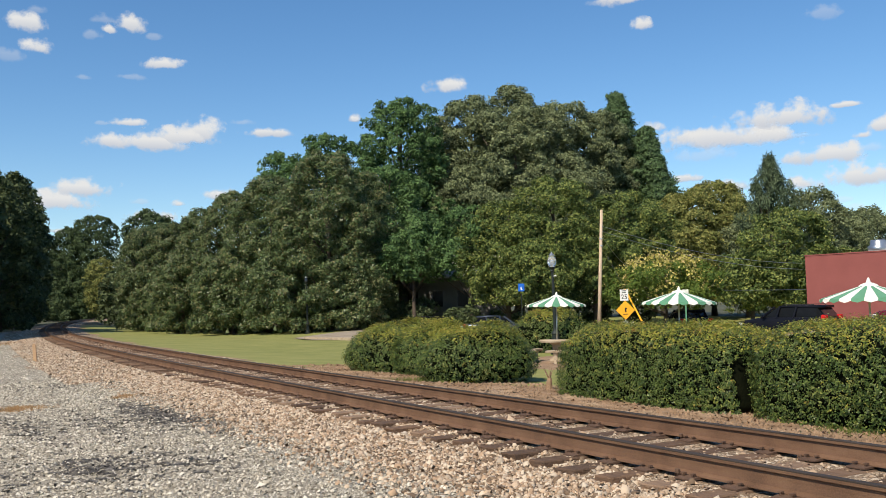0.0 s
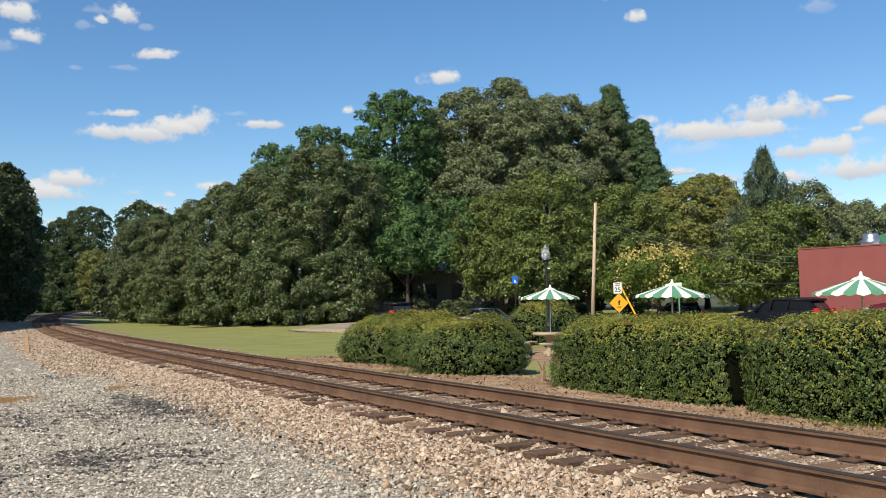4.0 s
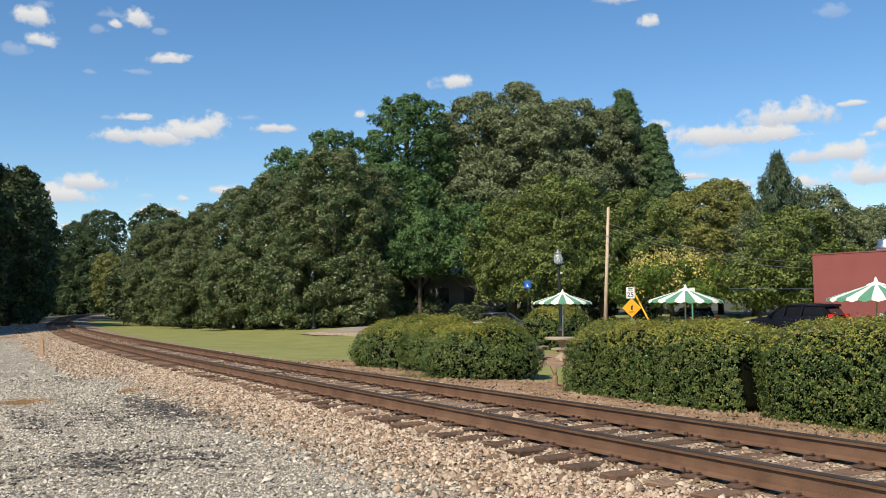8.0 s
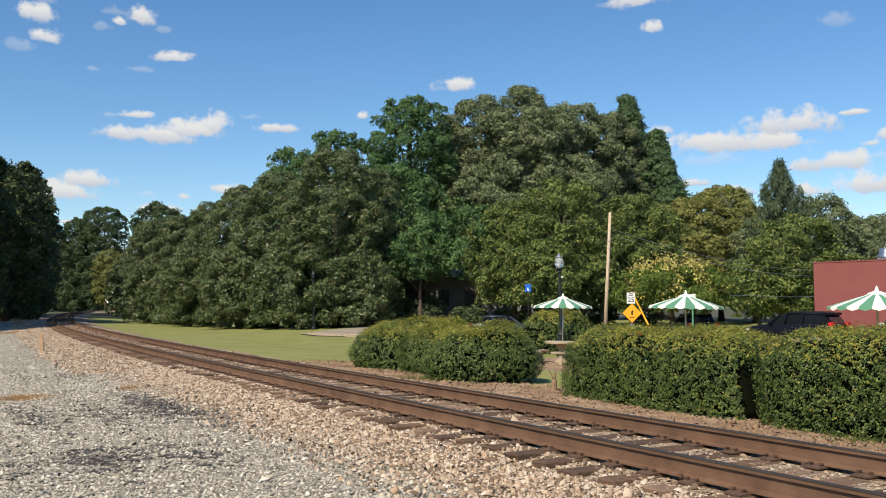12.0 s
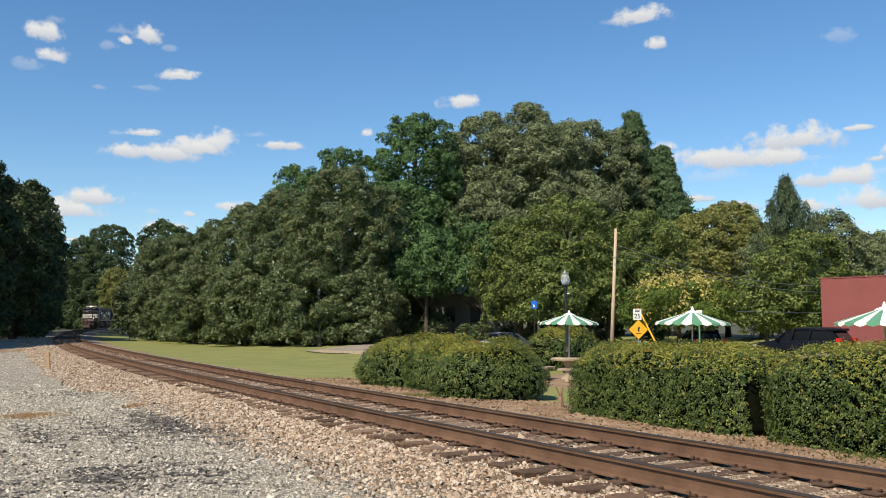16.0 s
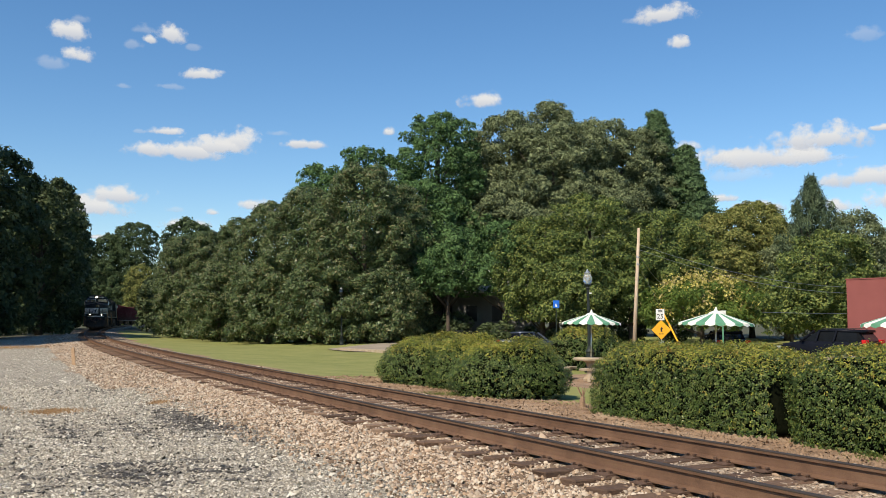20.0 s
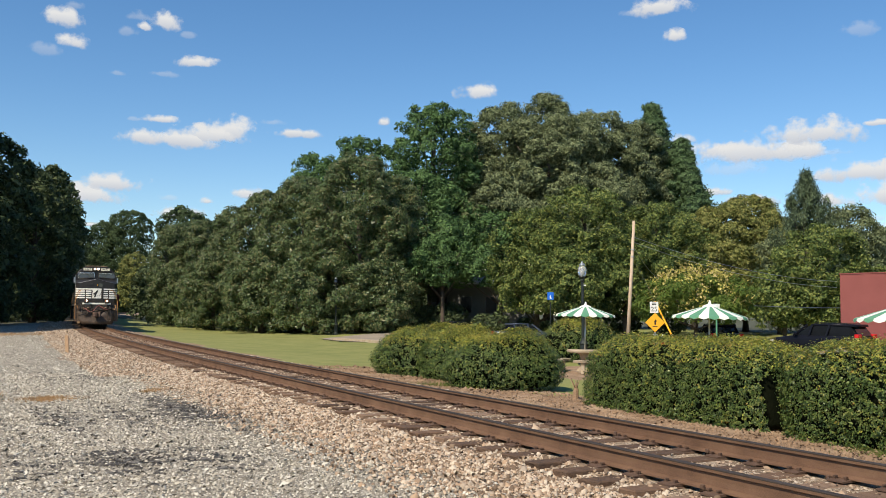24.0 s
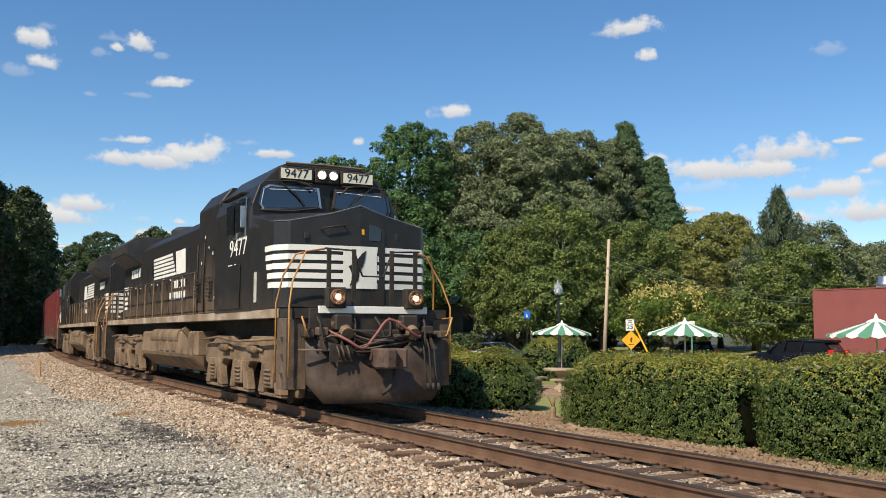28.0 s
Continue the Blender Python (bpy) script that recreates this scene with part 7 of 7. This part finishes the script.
s, o, dark = s[~bare_], o[~bare_], dark[~bare_]
stones("lot_stones", s[~dark], o[~dark], 0.0150, CHIP, "grey crushed stone of the lot", 25, flat=0.62)
stones("lot_stones", s[dark], o[dark], 0.018, TAR, "oil-darkened crushed stone of the lot", 26, flat=0.5)
s, o = scatter(9000, 66, 112, 1.36, 4.0, 1.2)
stones("ballast_stones", s, o, 0.045, STONE, BALLAST_LABEL, 31, flat=0.6)
s, o = scatter(24000, 24, 90, 2.9, 18, 1.5)
stones("lot_stones", s, o, 0.021, CHIP, "grey crushed stone of the lot", 27)


# ---- clouds ----
def cloud_mat(name, thick):
    m = bpy.data.materials.new(name)
    m.use_nodes = True
    n, l = m.node_tree.nodes, m.node_tree.links
    n.remove(n["Principled BSDF"])
    tc, nz, info = n.new("ShaderNodeTexCoord"), n.new("ShaderNodeTexNoise"), n.new("ShaderNodeObjectInfo")
    mp = n.new("ShaderNodeMapping")
    l.new(tc.outputs["Object"], mp.inputs[0])
    sh = n.new("ShaderNodeVectorMath")
    sh.operation = "SCALE"
    sh.inputs[0].default_value = (900, 500, 300)
    l.new(info.outputs["Random"], sh.inputs[3])
    l.new(sh.outputs[0], mp.inputs["Location"])
    nz.inputs["Scale"].default_value, nz.inputs["Detail"].default_value, nz.inputs["Roughness"].default_value = 0.024, 6.0, 0.55
    l.new(mp.outputs[0], nz.inputs["Vector"])
    gen = n.new("ShaderNodeVectorMath")
    gen.operation = "MULTIPLY_ADD"
    # the base is flatter than the heaped top
    fl = n.new("ShaderNodeVectorMath")
    gen.inputs[1].default_value, gen.inputs[2].default_value = (2, 0, 2), (-1, 0, -0.82)
    l.new(tc.outputs["Generated"], gen.inputs[0])
    fl.operation = "MULTIPLY"
    fl.inputs[1].default_value = (1, 1, 1.9)
    low = n.new("ShaderNodeVectorMath")
    low.operation = "MINIMUM"
    l.new(gen.outputs[0], fl.inputs[0])
    l.new(gen.outputs[0], low.inputs[0])
    l.new(fl.outputs[0], low.inputs[1])
    ln = n.new("ShaderNodeVectorMath")
    ln.operation = "LENGTH"
    l.new(low.outputs[0], ln.inputs[0])
    # density: noise less the distance from the middle
    den = n.new("ShaderNodeMath")
    den.operation = "MULTIPLY_ADD"
    den.inputs[1].default_value = 1.8
    l.new(nz.outputs[0], den.inputs[0])
    neg = n.new("ShaderNodeMath")
    neg.operation = "MULTIPLY_ADD"
    neg.inputs[1].default_value, neg.inputs[2].default_value = -0.90, -0.15
    l.new(ln.outputs["Value"], neg.inputs[0])
    l.new(neg.outputs[0], den.inputs[2])
    rg = n.new("ShaderNodeMapRange")
    rg.interpolation_type = "SMOOTHSTEP"
    rg.inputs[1].default_value, rg.inputs[2].default_value, rg.inputs[4].default_value = 0.0, 0.52, thick
    l.new(den.outputs[0], rg.inputs[0])
    sep = n.new("ShaderNodeSeparateXYZ")
    l.new(tc.outputs["Generated"], sep.inputs[0])
    # lit top and shaded base are put into the glowing colour
    ramp = n.new("ShaderNodeValToRGB")
    e = ramp.color_ramp.elements
    e[0].position, e[0].color = 0.26, (0.68, 0.72, 0.80, 1)
    e[1].position, e[1].color = 0.55, (0.96, 0.955, 0.94, 1)
    l.new(sep.outputs[2], ramp.inputs[0])
    em, tr, mx = n.new("ShaderNodeEmission"), n.new("ShaderNodeBsdfTransparent"), n.new("ShaderNodeMixShader")
    em.inputs[1].default_value = 0.84
    l.new(ramp.outputs[0], em.inputs[0])
    l.new(rg.outputs[0], mx.inputs[0])
    l.new(tr.outputs[0], mx.inputs[1])
    l.new(em.outputs[0], mx.inputs[2])
    l.new(mx.outputs[0], n["Material Output"].inputs[0])
    return m


CLOUD, WISP = cloud_mat("cloud", 0.97), cloud_mat("wisp", 0.25)
FAR_OFF = 2400.0
clouds = []


def cloud(az, el, wide, tall, material, label="white fair-weather cumulus cloud with a grey base"):
    """A drifting cloud: a flat lens-shaped body placed and turned to face the camera, degrees across."""
    a, e = radians(az), radians(el)
    p = Vector((math.sin(a) * math.cos(e), math.cos(a) * math.cos(e), math.sin(e))) * FAR_OFF
    rx, rz = FAR_OFF * math.tan(radians(wide / 2)), FAR_OFF * math.tan(radians(tall / 2))
    g = Geo()
    n = 40
    r2 = random.Random(int(az * 100) + 7)
    ph = [r2.uniform(0, 6.28) for _ in range(3)]
    for ring, dep_ in ((1.0, 0.0), (0.6, -0.1)):
        for k in range(n):
            t = 2 * math.pi * k / n
            w = ring * (0.93 + 0.05 * math.sin(5 * t + ph[0]) + 0.03 * math.sin(9 * t + ph[1]))
            g.v.append((rx * w * math.cos(t), dep_ * rx, rz * w * math.sin(t)))
    g.v.append((0, -0.14 * rx, 0))
    g.f += [(k, (k + 1) % n, n + (k + 1) % n, n + k) for k in range(n)] + [(n + k, n + (k + 1) % n, 2 * n) for k in range(n)]
    ob = new("cloud", mesh_of("cloud", g, material, smooth=True))
    ob.matrix_basis = Matrix.Translation(p) @ pose(0, 0, 0, 0, 0, -az)
    tagged(ob, label, "cloud", "scattered clouds")
    clouds.append((ob, az, el))
    return ob


CLOUDS = [(-24.22, 16.49, 3.25, 2.02), (-18.78, 16.95, 2.49, 2.2), (-19.92, 16.49, 1.25, 0.92), (-23.77, 15.22, 2.33, 1.59), (-16.76, 14.68, 3.57, 1.28), (-19.92, 10.23, 3.57, 1.59), (-17.68, 10.14, 7.04, 1.96), (-15.91, 10.52, 5.96, 2.08), (-14.62, 10.88, 3.9, 2.57), (-18.79, 11.25, 2.82, 0.86), (-10.56, 10.85, 4.11, 1.1), (-21.34, 7.4, 5.41, 1.96), (-22.9, 6.62, 5.96, 2.2), (-13.56, 7.1, 3.25, 1.71), (-17.28, 5.81, 4.22, 1.47), (-15.83, 6.58, 1.19, 0.67), (-22.51, 4.95, 2.49, 0.61), (0.58, 13.63, 3.57, 1.83), (-5.29, 11.71, 0.97, 0.98), (11.72, 18.24, 5.41, 1.96), (12.54, 16.55, 1.84, 1.34), (20.54, 10.61, 7.36, 2.57), (16.76, 9.64, 8.12, 2.81), (18.63, 9.6, 7.04, 2.45), (19.77, 9.6, 4.33, 1.71), (14.74, 9.79, 3.25, 1.96), (12.96, 10.52, 2.49, 1.34), (22.75, 8.21, 6.82, 2.32), (23.96, 10.87, 2.6, 0.61), (25.86, 9.56, 2.71, 1.83), (24.61, 9.12, 1.73, 0.86), (24.9, 6.94, 6.06, 2.57), (21.48, 6.63, 3.57, 1.59), (16.7, 6.85, 4.55, 1.34), (14.9, 7.39, 2.27, 0.98)]
WISPS = [(-23.84, 17.23, 1.62, 0.98), (-20.11, 17.0, 2.71, 1.1), (-20.82, 16.11, 1.62, 1.1), (-25.09, 14.61, 2.6, 1.47), (-21.32, 13.72, 1.41, 0.67), (-18.66, 13.87, 2.38, 0.67), (-20.36, 11.18, 0.97, 0.55), (-12.22, 11.46, 1.95, 0.73), (-18.11, 6.7, 1.62, 0.73), (15.94, 8.7, 4.55, 1.71), (9.92, 18.0, 2.17, 0.98), (22.77, 16.12, 2.82, 1.47), (24.92, 8.4, 2.71, 0.98), (21.13, 9.38, 3.25, 0.86), (24.16, 5.11, 2.17, 0.86), (23.54, 5.57, 1.62, 0.73), (-17.31, 16.19, 1.62, 0.73)]
for az, el, wide, tall in CLOUDS:
    cloud(az, el, wide, tall, CLOUD)
for az, el, wide, tall in WISPS:
    cloud(az, el, wide, tall, WISP, "thin torn wisp of white cloud")


# ---- movement ----
def motions():
    times = [k * 0.5 for k in range(57)]
    for ob, behind in TRAIN:
        rows = []
        for t in times:
            # the train slows a little at the end; offsets along and across the track fit the camera's view
            s = HEAD_AT_END + behind + SPEED * (28 - t) - float(np.interp(t, [22, 24, 25, 26, 27, 28], [0, 0.5, 0.8, 0.9, 0.55, -0.40]))
            rows.append((t, pose(*on_track(s, -0.08), 0, 0, along(s) + (180 if ob is rear_loco else 0))))
        walk(ob, rows)
    for ws in lead_wheels:
        at = ws.matrix_basis.translation.copy()
        walk(ws, [(k / 30, pose(*at, 0, math.degrees(SPEED / 30 / 0.512) * k % 360, 0)) for k in range(841)])
    for ws in rear_wheels:
        at = ws.matrix_basis.translation.copy()
        walk(ws, [(k / 30, pose(*at, 0, -math.degrees(SPEED / 30 / 0.512) * k % 360, 0)) for k in range(841)])
    # the car comes down the street and goes off under the trees
    way = [(26.9, 30.7), (23.4, 34.2), (19.2, 38.4), (15.0, 42.6), (10.9, 46.7), (7.3, 50.3), (3.9, 53.7), (0.6, 57.0), (-2.2, 60.6), (-3.6, 65.0), (-3.4, 70.0), (-2.2, 75.0), (-0.8, 80.0), (0.0, 86.0), (0.0, 100.0), (0.0, 114.0)]
    when = [0.0, 0.40, 0.73, 1.13, 1.75, 2.32, 2.8, 3.3, 3.8, 4.3, 4.8, 5.3, 5.9, 6.6, 8.5, 28.0]
    rows = []
    for i, (t, p) in enumerate(zip(when, way)):
        a, b = way[max(i - 1, 0)], way[min(i + 1, len(way) - 1)]
        rows.append((t, pose(*p, ground_at(*p) + 0.06, 0, 0, math.degrees(math.atan2(b[1] - a[1], b[0] - a[0])))))
    walk(moving_car, rows)
    for ob, az, el in clouds:
        rows = []
        for t in (0.0, 14.0, 28.0):
            a, e = radians(az - 0.014 * t), radians(el)
            p = Vector((math.sin(a) * math.cos(e), math.cos(a) * math.cos(e), math.sin(e))) * FAR_OFF
            rows.append((t, Matrix.Translation(p) @ pose(0, 0, 0, 0, 0, -az)))
        walk(ob, rows)


motions()
